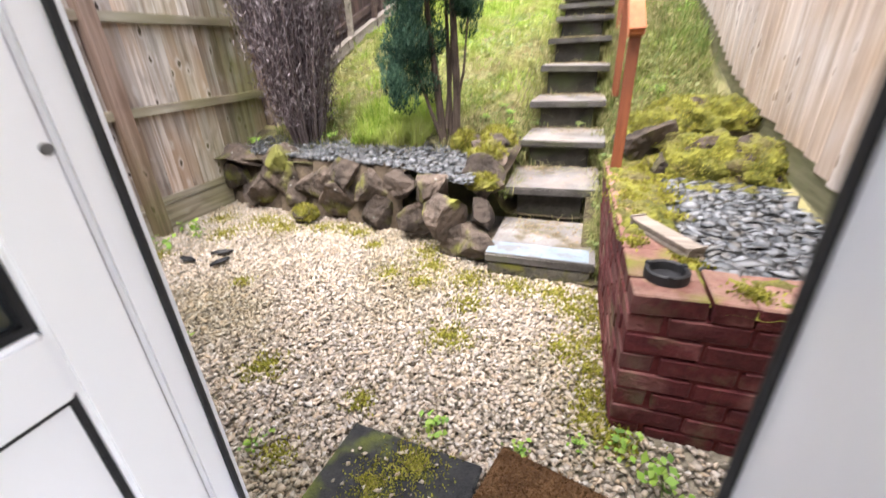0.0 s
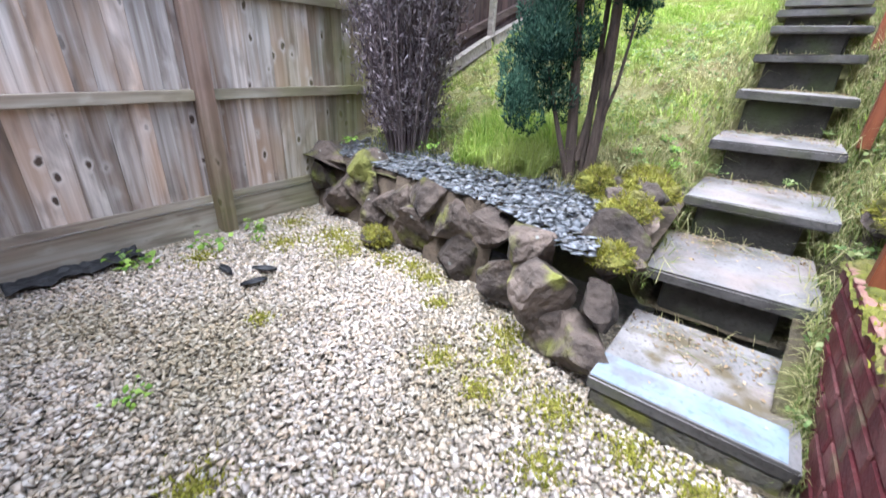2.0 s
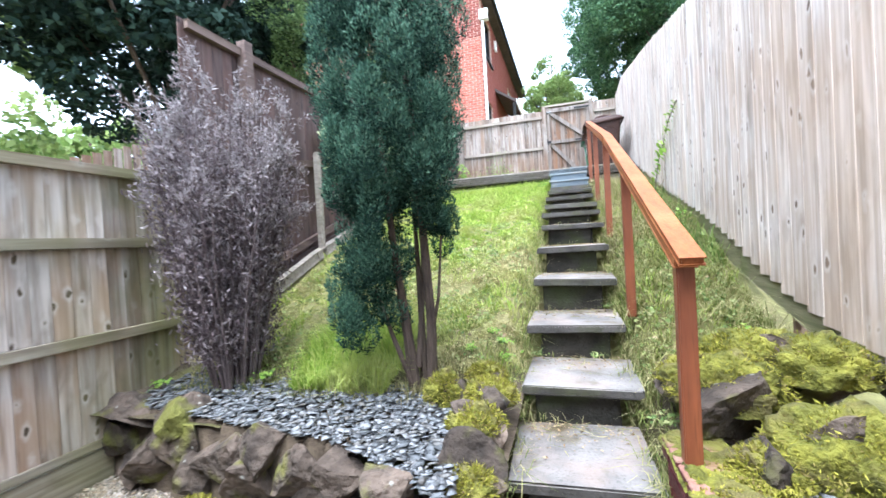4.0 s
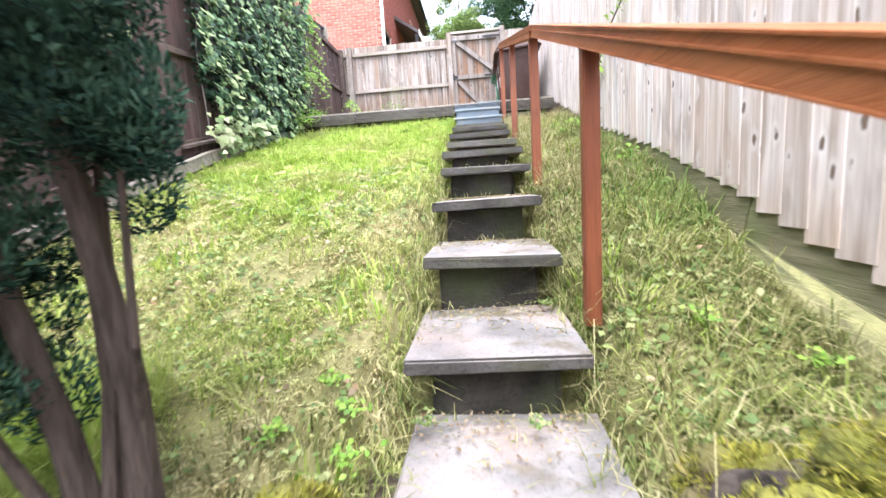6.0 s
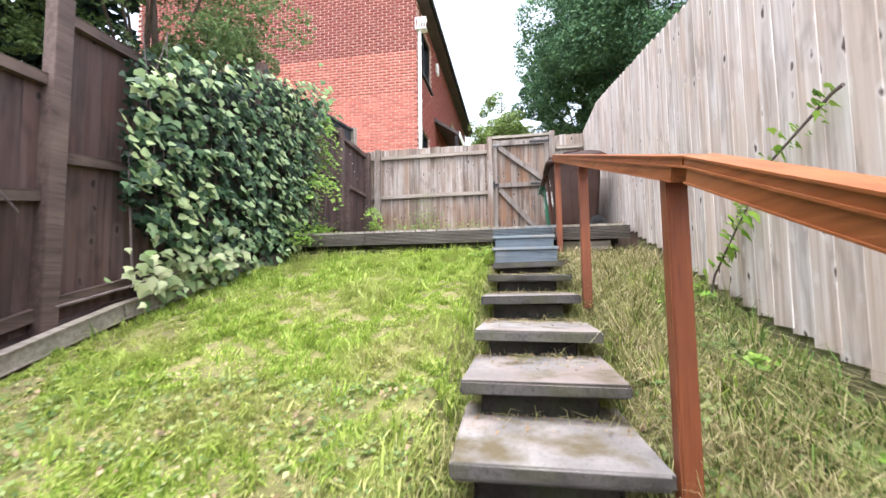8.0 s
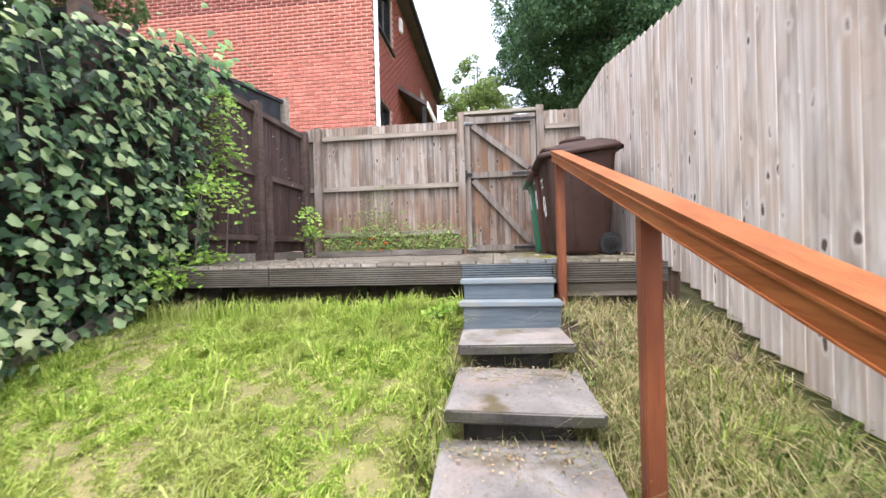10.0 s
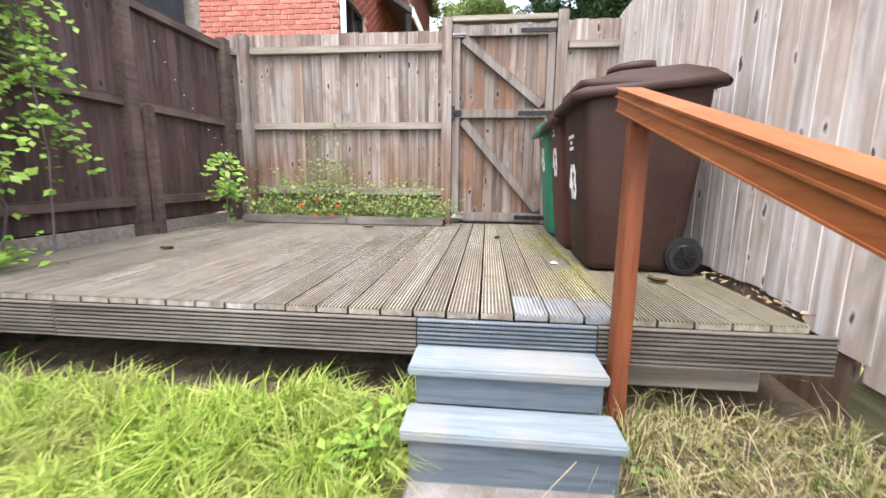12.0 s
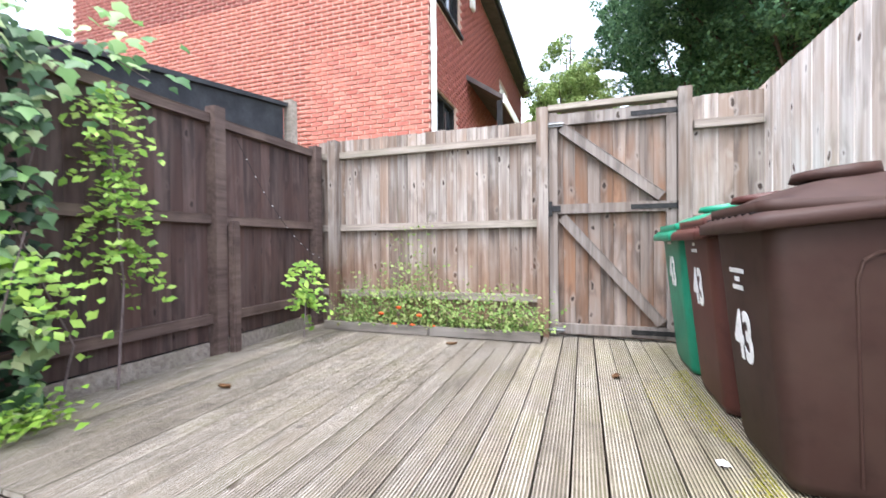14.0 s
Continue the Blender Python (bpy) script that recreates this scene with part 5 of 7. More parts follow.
branch = thing("dead_branch", "bare forked dead branch leaning beside the door", "branch", at=(-0.985, 0.53, 0.0))
bm = bmesh.new()
for a, b, r0, r1 in (((0, 0, 0.01), (0.02, 0, 0.54), 0.010, 0.009), ((0.02, 0, 0.54), (0.11, 0, 0.72), 0.009, 0.007), ((0.11, 0, 0.72), (0.13, 0.01, 0.68), 0.006, 0.003), ((0.11, 0, 0.72), (0.07, 0, 0.83), 0.008, 0.007), ((0.07, 0, 0.83), (0.03, 0.01, 0.92), 0.007, 0.007),
                     ((0.03, 0.01, 0.92), (0.035, 0.01, 1.0), 0.007, 0.006), ((0.035, 0.01, 1.0), (0.09, 0, 1.10), 0.006, 0.006), ((0.09, 0, 1.10), (0.125, 0, 1.05), 0.005, 0.002), ((0.09, 0, 1.10), (0.06, 0.01, 1.3), 0.005, 0.003)):
    tube(bm, a, b, r0 * 0.8, r1 * 0.8, 7)
part("stick", bm, M_TWIG, branch, "grey-brown bark")
for i, (x, y) in enumerate(((-2.45, 1.75), (-2.3, 1.9), (-2.2, 1.78))):
    w = thing("fallen_leaf", "curled dark dead leaf on the gravel", "leaf", "fallen leaves", at=(x, y, 0.02))
    bm = bmesh.new()
    bmesh.ops.create_grid(bm, x_segments=6, y_segments=4, size=0.5)
    for v in bm.verts:
        u = v.co.x * 2
        v.co = Vector((v.co.x * 0.14, v.co.y * 0.05 * (1 - 0.8 * u * u), 0.035 * (v.co.y * v.co.y * 2 + 0.12 * u)))
    part("blade", bm, M_BLACK, w, "", True, pose(0, 0, 0, 4, 6, 40 * i))


# ---- wheelie bins ----
def ring(bm, x0, x1, hy, z, r, n=5):
    """A rounded rectangle from x0 to x1 and -hy to hy."""
    out = []
    for cx, cy, a0 in ((x1 - r, hy - r, 0), (x0 + r, hy - r, 90), (x0 + r, -hy + r, 180), (x1 - r, -hy + r, 270)):
        for k in range(n + 1):
            a = radians(a0 + 90 * k / n)
            out.append(bm.verts.new((cx + r * math.cos(a), cy + r * math.sin(a), z)))
    return out


def loft(bm, rings, close=True):
    for A, B in zip(rings, rings[1:]):
        for k in range(len(A)):
            bm.faces.new((A[k], A[(k + 1) % len(A)], B[(k + 1) % len(B)], B[k]))
    if close:
        bm.faces.new(rings[0][::-1])
        bm.faces.new(rings[-1])


def text_mesh(body, size, bold, mat):
    cu = bpy.data.curves.new("number", "FONT")
    cu.body, cu.size, cu.offset, cu.extrude = body, size, bold, 0.0012
    cu.align_x, cu.align_y = "CENTER", "CENTER"
    ob = bpy.data.objects.new("number", cu)
    me = bpy.data.meshes.new_from_object(ob)
    bpy.data.objects.remove(ob)
    me.materials.append(mat)
    return me


def wheelie_bin(y, mat, lidmat, label, num_z, num_y, h=0.95):
    b = thing("wheelie_bin", label, "wheelie bin", "wheelie bins by the fence", at=(0.15, y, DECK_Z + 0.002))
    b.scale = (0.91, 1, 1)
    bm = bmesh.new()
    loft(bm, [ring(bm, 0.115, 0.60, 0.225, 0.012, 0.05), ring(bm, 0.10, 0.62, 0.235, 0.05, 0.06), ring(bm, 0.05, 0.665, 0.262, h * 0.55, 0.06), ring(bm, 0.012, 0.69, 0.278, h - 0.05, 0.06),
              ring(bm, 0.012, 0.69, 0.278, h - 0.045, 0.06), ring(bm, -0.005, 0.705, 0.292, h - 0.04, 0.06), ring(bm, -0.007, 0.707, 0.294, h, 0.06)])
    bmesh.ops.recalc_face_normals(bm, faces=bm.faces)
    part("body", bm, mat, b, "", True)
    # raised outline on the side walls
    for sy in (-1, 1):
        bm = bmesh.new()
        pts = [(0.30, 0.06), (0.265, h - 0.25), (0.28, h - 0.19), (0.32, h - 0.165), (0.56, h - 0.165), (0.59, h - 0.2), (0.56, 0.06)]
        for (xa, za), (xb, zb) in zip(pts, pts[1:]):
            ya, yb = [sy * (0.2355 + 0.0445 * (q - 0.05) / (h - 0.1)) for q in (za, zb)]
            tube(bm, (xa, ya, za), (xb, yb, zb), 0.006, 0.006, 6)
        part("panel_rib", bm, mat, b, "moulded panel outline")
    # lid
    bm = bmesh.new()
    z = h
    loft(bm, [ring(bm, -0.045, 0.735, 0.308, z - 0.030, 0.06), ring(bm, -0.052, 0.74, 0.314, z - 0.026, 0.06), ring(bm, -0.052, 0.74, 0.314, z + 0.004, 0.06), ring(bm, -0.045, 0.736, 0.306, z + 0.014, 0.06),
              ring(bm, 0.02, 0.72, 0.26, z + 0.042, 0.07), ring(bm, 0.03, 0.715, 0.252, z + 0.052, 0.07), ring(bm, 0.14, 0.64, 0.18, z + 0.088, 0.09), ring(bm, 0.24, 0.54, 0.09, z + 0.10, 0.05)])
    for v in bm.verts:
        v.co.z -= 0.16 * max(0.0, 0.40 - v.co.x)
    bmesh.ops.recalc_face_normals(bm, faces=bm.faces)
    lid = part("lid", bm, lidmat, b, "", True)
    bm = bmesh.new()
    A = [bm.verts.new((0.34 + 0.13 * math.cos(a), 0.11 * math.sin(a), z + 0.125 + 0.012 * math.cos(a))) for a in [2 * math.pi * k / 28 for k in range(28)]]
    B = [bm.verts.new((0.34 + 0.11 * math.cos(a), 0.09 * math.sin(a), z + 0.125 + 0.012 * math.cos(a))) for a in [2 * math.pi * k / 28 for k in range(28)]]
    C = [bm.verts.new((0.34 + 0.10 * math.cos(a), 0.08 * math.sin(a), z + 0.085)) for a in [2 * math.pi * k / 28 for k in range(28)]]
    D = [bm.verts.new((0.34 + 0.14 * math.cos(a), 0.12 * math.sin(a), z + 0.082)) for a in [2 * math.pi * k / 28 for k in range(28)]]
    loft(bm, [D, A, B, C])
    bmesh.ops.recalc_face_normals(bm, faces=bm.faces)
    part("lid_scoop", bm, lidmat, lid, "moulded hand scoop", True)
    # notched skirt under the rim
    bm = bmesh.new()
    for k in range(8):
        yy = -0.24 + k * 0.0686
        r = bmesh.ops.create_cone(bm, cap_ends=True, segments=4, radius1=0.03, radius2=0.002, depth=0.05)
        bmesh.ops.transform(bm, matrix=pose(0.004, yy, h - 0.062, 180), verts=r["verts"])
    part("grip_notches", bm, M_BLACK if mat is M_BIN_BROWN else mat, b)
    bm = bmesh.new()
    tube(bm, (0.75, -0.26, h - 0.01), (0.75, 0.26, h - 0.01), 0.014, 0.014, 10)
    for yy in (-0.24, 0.0, 0.24):
        bm_box(bm, 0.69, 0.76, yy - 0.02, yy + 0.02, h - 0.03, h + 0.01, 0.005)
    part("handle", bm, lidmat, b, "hinge bar at the back")
    for sy in (-1, 1):
        bm = bmesh.new()
        tube(bm, (0.61, sy * 0.235, 0.098), (0.61, sy * 0.285, 0.098), 0.098, 0.098, 28)
        bmesh.ops.bevel(bm, geom=[e for e in bm.edges if len(e.link_faces) == 2 and e.calc_face_angle(0) > 1], offset=0.012, segments=2, affect="EDGES")
        w = part("wheel", bm, M_BLACK, b, "black rubber wheel")
        bm = bmesh.new()
        tube(bm, (0.61, sy * 0.286, 0.098), (0.61, sy * 0.289, 0.098), 0.062, 0.058, 24)
        tube(bm, (0.61, sy * 0.286, 0.098), (0.61, sy * 0.298, 0.098), 0.018, 0.016, 16)
        for k in range(6):
            a = k * math.pi / 3
            beam(bm, (0.61, sy * 0.2905, 0.098), (0.61 + 0.06 * math.cos(a), sy * 0.2905, 0.098 + 0.06 * math.sin(a)), 0.006, 0.012, (0, 1, 0), 0)
        part("hub", bm, M_IRON, w, "spoked black hub")
    bm = bmesh.new()
    tube(bm, (0.61, -0.24, 0.098), (0.61, 0.24, 0.098), 0.012, 0.012)
    part("axle", bm, M_IRON, b)

    def on_front(yy, zz):
        xx = 0.10 - 0.088 * (zz - 0.05) / (h - 0.10) - 0.006
        return Matrix.Translation((xx, yy, zz)) @ Matrix(((0, 0, -1, 0), (-1, 0, 0, 0), (0, 1, 0, 0), (0, 0, 0, 1))) @ pose(0, 0, 0, 6.2)

    share("house_number", NUMBER, b, on_front(num_y, num_z) @ Matrix.Diagonal((0.92, 1.3, 1, 1)), "white stencilled number 43")
    for k, wd in enumerate((0.15, 0.05, 0.11)):
        bm = bmesh.new()
        bm_box(bm, -wd / 2, wd / 2, -0.009, 0.009, 0, 0.001)
        part("lettering", bm, M_WHITE, b, "small illegible white lettering", False, on_front(num_y, num_z + 0.26 - 0.032 * k))
    return b


NUMBER = text_mesh("43", 0.20, 0.006, M_WHITE)
wheelie_bin(9.74, M_BIN_BROWN, M_BIN_BROWN, "dark brown plastic wheelie bin numbered 43 on the deck", 0.45, 0.03)
wheelie_bin(10.37, M_BIN_RUST, M_BIN_RUST, "red-brown plastic wheelie bin numbered 43 on the deck", 0.58, 0.0, 0.93)
wheelie_bin(11.0, M_BIN_GREEN, M_BIN_GREEN, "green plastic wheelie bin numbered 43 beside the gate", 0.62, 0.0, 0.93)


# ---- house beyond the fence ----
HX, HY, EAVE = -2.6, 13.85, 9.1
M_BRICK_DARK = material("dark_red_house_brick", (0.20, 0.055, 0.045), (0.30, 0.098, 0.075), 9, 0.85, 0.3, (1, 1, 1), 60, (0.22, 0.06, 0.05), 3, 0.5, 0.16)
house = thing("brick_house", "two-storey orange brick house behind the garden fence", "house")
box_part("gable_wall", HX - 8.2, HX, HY + 0.012, HY + 0.3, 1.9, 11.5, M_MORTAR, house, "pale mortar between the bricks", 0)
WIN = ((14.15, 15.60, 7.42, 8.75), (14.10, 15.30, 4.75, 5.95), (19.6, 20.9, 6.5, 8.1))
bm = bmesh.new()
cuts_y = sorted({HY + 0.3, 24.0, *[w[0] for w in WIN], *[w[1] for w in WIN]})
cuts_z = sorted({1.9, EAVE, *[w[2] for w in WIN], *[w[3] for w in WIN]})
for ya, yb in zip(cuts_y, cuts_y[1:]):
    for za, zb in zip(cuts_z, cuts_z[1:]):
        if not any(w[0] <= ya and yb <= w[1] and w[2] <= za and zb <= w[3] for w in WIN):
            bm_box(bm, HX - 0.3, HX - 0.012, ya, yb, za, zb)
bmesh.ops.remove_doubles(bm, verts=bm.verts, dist=0.0005)
part("side_wall", bm, M_MORTAR, house, "pale mortar between the bricks")
for i, (ya, yb, za, zb) in enumerate(WIN):
    col = M_WHITE if i == 2 else M_BLACK
    wdw = box_part("window", HX - 0.16, HX - 0.12, ya, yb, za, zb, M_GLASS_DARK, house, "dark house window", 0)
    for a in ((ya, ya + 0.06, za, zb), (yb - 0.06, yb, za, zb), (ya + 0.06, yb - 0.06, za, za + 0.06), (ya + 0.06, yb - 0.06, zb - 0.06, zb), ((ya + yb) / 2 - 0.03, (ya + yb) / 2 + 0.03, za + 0.06, zb - 0.06)):
        box_part("window_frame", HX - 0.118, HX - 0.05, *a, M_IRON if i < 2 else M_UPVC, wdw, "", 0.004)
    box_part("sill", HX - 0.1, HX + 0.06, ya - 0.05, yb + 0.05, za - 0.06, za - 0.002, M_IRON if i < 2 else M_UPVC, wdw, "", 0.005)
bm = bmesh.new()
beam(bm, (HX + 0.14, HY - 0.12, EAVE + 0.03), (HX + 0.14, 24.2, EAVE + 0.03), 0.28, 0.14)
part("eave", bm, M_ROOF, house, "dark boxed eaves")
bm = bmesh.new()
tube(bm, (HX + 0.325, HY - 0.1, EAVE + 0.06), (HX + 0.325, 24.2, EAVE + 0.06), 0.05, 0.05, 10)
part("gutter", bm, M_IRON, house)
bm = bmesh.new()
vs = [bm.verts.new(c) for c in ((HX + 0.34, HY - 0.14, EAVE + 0.12), (HX + 0.34, 24.3, EAVE + 0.12), (HX - 4.1, 24.3, EAVE + 3.2), (HX - 4.1, HY - 0.14, EAVE + 3.2))]
bm.faces.new(vs)
r = bmesh.ops.extrude_face_region(bm, geom=bm.faces[:])
bmesh.ops.translate(bm, vec=(0, 0, 0.12), verts=[g for g in r["geom"] if isinstance(g, bmesh.types.BMVert)])
bmesh.ops.recalc_face_normals(bm, faces=bm.faces)
part("roof", bm, M_ROOF, house, "dark tiled roof slope")
bm = bmesh.new()
tube(bm, (HX + 0.06, HY + 0.06, 2.0), (HX + 0.06, HY + 0.06, 8.25), 0.045, 0.045, 12)
for z in (4.9, 6.4, 7.9):
    tube(bm, (HX + 0.06, HY + 0.06, z), (HX + 0.06, HY + 0.06, z + 0.06), 0.055, 0.055, 12)
pipe = part("downpipe", bm, M_WHITE, house, "white plastic downpipe")
bm = bmesh.new()
bm_box(bm, HX - 0.03, HX + 0.25, HY - 0.06, HY + 0.16, 8.25, 8.29, 0.01)
for k in range(5):
    bm_box(bm, HX - 0.03 + k * 0.063, HX - 0.005 + k * 0.063, HY - 0.06, HY - 0.03, 8.29, 8.52, 0.004)
bm_box(bm, HX - 0.03, HX + 0.25, HY - 0.06, HY + 0.16, 8.52, 8.56, 0.01)
part("hopper", bm, M_WHITE, pipe, "white slatted hopper head")
bm = bmesh.new()
vs = [bm.verts.new(c) for c in ((HX, 16.0, 6.75), (HX, 19.0, 6.75), (HX + 0.75, 19.0, 6.25), (HX + 0.75, 16.0, 6.25))]
bm.faces.new(vs)
r = bmesh.ops.extrude_face_region(bm, geom=bm.faces[:])
bmesh.ops.translate(bm, vec=(0, 0, 0.1), verts=[g for g in r["geom"] if isinstance(g, bmesh.types.BMVert)])
bmesh.ops.recalc_face_normals(bm, faces=bm.faces)
porch = part("porch_roof", bm, M_ROOF, house, "dark lean-to porch roof")
box_part("fascia", HX + 0.752, HX + 0.78, 15.95, 19.05, 6.17, 6.36, M_WHITE, porch, "pale weathered porch fascia", 0.004)
for y in (16.05, 18.95):
    box_part("porch_post", HX + 0.62, HX + 0.72, y - 0.05, y + 0.05, 2.3, 6.25, M_IRON, porch, "", 0.005)
box_part("alarm_box", HX, HX + 0.08, 16.3, 16.52, 8.35, 8.7, M_WHITE, house, "white alarm box", 0.02)

# ---- black shed behind the dark fence ----
shed = thing("black_shed", "low black felt-covered shed behind the dark fence", "shed")
def shed_block(name, x0, x1, y0, y1, low0, low1, high0, high1, label):
    """A block from y0 to y1 whose foot and top may slope."""
    bm = bmesh.new()
    bm_box(bm, x0, x1, 0, 1, 0, 1)
    for v in bm.verts:
        a, b = v.co.y, v.co.z
        v.co.y = y0 + a * (y1 - y0)
        v.co.z = (low0 + a * (low1 - low0)) * (1 - b) + (high0 + a * (high1 - high0)) * b
    part(name, bm, M_FELT, shed, label)


shed_block("wall", -5.6, -3.34, 8.5, 11.47, 2.1, 2.3, 4.49, 4.875, "black felt-clad wall")
shed_block("roof", -5.7, -3.30, 8.4, 11.50, 4.48, 4.88, 4.52, 4.92, "black felt roof edge")
post = thing("neighbour_post", "pale weathered square post behind the fence corner", "post", at=(-3.32, 11.56, 2.3))
box_part("shaft", -0.05, 0.05, -0.05, 0.05, 0, 2.66, M_RAIL_GREY, post)


# ---- trees and shrubs ----
def limb(bm, pts, r0, r1, n=7):
    k = len(pts) - 1
    for i in range(k):
        tube(bm, pts[i], pts[i + 1], r0 + (r1 - r0) * i / k, r0 + (r1 - r0) * (i + 1) / k, n)


def upright_tree(name, label, x, y, z, clumps, per, leaf, width, mat, shade, stems, seed, up, spread=0.45):
    """A tree of upright sprays: stems, and clumps of pointed foliage in local places."""
    ob = thing(name, label, "tree", at=(x, y, z))
    r2 = np.random.default_rng(seed)
    bm = bmesh.new()
    for pts, a, b in stems:
        limb(bm, pts, a, b)
    part("trunk", bm, M_BARK, ob, "several reddish-brown stems")
    p, o = in_clumps(r2, clumps, per)
    d = o * 0.7 + np.array((0, 0, up))
    # Needles facing down get the darker material: shade put into their colour.
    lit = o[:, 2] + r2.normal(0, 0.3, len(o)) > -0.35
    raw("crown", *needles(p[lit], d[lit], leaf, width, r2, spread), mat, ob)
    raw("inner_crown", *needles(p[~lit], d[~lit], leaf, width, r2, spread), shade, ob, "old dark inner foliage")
    return ob


rnd = random.Random(5)
clumps = []
# main crown: upright plumes round the axis, open below on one side
for k in range(380):
    zz = rnd.uniform(0.85, 3.7)
    rad = float(np.interp(zz, (0.85, 1.2, 1.5, 2.4, 3.0, 3.7), (0.24, 0.31, 0.42, 0.42, 0.31, 0.10)))
    a = rnd.uniform(0, 6.283)
    q = rad * math.sqrt(rnd.uniform(0.2, 1.0))
    cx, cy = -0.07 + q * math.cos(a), -0.15 + q * math.sin(a)
    if zz < 1.12 and cx > -0.14:
        continue
    clumps.append(((cx, cy, zz), (rnd.uniform(0.055, 0.11), rnd.uniform(0.055, 0.11), rnd.uniform(0.10, 0.22))))
for k in range(28):
    a, q = rnd.uniform(0, 6.283), 0.20 * math.sqrt(rnd.uniform(0.1, 1))
    clumps.append(((-0.24 + q * math.cos(a), -0.14 + q * math.sin(a), rnd.uniform(0.40, 0.88)), (rnd.uniform(0.06, 0.10), rnd.uniform(0.06, 0.10), rnd.uniform(0.08, 0.13))))
for k in range(8):
    clumps.append(((0.17 + rnd.uniform(-0.07, 0.05), -0.06 + rnd.uniform(-0.08, 0.08), 1.0 + rnd.uniform(-0.10, 0.2)), (0.065, 0.065, 0.10)))
upright_tree("cypress_tree", "dark blue-green cypress with bare lower stems on the slate bed", -1.10, 3.32, 0.44, clumps, 620, 0.026, 0.0038, M_CYPRESS, M_CYPRESS_SHADE,
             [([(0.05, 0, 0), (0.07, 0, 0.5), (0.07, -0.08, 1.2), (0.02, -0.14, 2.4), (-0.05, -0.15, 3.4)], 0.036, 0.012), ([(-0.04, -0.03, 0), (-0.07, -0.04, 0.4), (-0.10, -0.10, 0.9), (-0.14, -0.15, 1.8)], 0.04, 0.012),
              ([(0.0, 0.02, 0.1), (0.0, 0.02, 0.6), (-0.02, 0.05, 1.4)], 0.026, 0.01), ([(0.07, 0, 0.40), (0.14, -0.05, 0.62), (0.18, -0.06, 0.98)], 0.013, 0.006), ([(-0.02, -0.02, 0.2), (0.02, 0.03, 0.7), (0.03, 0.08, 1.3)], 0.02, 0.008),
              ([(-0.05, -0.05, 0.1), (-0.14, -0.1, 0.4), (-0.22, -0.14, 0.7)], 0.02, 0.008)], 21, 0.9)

dead = thing("dead_conifer", "dried-out purple-brown conifer beside the fence", "tree", at=(-2.42, 3.22, 0.45))
bm = bmesh.new()
r2 = np.random.default_rng(33)
tips = []
for k in range(70):
    a = r2.uniform(0, 6.283)
    q = 0.5 * math.sqrt(r2.uniform(0.02, 1))
    top = 1.1 + 1.25 * r2.uniform(0.2, 1) * (1 - 0.45 * q)
    p0 = (0.12 * math.cos(a) * q * 2, 0.12 * math.sin(a) * q * 2, 0.0)
    p1 = (0.40 * q * math.cos(a) * 1.5, 0.40 * q * math.sin(a) * 1.5, top * 0.5)
    p2 = (q * math.cos(a) * 1.12, q * math.sin(a) * 0.85, top)
    limb(bm, [p0, p1, p2], 0.012, 0.003, 5)
    tips.append((p1, p2))
part("branch", bm, M_TWIG, dead, "thin grey-brown branches")["kind"] = "stuff"
P, D = [], []
for p1, p2 in tips:
    p1, p2 = np.array(p1), np.array(p2)
    t = r2.uniform(-0.7, 0.75, (360, 1))
    c = p1 + (p2 - p1) * t + r2.normal(0, 0.05, (360, 3))
    c[:, 2] = np.maximum(c[:, 2], 0.22)
    P.append(c)
    D.append(np.tile((p2 - p1) / np.linalg.norm(p2 - p1), (360, 1)))
raw("dead_foliage", *needles(np.concatenate(P), np.concatenate(D), 0.045, 0.0055, r2, 0.8), M_DEADTREE, dead, "dry purple-brown foliage")["kind"] = "stuff"


P, D = [], []
for p1, p2 in tips:
    p1, p2 = np.array(p1), np.array(p2)
    for k in range(4):
        a = p1 + (p2 - p1) * r2.uniform(0.45, 1.0)
        b = a + np.array((r2.normal(0, 0.09), r2.normal(0, 0.09), r2.uniform(0.10, 0.22)))
        t = r2.uniform(0, 1, (70, 1))
        P.append(a + (b - a) * t + r2.normal(0, 0.014, (70, 3)))
        D.append(np.tile((b - a) / np.linalg.norm(b - a), (70, 1)))
raw("bleached_foliage", *needles(np.concatenate(P), np.concatenate(D), 0.034, 0.0045, r2, 0.7), M_BLEACHED, dead, "bleached grey upper sprays")["kind"] = "stuff"


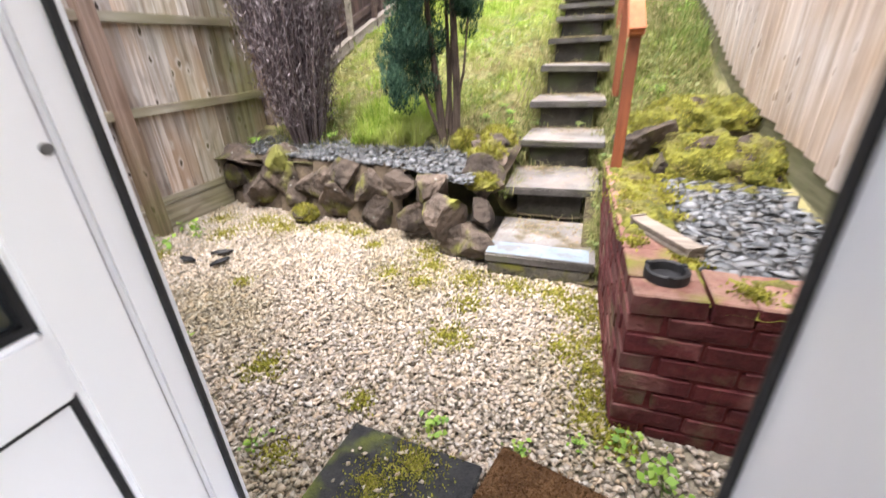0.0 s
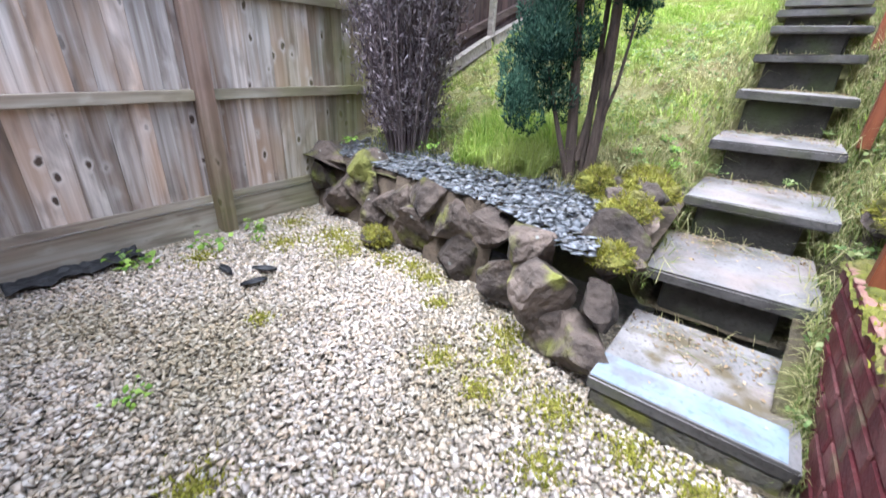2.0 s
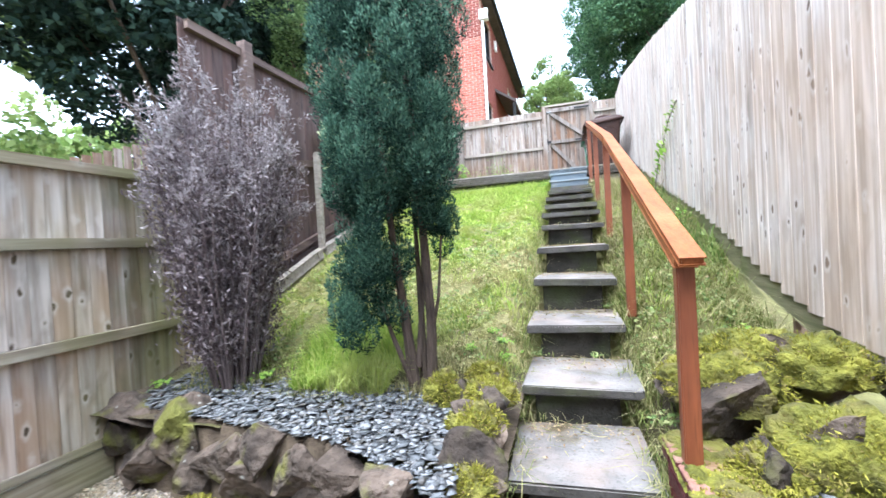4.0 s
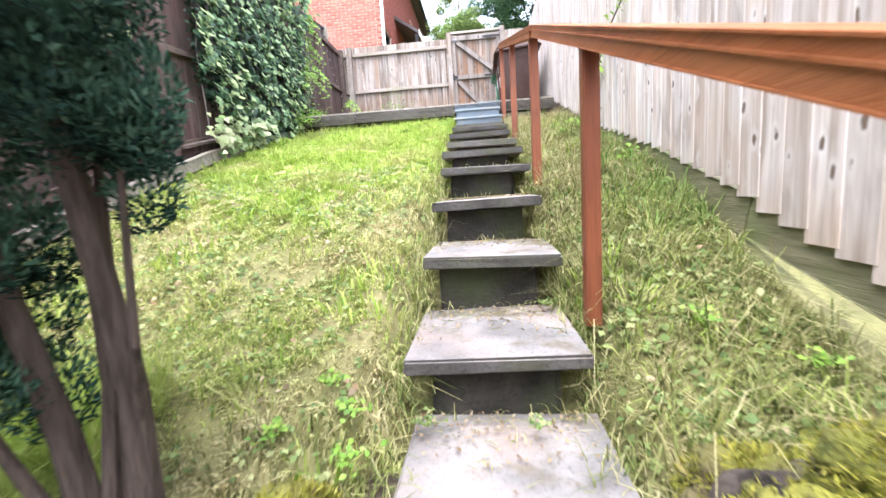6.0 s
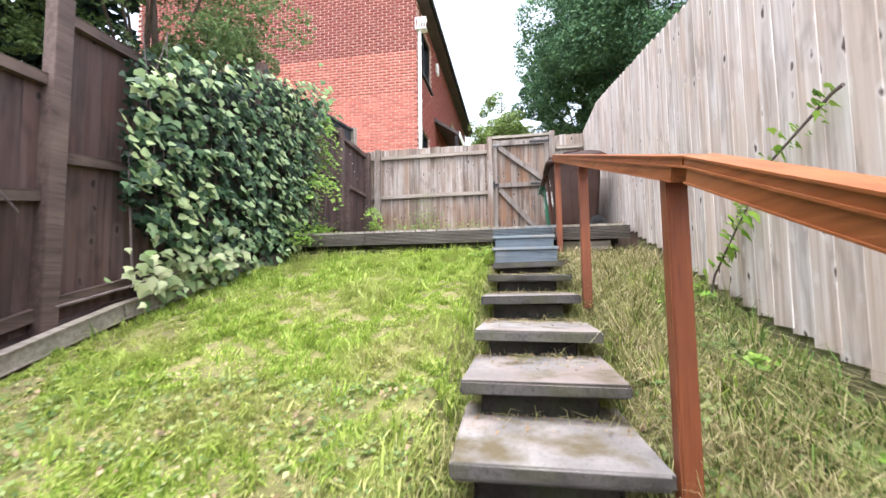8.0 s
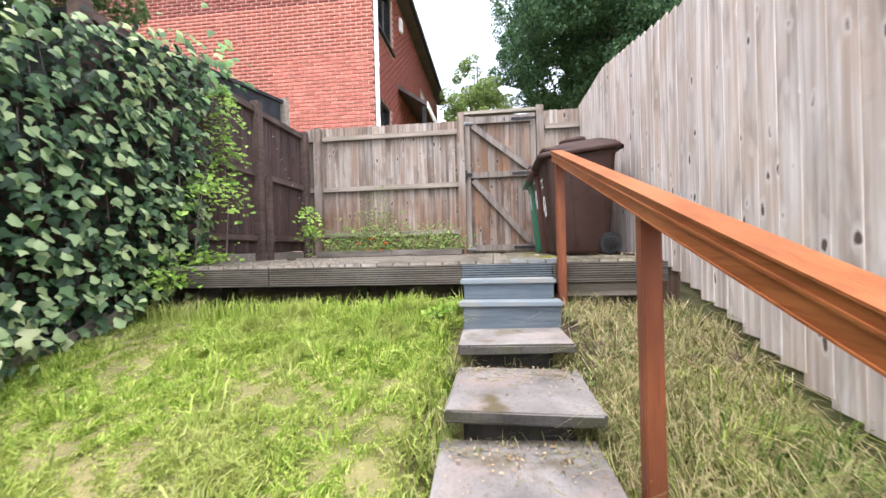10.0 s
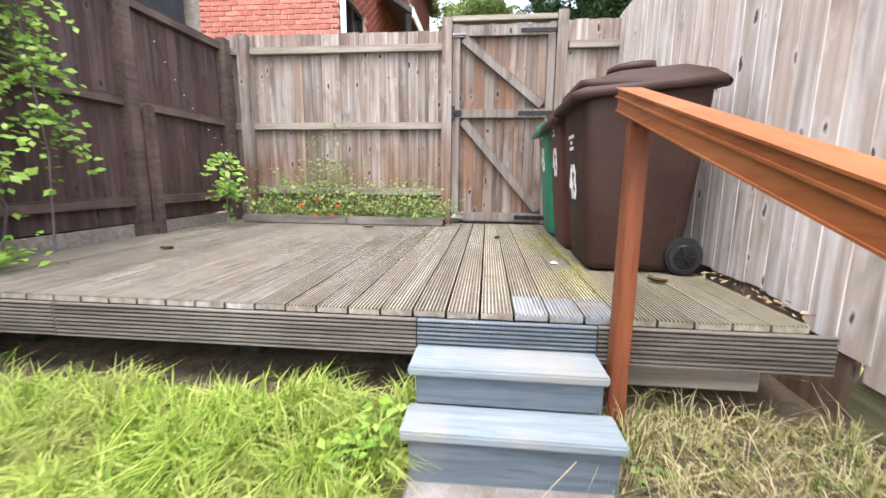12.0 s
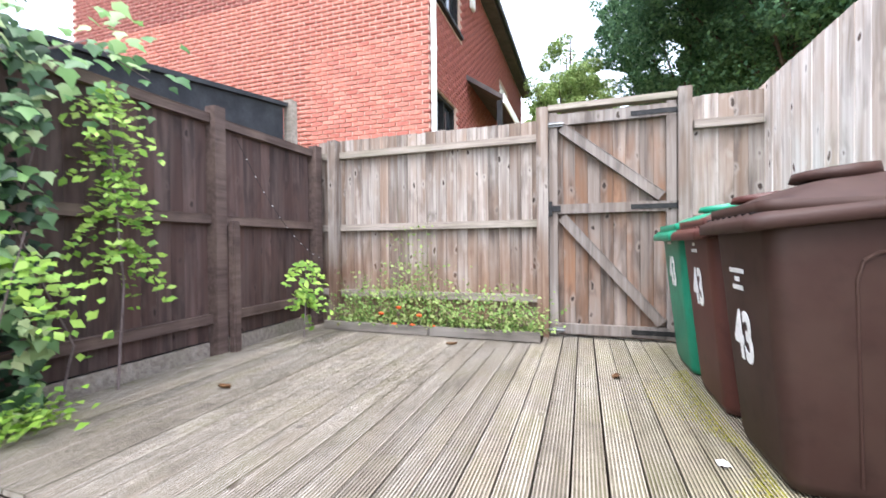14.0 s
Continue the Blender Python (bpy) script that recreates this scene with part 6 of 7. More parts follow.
def broad_tree(name, label, x, y, z, height, crown_r, crown_z, n_clumps, per, leaf, mat, seed, squash=1.0, droop=0.0, trunk=0.2):
    ob = thing(name, label, "tree", at=(x, y, z))
    r2 = np.random.default_rng(seed)
    bm = bmesh.new()
    limb(bm, [(0, 0, -0.3), (0.1, 0, height * 0.3), (0.0, 0.15, height * 0.6), (0, 0, height * 0.9)], trunk, trunk * 0.2, 8)
    cl = []
    for k in range(n_clumps):
        d = r2.normal(0, 1, 3)
        d /= np.linalg.norm(d)
        q = crown_r * r2.uniform(0.25, 1.0) ** 0.5
        c = np.array((d[0] * q, d[1] * q, crown_z + d[2] * q * squash - droop * abs(d[0])))
        s = crown_r * r2.uniform(0.13, 0.26)
        cl.append((c, (s, s, s * 0.7)))
        if k % 9 == 0:
            b2 = bmesh.new()
            limb(b2, [(0, 0, max(height * 0.2, c[2] * 0.5)), tuple(c * 0.6 + np.array((0, 0, c[2] * 0.2))), tuple(c)], trunk * 0.22, 0.015, 5)
            part("limb", b2, M_BARK, ob)
    part("trunk", bm, M_BARK, ob, "brown trunk and limbs")
    p, o = in_clumps(r2, cl, per)
    raw("crown", *leaves(p, o * 0.5 + np.array((0, 0, 0.5)), leaf, r2, 0.7), mat, ob)
    return ob


broad_tree("large_tree", "large dark green broadleaf tree behind the gate", 4.6, 20.5, 2.4, 11, 4.4, 8.6, 190, 900, 0.12, M_TREE_DARK, 51, 0.9)
broad_tree("large_tree", "dark green broadleaf tree beyond the pale fence", 2.9, 23.5, 2.4, 10, 2.9, 8.2, 90, 700, 0.12, M_TREE_DARK, 52, 1.1)
broad_tree("birch_tree", "pale green drooping birch in the distance", -0.8, 29, 2.4, 10, 2.7, 6.0, 60, 360, 0.2, M_TREE_PALE, 53, 1.2, 0.4, 0.12)
broad_tree("birch_tree", "pale green drooping birch in the distance", 2.6, 30, 2.4, 10, 3.0, 5.4, 60, 360, 0.2, M_TREE_PALE, 54, 0.9, 0.4, 0.12)
broad_tree("birch_tree", "tall pale birch with hanging twigs between house and tree", -0.75, 22.2, 2.4, 8.5, 1.5, 4.7, 110, 240, 0.09, M_TREE_PALE, 60, 2.2, 0.5, 0.08)
broad_tree("dark_conifer", "near-black spreading conifer behind the side fence", -7.2, 6.9, 1.0, 9, 2.9, 5.4, 120, 420, 0.16, M_CONIFER, 55, 0.95, 0.1, 0.2)
broad_tree("garden_tree", "airy green tree hanging over the ivy-clad fence", -4.35, 8.0, 1.9, 4.8, 1.6, 3.35, 70, 420, 0.05, M_TREE_MID, 56, 0.6, 0.25, 0.08)
broad_tree("young_tree", "thin pale green tree in the next garden", -8.6, 3.2, 0.3, 6, 1.6, 3.6, 16, 110, 0.16, M_TREE_PALE, 57, 1.2, 0.2, 0.07)
broad_tree("young_tree", "thin pale green tree in the next garden", -10.5, 5.4, 0.3, 7, 2.0, 4.2, 18, 110, 0.18, M_TREE_PALE, 58, 1.2, 0.2, 0.07)
broad_tree("hedge_tree", "pale green tree far behind the next garden", -19, 13, 0.5, 8, 4.0, 4.0, 50, 240, 0.35, M_TREE_PALE, 59, 0.8, 0.1, 0.15)

pickets = thing("picket_fence", "grey paling fence in the neighbouring garden", "fence")
pk = board_mesh("paling", M_FENCE_GREY, 0.09, 4)
for k in range(26):
    share("paling", pk, pickets, pose(-5.4, 3.2 + 0.115 * k, lawn_z(3.2 + 0.115 * k) - 0.34) @ Matrix.Diagonal((1, 1, 2.0, 1)))
bm = bmesh.new()
beam(bm, (-5.42, 3.2, lawn_z(3.2) + 0.9), (-5.42, 6.2, lawn_z(6.2) + 0.9), 0.03, 0.07)
part("rail", bm, M_FENCE_GREY, pickets)

# ---- ivy and climbers ----
def lobed_leaf(name, mat, size):
    bm = bmesh.new()
    out = ((0, -0.5), (0.28, -0.42), (0.5, -0.1), (0.33, 0.08), (0.3, 0.3), (0, 0.6), (-0.3, 0.3), (-0.33, 0.08), (-0.5, -0.1), (-0.28, -0.42))
    c = bm.verts.new((0, 0, 0.05 * size))
    vs = [bm.verts.new((x * size, y * size, -0.10 * size * abs(x) - 0.08 * size * max(0, y))) for x, y in out]
    for a, b in zip(vs, vs[1:] + vs[:1]):
        bm.faces.new((c, a, b))
    return mesh_of(name, bm, mat)


def lobed_many(centres, normals, size, rng, spread=0.3, droop=1.0):
    """Five-lobed leaves hanging tip down, one per centre."""
    out = np.array(((0, 0), (0, 0.42), (-0.30, 0.48), (-0.55, 0.12), (-0.30, -0.08), (0, -0.72), (0.30, -0.08), (0.55, 0.12), (0.30, 0.48)))
    n = len(centres)
    d = normals + rng.normal(0, spread, (n, 3))
    d /= np.linalg.norm(d, axis=1, keepdims=True)
    up = np.array((0, 0, droop)) + rng.normal(0, 0.35, (n, 3))
    t = np.cross(up, d)
    t /= np.linalg.norm(t, axis=1, keepdims=True)
    b = np.cross(d, t)
    s = size * rng.uniform(0.6, 1.35, n)
    v = centres[:, None, :] + (out[None, :, 0, None] * t[:, None, :] + out[None, :, 1, None] * b[:, None, :]) * s[:, None, None]
    v -= d[:, None, :] * (np.abs(out[None, :, 0, None]) * 0.22 + np.maximum(0, -out[None, :, 1, None]) * 0.2) * s[:, None, None]
    tri = np.array([(0, a, a + 1 if a < 8 else 1) for a in range(1, 9)])
    return v.reshape(-1, 3), (np.arange(n)[:, None, None] * 9 + tri[None]).reshape(-1, 3)


ivy = thing("ivy", "dense variegated ivy hanging over the dark fence", "ivy", at=(-3.0, 7.6, 2.0))
r2 = np.random.default_rng(71)
M_IVYSHADE = islands("shade_dark_inner_ivy", [(0.004, 0.012, 0.005), (0.010, 0.028, 0.012), (0.022, 0.05, 0.022)], 0.6, 0.3, 0.1)


def ivy_face(n, edge):
    y = r2.uniform(-1.15 + edge, 1.6, n)
    lo = np.interp(y, (-1.15, -0.9, -0.4, 0.2, 1.0, 1.75), (0.75, 0.42, 0.10, 0.12, 0.26, 0.75)) + r2.normal(0, 0.05, n)
    hi = np.interp(y, (-1.15, -0.9, -0.3, 0.4, 1.2, 1.75), (1.40, 1.72, 1.98, 2.2, 2.45, 2.45)) + r2.normal(0, 0.05, n)
    return y, lo + (hi - lo) * r2.uniform(0, 1, n), hi


# Back layer of near-black leaves: the shade between outer leaves, as colour.
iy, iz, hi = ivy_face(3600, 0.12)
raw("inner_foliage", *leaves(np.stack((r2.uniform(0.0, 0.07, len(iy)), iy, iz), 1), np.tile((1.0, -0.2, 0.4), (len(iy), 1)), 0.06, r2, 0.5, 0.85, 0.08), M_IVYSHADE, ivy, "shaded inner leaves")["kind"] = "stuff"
iy, iz, hi = ivy_face(4700, 0.0)
# leaves gather on hanging shoots, with dark gaps between
gap = np.sin(iy * 23 + 2 * np.sin(iz * 5)) + 0.8 * np.sin(iz * 19 + 1.5 * np.sin(iy * 9)) + r2.normal(0, 0.6, len(iy))
keep = gap > -0.1 + 0.9 * np.clip((-0.75 - iy) / 0.4, 0, 1)
iy, iz, hi = iy[keep], iz[keep], hi[keep]
ix = 0.10 + 0.035 * np.clip(gap[keep], -1, 2) + r2.uniform(0, 0.05, len(iy)) + 0.14 * np.exp(-((iz - hi) / 0.35) ** 2) * r2.uniform(0, 1, len(iy))
raw("foliage", *lobed_many(np.stack((ix, iy, iz), 1), np.tile((0.85, -0.25, 0.5), (len(iy), 1)), 0.060, r2, 0.30), M_IVY, ivy)["kind"] = "stuff"
LEAVES = [lobed_leaf("leaf", M_IVY, s) for s in (0.062, 0.072, 0.085)]
for k in range(200):
    y = r2.uniform(-1.15, 1.3)
    a, b = np.interp(y, (-1.15, -0.9, -0.4, 0.2, 1.3), (0.9, 0.5, 0.10, 0.12, 0.35)), np.interp(y, (-1.15, -0.9, -0.3, 0.4, 1.3), (1.4, 1.7, 1.95, 2.15, 2.4))
    share("leaf", LEAVES[k % 3], ivy, pose(r2.uniform(0.17, 0.24), y, a + (b - a) * r2.uniform(0, 1), r2.uniform(35, 75), r2.uniform(-15, 15), 90 + r2.uniform(-30, 30)))
bm = bmesh.new()
for k in range(14):
    y = -0.9 + k * 0.19
    limb(bm, [(0.02, y, 0.05), (0.04, y + r2.uniform(-0.2, 0.2), 0.9), (0.05, y + r2.uniform(-0.3, 0.3), 2.0)], 0.009, 0.003, 5)
part("stem", bm, M_TWIG, ivy, "brown clinging stems")["kind"] = "stuff"


def climber(name, label, x, y, z, pts, n, leaf, mat, seed, spread=0.12, pinnate=False):
    ob = thing(name, label, "climbing plant", at=(x, y, z))
    q = np.random.default_rng(seed)
    bm = bmesh.new()
    limb(bm, pts, 0.008, 0.003, 6)
    part("stem", bm, M_TWIG, ob, "thin woody stem")
    P = np.array(pts, dtype=float)
    seg = q.integers(1 if len(P) > 2 else 0, len(P) - 1, n)
    c = P[seg] + (P[seg + 1] - P[seg]) * q.uniform(0, 1, (n, 1))
    if pinnate:
        # leaflets in pairs along short side shoots
        k = n // 10
        c = np.repeat(c[:k], 10, 0)
        az = np.repeat(q.uniform(0, 6.283, k), 10)
        s = np.tile(np.linspace(0.2, 1, 5).repeat(2), k) * np.repeat(q.uniform(0.6, 1.3, k), 10) * spread * 1.6
        side = np.tile((-1, 1), k * 5) * 0.022
        c = c + np.stack((np.cos(az) * s - np.sin(az) * side, np.sin(az) * s + np.cos(az) * side, 0.05 - 0.5 * s * s / spread), 1)
    else:
        c = c + q.normal(0, spread, (n, 3)) * np.array((0.45, 1, 1))
    if pinnate:
        raw("leaves", *leaves(c, np.tile((0.5, -0.4, 0.8), (len(c), 1)), leaf, q, 0.3, 0.6, 0.06), mat, ob)
    else:
        raw("leaves", *lobed_many(c, np.tile((0.7, -0.4, 0.6), (len(c), 1)), leaf * 0.8, q, 0.3), mat, ob)
    return ob


M_LOBED = islands("broad_lobed_leaves", [(0.05, 0.13, 0.04), (0.11, 0.24, 0.07), (0.22, 0.38, 0.12), (0.34, 0.46, 0.20)], 0.45, 0.4, 0.35)
climber("climber", "bright green pinnate-leaved climber against the dark fence", -2.93, 9.55, 2.60, [(0, 0, 0), (0.02, 0.03, 0.6), (0.0, 0.0, 1.2), (0.02, -0.03, 1.75)], 620, 0.055, M_CREEPER, 81, 0.13, True)
climber("climber", "broad-leaved creeper trailing over the fence top", -2.95, 8.95, 2.55, [(0, 0, 0), (0.05, -0.02, 0.9), (0.1, 0.05, 1.7), (0.06, 0.45, 1.98), (0.04, 0.8, 1.9)], 95, 0.095, M_LOBED, 82, 0.14)
climber("climber", "bright broad-leaved creeper beside the ivy", -2.85, 9.0, 2.55, [(0, 0, 0), (0.1, -0.05, 0.5), (0.12, 0.05, 0.95)], 170, 0.06, M_CREEPER, 83, 0.2, True)

M_IVYPALE = islands("pale_variegated_leaves", [(0.12, 0.22, 0.07), (0.36, 0.42, 0.20), (0.52, 0.54, 0.30), (0.20, 0.30, 0.10)], 0.5, 0.4, 0.3)
climber("climber", "variegated trailing shoots hanging on the dark fence", -2.97, 5.45, 1.7, [(0.03, 0.52, 0.72), (0.05, 0.3, 0.95), (0.05, 0.0, 1.1), (0.03, -0.15, 1.1), (0.05, -0.1, 0.85), (0.06, -0.08, 0.6)], 120, 0.085, M_IVYPALE, 84, 0.06)
climber("climber", "pale variegated ivy creeping over the edging timber", -2.9, 6.6, 1.9, [(0, -0.45, 0.0), (0.05, 0.0, 0.12), (0.05, 0.5, 0.25), (0.05, 1.1, 0.35)], 210, 0.095, M_IVYPALE, 85, 0.11)
climber("climber", "thin yellow-leaved shoot growing up the pale fence", 0.86, 7.0, 1.78, [(0, 0, 0), (0.0, -0.12, 0.25), (0.0, -0.4, 0.50), (0.02, -0.5, 0.62)], 34, 0.075, M_CREEPER, 86, 0.045)
climber("climber", "ivy shoot hanging on the pale fence", 0.91, 6.2, 2.5, [(0.0, -0.30, 0.23), (0.0, -0.24, 0.22), (-0.02, 0.02, 0.10), (0.0, 0.3, 0.02), (0, 0.5, -0.15)], 85, 0.045, M_CREEPER, 87, 0.04)
climber("sapling", "young bright green ash-leaved shoot in the deck corner", -2.72, 10.95, 2.62, [(0, 0, 0), (0.0, 0.02, 0.12), (0.02, 0.01, 0.35), (0.03, 0, 0.62)], 200, 0.06, M_CREEPER, 88, 0.11, True)
weed(-2.72, 9.05, 2.62, 0.30, 150, 380, M_CREEPER, "weed", "bright green leafy weed at the deck edge", "weed", 0.17)
weed(-2.75, 8.62, 2.45, 0.34, 170, 381, M_CREEPER, "weed", "bright green leafy weed below the deck", "weed", 0.16)
for i, (x, y, s) in enumerate(((0.55, 6.6, 0.14), (0.76, 6.9, 0.18), (0.66, 6.1, 0.12), (0.82, 5.6, 0.14), (-0.62, 8.5, 0.15), (-0.7, 8.4, 0.11), (-2.15, 3.2, 0.09), (-2.9, 3.05, 0.10), (-0.64, 3.62, 0.075), (-0.74, 3.72, 0.07), (-0.62, 3.48, 0.07), (-0.85, 3.55, 0.065), (0.50, 3.95, 0.08), (0.72, 3.75, 0.075))):
    weed(x, y, lawn_z(y) + 0.03, s, 40, 390 + i, M_CREEPER)

# ---- planter by the far fence ----
planter = thing("planter_edge", "low weathered timber edge of the flower bed", "planter")
for x0, x1 in ((-2.80, -1.70), (-1.696, -0.72)):
    box_part("edge_board", x0, x1, 11.36, 11.405, 2.604, 2.685, M_FASCIA, planter, "", 0.006)
box_part("soil", -2.80, -0.72, 11.406, 11.70, 2.59, 2.675, M_SOIL, planter, "dark soil", 0)
r2 = np.random.default_rng(91)
for i, (x, h, n, mt) in enumerate(((-2.55, 0.42, 160, M_FLOWERPLANT), (-2.35, 0.36, 150, M_FLOWERPLANT), (-2.1, 0.5, 190, M_FLOWERPLANT), (-1.92, 0.8, 190, M_FLOWERPLANT), (-1.72, 0.48, 190, M_FLOWERPLANT), (-1.5, 0.34, 160, M_FLOWERPLANT), (-1.28, 0.3, 150, M_FLOWERPLANT), (-1.05, 0.34, 160, M_FLOWERPLANT), (-0.85, 0.3, 140, M_FLOWERPLANT))):
    ob = thing("bedding_plant", "straggly green and yellow bedding plant in the flower bed", "plant", "bedding plants", at=(x, 11.53, 2.67))
    n *= 2
    c = np.stack((r2.normal(0, 0.12, n), r2.normal(-0.06, 0.08, n), np.minimum(np.abs(r2.normal(0.0, 0.5, n)), 1.15) * h), 1)
    raw("leaves", *leaves(c, np.tile((0, -0.5, 0.8), (n, 1)), 0.038, r2, 0.6, 0.6), mt, ob)
    bm = bmesh.new()
    for k in range(26):
        tube(bm, (r2.normal(0, 0.03), r2.normal(0, 0.03), -0.01), c[k] * np.array((1.1, 1.1, 1.25)), 0.0022, 0.001, 4)
    part("stem", bm, M_STEM, ob, "thin stems")["kind"] = "stuff"
    if i in (2, 3, 4):
        for q in range(2):
            bm = bmesh.new()
            for a in range(6):
                bmesh.ops.create_cone(bm, cap_ends=True, segments=5, radius1=0.014, radius2=0.004, depth=0.02, matrix=pose(0.012 * math.cos(a), 0.012 * math.sin(a), 0, 60, 0, a * 57))
            part("flower", bm, M_PETAL, ob, "orange-red flower", False, pose(0.05 - 0.12 * q, -0.14 - 0.03 * q, 0.02 + 0.2 * q * h))

# ---- grass ----
rng = np.random.default_rng(101)


GRID_X, GRID_Y = np.linspace(-3.0, 1.0, 140), np.linspace(2.6, 8.8, 210)
GRID_Z = np.array([[slope_height(gx_, gy_) for gx_ in GRID_X] for gy_ in GRID_Y])


def bumpy(x, y):
    """The height of the uneven lawn under many points."""
    return GRID_Z[np.clip(((y - 2.6) / 6.2 * 209).round().astype(int), 0, 209), np.clip(((x + 3.0) / 4.0 * 139).round().astype(int), 0, 139)]


def sow(n, x0, x1, y0, y1, length, width, mat, name, label, seed, mask=None, lean=0.7, lift=0.0, way=None):
    q = np.random.default_rng(seed)
    x, y = q.uniform(x0, x1, n), q.uniform(y0, y1, n)
    k = ~((np.abs(x + 0.215) < 0.30) & (y < 8.7) & (y > 2.0))
    if mask is not None:
        k &= mask(x, y)
    x, y = x[k], y[k]
    z = bumpy(x, y) - 0.012 + lift
    L = length(x, y) if callable(length) else np.full(len(x), length)
    # clumps: longer and shorter grass, flopped together one way or the other
    cl = np.sin(x * 17 + 2.1 * np.sin(y * 9)) * np.sin(y * 15 + 1.7 * np.sin(x * 11)) + 0.6 * np.sin(x * 41 + y * 13) * np.sin(y * 37 - x * 9)
    L = L * q.uniform(0.5, 1.4, len(x)) * (1.0 + 0.6 * np.clip(cl, -1, 1))
    az = 3.0 * np.sin(x * 11.3 + 1.1 + 2 * np.sin(y * 7)) + 3.0 * np.sin(y * 9.1 + x * 4.0) + q.normal(0, 0.7, len(x))
    way = np.stack((np.cos(az), np.sin(az) - 0.3, np.zeros(len(x))), 1)
    v, f = blades(x, y, z, L, width * q.uniform(0.6, 1.4, len(x)), q, lean, way)
    return stuff(raw(name, v, f, mat), label, "grass")


def tall(x, y):
    p = 0.036 + 0.014 * np.sin(x * 5.1 + y * 3.3) * np.sin(y * 4.7 - x * 2.1)
    p = p + 0.065 * np.clip((y - 7.7) / 0.6, 0, 1) * np.clip((x + 2.2) / 0.6, 0, 1)
    return p + 0.05 * np.clip(1 - np.abs(np.abs(x + 0.215) - 0.36) / 0.1, 0, 1)


sow(210000, -2.92, -0.50, 4.9, 8.66, tall, 0.0038, M_GRASS, "lawn_grass", "yellow-green lawn grass on the slope", 111, lambda x, y: y + 0.5 * np.sin(x * 3.1) + 0.25 * np.sin(x * 9 + y * 5) > 5.35, 1.25)
sow(95000, -2.92, -0.50, 3.4, 5.9, lambda x, y: tall(x, y) * 0.9, 0.0036, M_GRASS_LOW, "lawn_grass", "thin straw-coloured grass on the lower slope", 118, lambda x, y: y + 0.5 * np.sin(x * 3.1) + 0.25 * np.sin(x * 9 + y * 5) < 5.55, 1.5)
sow(11000, -2.92, -0.50, 3.4, 8.0, 0.10, 0.004, M_GRASS, "grass_tufts", "longer pale grass blades through the lawn", 112, lambda x, y: np.sin(x * 9 + 1.3 * y) * np.sin(y * 7) > 0.2, 1.3)
sow(32000, 0.06, 0.93, 3.38, 8.75, 0.07, 0.0032, M_DRYGRASS, "bank_grass", "dry straw and grass on the bank beside the handrail", 113, lambda x, y: np.random.default_rng(5).uniform(0, 1, len(x)) > np.clip((y - 7.5) / 0.8, 0, 0.5), 2.0)
sow(8000, 0.06, 0.93, 3.6, 8.75, 0.085, 0.0034, M_GRASS, "bank_grass", "green grass tufts through the straw of the bank", 119, lambda x, y: (np.sin(x * 7 + 2 * y) * np.sin(y * 4.3) > -0.1) & (y < 7.8), 1.4)
sow(6000, 0.06, 0.93, 3.45, 8.75, 0.15, 0.0022, M_DRYGRASS, "bank_grass", "long dry stalks on the bank beside the handrail", 114, lambda x, y: np.random.default_rng(6).uniform(0, 1, len(x)) > np.clip((y - 7.5) / 0.8, 0, 0.3), 1.9)
sow(5200, 0.45, 0.93, 4.6, 7.4, 0.13, 0.0036, M_HERBGRASS, "bank_grass", "long green grass along the foot of the pale fence", 120, lambda x, y: np.random.default_rng(8).uniform(0, 1, len(x)) < (x - 0.40) * 1.7, 1.3)
sow(9000, 0.08, 0.93, 5.2, 8.72, 0.12, 0.0018, M_STRAW, "bank_straw", "pale cut straw lying over the bank", 121, None, 2.15)
sow(1500, 0.06, 0.93, 2.75, 3.45, 0.10, 0.003, M_DRYGRASS, "bank_grass", "dry grass at the foot of the bank", 117, None, 1.5)
sow(7000, -1.95, -1.3, 3.15, 3.75, 0.17, 0.0032, M_GRASS, "long_grass", "long green grass between the trees", 115, None, 1.2, 0.02)
sow(5000, -2.85, -0.6, 3.05, 3.6, 0.06, 0.003, M_DRYGRASS, "bed_grass", "thin grass at the back of the slate bed", 116, None, 1.0, 0.01)

# tufts that hang over the slab edges
q = np.random.default_rng(121)
for i, (y, z) in enumerate(STEPS[1:], 1):
    for sx in (-0.53, 0.10):
        n = 120
        x = sx + q.normal(0, 0.035, n)
        yy = y + q.uniform(-0.12, 0.35, n)
        zz = np.interp(yy, LAWN_Y, LAWN_Z) - 0.12
        v, f = blades(x, yy, zz, q.uniform(0.05, 0.15, n), q.uniform(0.0015, 0.003, n), q, 1.9)
        stuff(raw("edge_grass", v, f, M_DRYGRASS), "dry grass hanging over the slab edges", "grass")
    n = 16
    x = q.uniform(-0.50, 0.07, n)
    v, f = blades(x, np.full(n, y - 0.015) + q.uniform(0, 0.06, n), np.full(n, STEPS[i - 1][1] + 0.0), q.uniform(0.03, 0.09, n), q.uniform(0.001, 0.002, n), q, 2.0)
    stuff(raw("edge_grass", v, f, M_DRYGRASS), "dry grass at the foot of a step", "grass")
n = 1500
v, f = blades(q.uniform(-2.9, -0.56, n), q.uniform(8.42, 8.62, n), np.full(n, 2.2), q.uniform(0.1, 0.26, n), q.uniform(0.002, 0.004, n), q, 1.0)
stuff(raw("deck_edge_grass", v, f, M_GRASS), "long grass growing up against the deck edge", "grass")

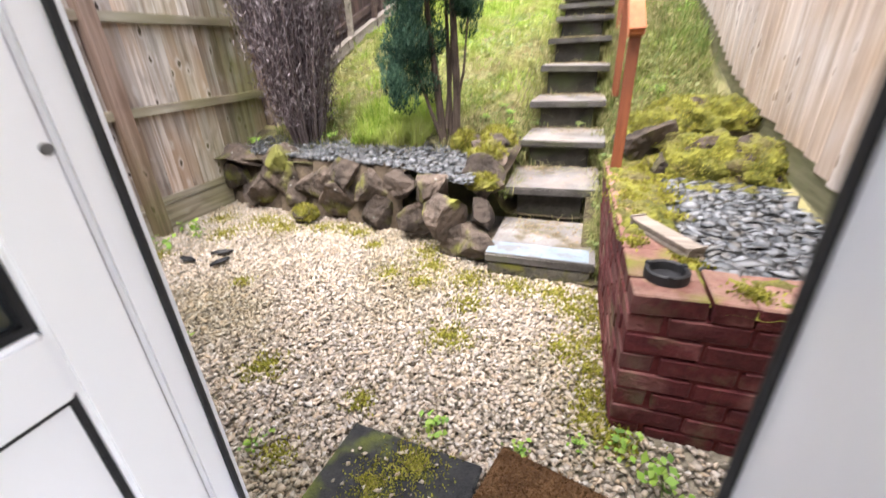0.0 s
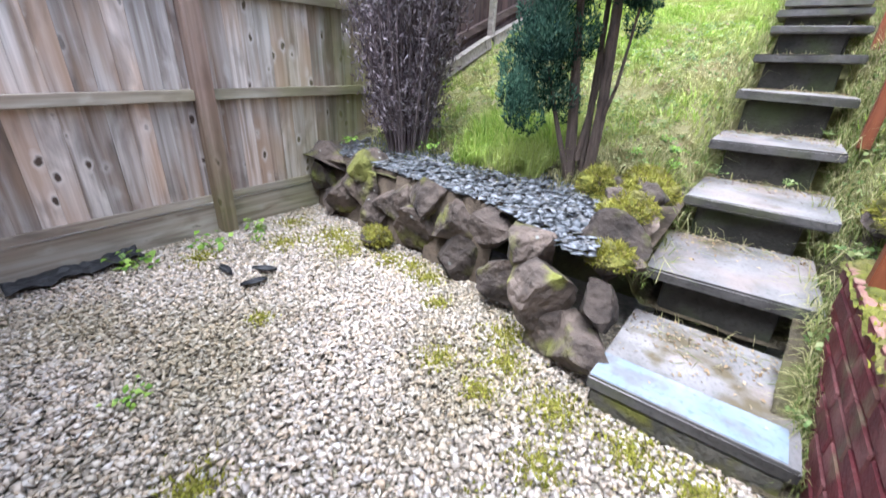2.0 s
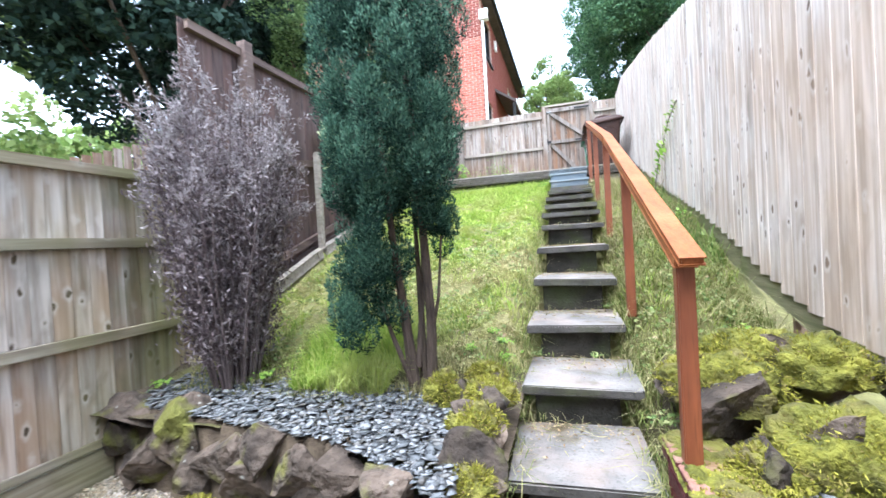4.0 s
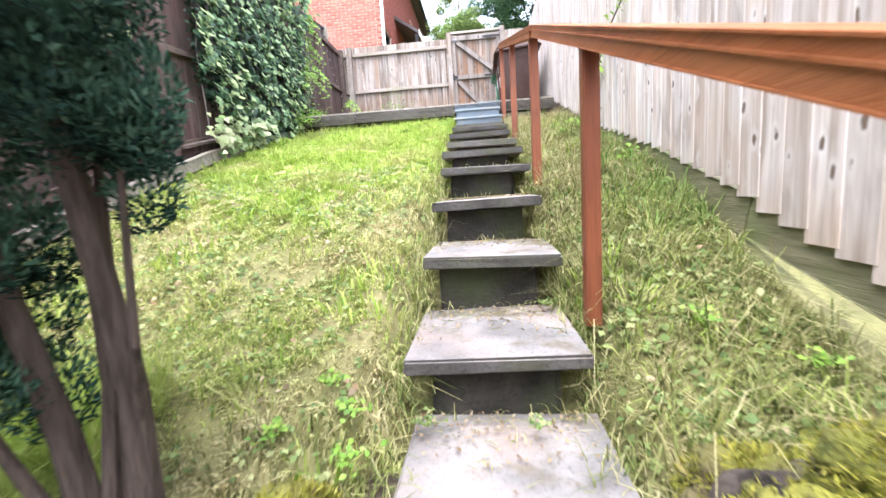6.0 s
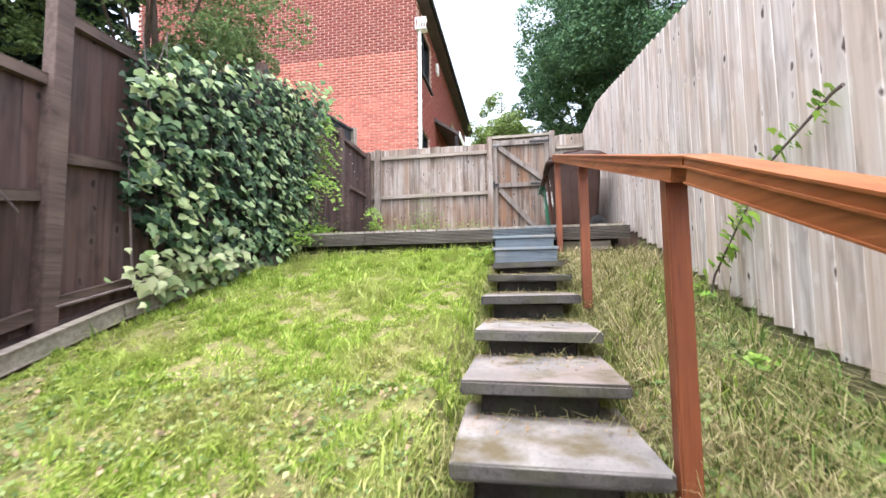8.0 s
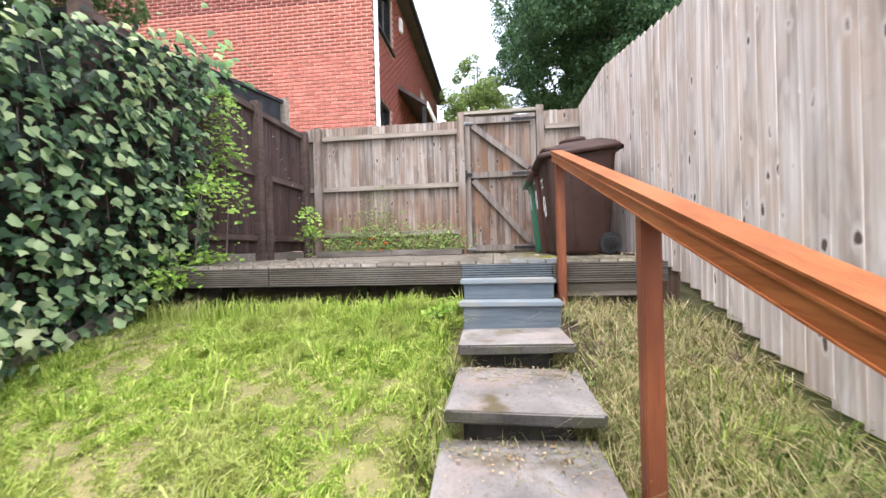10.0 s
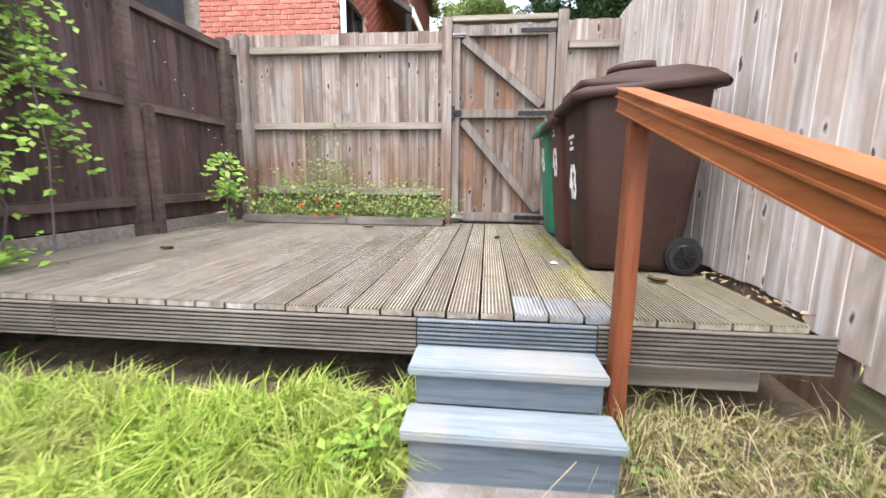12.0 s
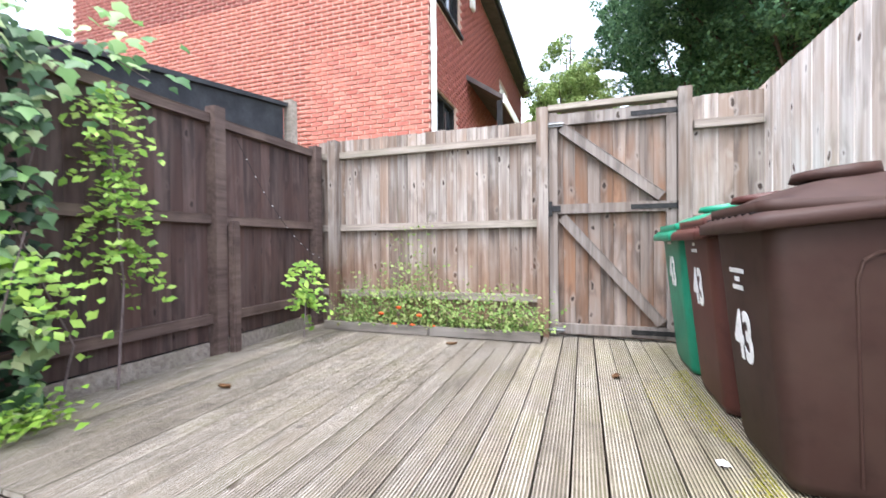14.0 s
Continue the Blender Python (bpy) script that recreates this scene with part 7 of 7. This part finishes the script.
# low broad-leaved weeds and dead leaves through the grass
def ground_leaves(n, x0, x1, y0, y1, size, mat, name, label, seed):
    g = np.random.default_rng(seed)
    cx, cy = g.uniform(x0, x1, n // 7), g.uniform(y0, y1, n // 7)
    x = np.clip(np.repeat(cx, 7) + g.normal(0, 0.045, n // 7 * 7), x0, x1)
    y = np.clip(np.repeat(cy, 7) + g.normal(0, 0.045, n // 7 * 7), y0, y1)
    z = bumpy(x, y) + g.uniform(0.005, 0.04, len(x))
    stuff(raw(name, *leaves(np.stack((x, y, z), 1), np.tile((0, -0.3, 1.0), (len(x), 1)), size, g, 0.4, 0.75), mat), label, "weeds")


M_DEADLEAF = islands("dead_leaves", [(0.16, 0.10, 0.05), (0.30, 0.22, 0.13), (0.40, 0.32, 0.21), (0.10, 0.07, 0.04)], 0.8, 0.1, 0.1)
ground_leaves(1400, 0.58, 0.92, 4.8, 7.2, 0.05, M_HERB, "bank_weeds", "broad-leaved weeds along the foot of the pale fence", 148)
ground_leaves(1900, 0.14, 0.90, 3.4, 6.2, 0.034, M_HERB, "bank_weeds", "small green weeds through the straw of the bank", 141)
ground_leaves(3400, -2.8, -0.6, 3.45, 6.0, 0.028, M_HERB, "lawn_weeds", "small broad-leaved weeds in the lower lawn", 142)
ground_leaves(550, -2.8, -0.6, 3.45, 6.2, 0.028, M_DEADLEAF, "dead_leaves", "brown dead leaves lying in the lawn", 143)
ground_leaves(280, 0.16, 0.90, 3.4, 8.7, 0.032, M_DEADLEAF, "dead_leaves", "brown dead leaves lying on the bank", 144)
ground_leaves(500, 0.16, 0.90, 7.7, 8.72, 0.02, M_DEADLEAF, "dead_leaves", "brown leaf litter at the top of the bank", 146)
ground_leaves(300, 0.16, 0.90, 7.7, 8.6, 0.03, M_HERB, "bank_weeds", "small green weeds at the top of the bank", 147)
n = 2200
g = np.random.default_rng(145)
k = g.integers(1, len(STEPS), n)
sy = np.array([STEPS[a - 1][0] for a in k]) + 0.58 - np.abs(g.normal(0, 0.16, n))
sz = np.array([STEPS[a - 1][1] for a in k])
stuff(raw("step_litter", *leaves(np.stack((g.uniform(-0.5, 0.07, n), sy, sz + 0.010), 1), np.tile((0, 0, 1.0), (n, 1)), 0.018, g, 0.3), M_DEADLEAF), "crumbs of dead leaf on the steps", "leaves")

n = 700
k = g.integers(1, len(STEPS), n)
sy = np.array([STEPS[a - 1][0] for a in k]) + 0.56 - np.abs(g.normal(0, 0.12, n))
sz = np.array([STEPS[a - 1][1] for a in k]) + 0.006
d = np.stack((g.normal(0, 1, n), g.normal(0, 0.6, n), np.abs(g.normal(0, 0.06, n))), 1)
stuff(raw("step_straw", *needles(np.stack((g.uniform(-0.46, 0.05, n), sy, sz), 1), d, 0.09, 0.0014, g, 0.02), M_DRYGRASS), "dry straw lying at the back of the steps", "straw")

n = 900
bx, by = g.uniform(0.08, 0.15, n), g.uniform(2.15, 2.78, n)
v, f = blades(bx, by, 0.02 + 0.52 * np.maximum(0, by - 2.12), g.uniform(0.03, 0.10, n), g.uniform(0.0012, 0.0026, n), g, 1.9)
stuff(raw("edge_grass", v, f, M_DRYGRASS), "dry grass between the steps and the brick wall", "grass")
for i, (x, y, z, size) in enumerate(((0.10, 2.35, 0.16, 0.07), (0.12, 2.62, 0.30, 0.09), (0.16, 3.02, 0.52, 0.10), (-0.53, 2.66, 0.34, 0.05), (-0.45, 3.72, 0.62, 0.06), (-0.10, 3.70, 0.62, 0.06), (0.02, 4.26, 0.84, 0.05))):
    weed(x, y, z, size, 30, 420 + i, M_HERB)

# ---- black sheet by the low fence ----
sheet = thing("plastic_sheet", "crumpled black plastic sheet on the gravel by the fence", "litter", at=(-3.0, 1.22, 0.012))
bm = bmesh.new()
bmesh.ops.create_grid(bm, x_segments=14, y_segments=34, size=0.5)
for vv in bm.verts:
    ex, ey = vv.co.x, vv.co.y
    vv.co = Vector((ex * 0.16 + 0.03 * noise.noise((0, ey * 5, 3)), ey * 0.60, 0.018 + 0.05 * abs(noise.noise((ex * 3, ey * 6, 1))) + 0.02 * noise.noise((ex * 9, ey * 14, 5)) - 0.03 * max(0, abs(ex) - 0.35)))
bmesh.ops.solidify(bm, geom=bm.faces[:], thickness=0.002)
part("film", bm, M_BLACK, sheet, "", True)

# ---- litter on the deck ----
n = 9000
mx, my = np.abs(q.normal(0, 0.13, n)), q.uniform(9.0, 10.9, n)
mx = 0.24 - mx * (0.7 + 0.6 * np.sin(my * 5.0))
v, f = blades(mx, my, np.full(n, DECK_Z - 0.004), q.uniform(0.003, 0.009, n), q.uniform(0.002, 0.004, n), q, 1.2)
stuff(raw("deck_moss", v, f, M_MOSSTIP), "yellow-green moss in the deck grooves beside the bins", "moss")
scrap = thing("paper_scrap", "small crumpled pale paper scrap on the deck", "litter", at=(0.10, 9.66, DECK_Z + 0.004))
bm = bmesh.new()
bmesh.ops.create_grid(bm, x_segments=6, y_segments=6, size=0.022)
for vv in bm.verts:
    vv.co.z = 0.006 + 0.008 * noise.noise(vv.co * 60)
bmesh.ops.solidify(bm, geom=bm.faces[:], thickness=0.001)
part("sheet", bm, M_WHITE, scrap)
n = 40
v, f = leaves(np.stack((q.uniform(0.78, 0.90, n), q.uniform(8.8, 9.5, n), np.full(n, DECK_Z + 0.012)), 1), np.tile((0, 0, 1.0), (n, 1)), 0.035, q, 0.4)
stuff(raw("leaf_litter", v, f, M_DEADLEAF), "dry pale leaves along the foot of the fence", "leaves")
for i, (x, y) in enumerate(((-2.35, 9.75), (-0.2, 10.6), (0.52, 9.3), (-1.4, 11.1))):
    lf = thing("fallen_leaf", "dry brown leaf lying on the deck", "leaf", "fallen leaves", at=(x, y, DECK_Z + 0.006))
    bm = bmesh.new()
    bmesh.ops.create_grid(bm, x_segments=6, y_segments=4, size=0.5)
    for vv in bm.verts:
        u = vv.co.x * 2
        vv.co = Vector((vv.co.x * 0.09, vv.co.y * 0.045 * (1 - 0.8 * u * u), 0.03 * (vv.co.y * vv.co.y * 2 + 0.15 * u * u)))
    part("blade", bm, M_COIR, lf, "", True, pose(0, 0, 0, 0, 0, 67 * i))

# ---- string of small lamps on the dark fence ----
lights = thing("string_lights", "string of tiny pale bulbs drooping along the dark fence", "string lights", at=(-3.02, 10.5, 0))
pts = [(0.03, t * 1.15, 4.28 - 1.0 * t + 0.18 * (4 * t * (t - 1))) for t in np.linspace(0, 1, 13)]
bm = bmesh.new()
limb(bm, pts, 0.0025, 0.0025, 4)
part("cable", bm, M_BLACK, lights)
bm = bmesh.new()
bmesh.ops.create_icosphere(bm, subdivisions=1, radius=0.0055)
BULB = mesh_of("bulb", bm, M_WHITE, True)
for p in pts[1:-1]:
    share("bulb", BULB, lights, pose(p[0] + 0.008, p[1], p[2] - 0.008))


# ---- bricks of the house beyond, last ----
def brick_field(u0, u1, z0, z1, place, hole, name):
    """Bricks in stretcher bond over a wall: (u, z) centres that no hole takes."""
    out = []
    c = 0
    z = z0
    while z < z1:
        u = u0 + (0.1125 if c % 2 else 0.0)
        while u < u1:
            if not hole(u, z):
                out.append((u, z))
            u += 0.225
        z += 0.075
        c += 1
    return out


def brick_joined(cells, place, mat, parent, label, half=0.5):
    n = len(cells)
    q = np.random.default_rng(131)
    u, z = np.array(cells).T
    w, h = half * 0.2075 - 0.001, 0.0315
    corners = np.array(((-w, -h, 0), (w, -h, 0), (w, h, 0), (-w, h, 0), (-w + 0.004, -h + 0.004, 1), (w - 0.004, -h + 0.004, 1), (w - 0.004, h - 0.004, 1), (-w + 0.004, h - 0.004, 1)))
    P = corners[None] + np.stack((u, z, np.zeros(n)), 1)[:, None, :]
    P[:, :, 2] *= q.uniform(0.011, 0.015, n)[:, None]
    v = place(P.reshape(-1, 3))
    quad = np.array(((4, 5, 6, 7), (0, 1, 5, 4), (1, 2, 6, 5), (2, 3, 7, 6), (3, 0, 4, 7)))
    f = (np.arange(n)[:, None, None] * 8 + quad[None]).reshape(-1, 4)
    ob = raw("brickwork", v, f, mat, parent, label)
    ob["kind"] = "stuff"
    return ob


south = lambda P: np.stack((P[:, 0], HY + 0.012 - P[:, 2], P[:, 1]), 1)
east = lambda P: np.stack((HX - 0.012 + P[:, 2], P[:, 0], P[:, 1]), 1)
HB = [brick(0.206, 0.03, 0.063, M_BRICK_HOUSE, s + 70) for s in range(3)]
cells = brick_field(HX - 8.1, HX - 0.1, 4.42, 11.4, south, lambda u, z: False, "brick")
near = [c for c in cells if c[0] > HX - 2.15 and c[1] < 6.72]
near_set = set(near[:300])
for k, (u, z) in enumerate(near[:300]):
    share("brick", HB[k % 3], house, pose(u, HY + 0.012, z))
brick_joined([c for c in cells if c not in near_set and c[1] <= 7.79], south, M_BRICK_HOUSE, house, "orange stretcher-bond brickwork")
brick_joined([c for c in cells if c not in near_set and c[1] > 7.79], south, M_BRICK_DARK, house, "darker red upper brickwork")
halves = [(HX - 0.053, 4.42 + 0.075 * k) for k in range(93) if (k % 2 == (1 if (cells[-1][0] < HX - 0.17) == ((len({c[1] for c in cells}) - 1) % 2 == 1) else 0))]
brick_joined([c for c in halves if c[1] <= 7.79], south, M_BRICK_HOUSE, house, "orange half bricks at the corner", 0.235)
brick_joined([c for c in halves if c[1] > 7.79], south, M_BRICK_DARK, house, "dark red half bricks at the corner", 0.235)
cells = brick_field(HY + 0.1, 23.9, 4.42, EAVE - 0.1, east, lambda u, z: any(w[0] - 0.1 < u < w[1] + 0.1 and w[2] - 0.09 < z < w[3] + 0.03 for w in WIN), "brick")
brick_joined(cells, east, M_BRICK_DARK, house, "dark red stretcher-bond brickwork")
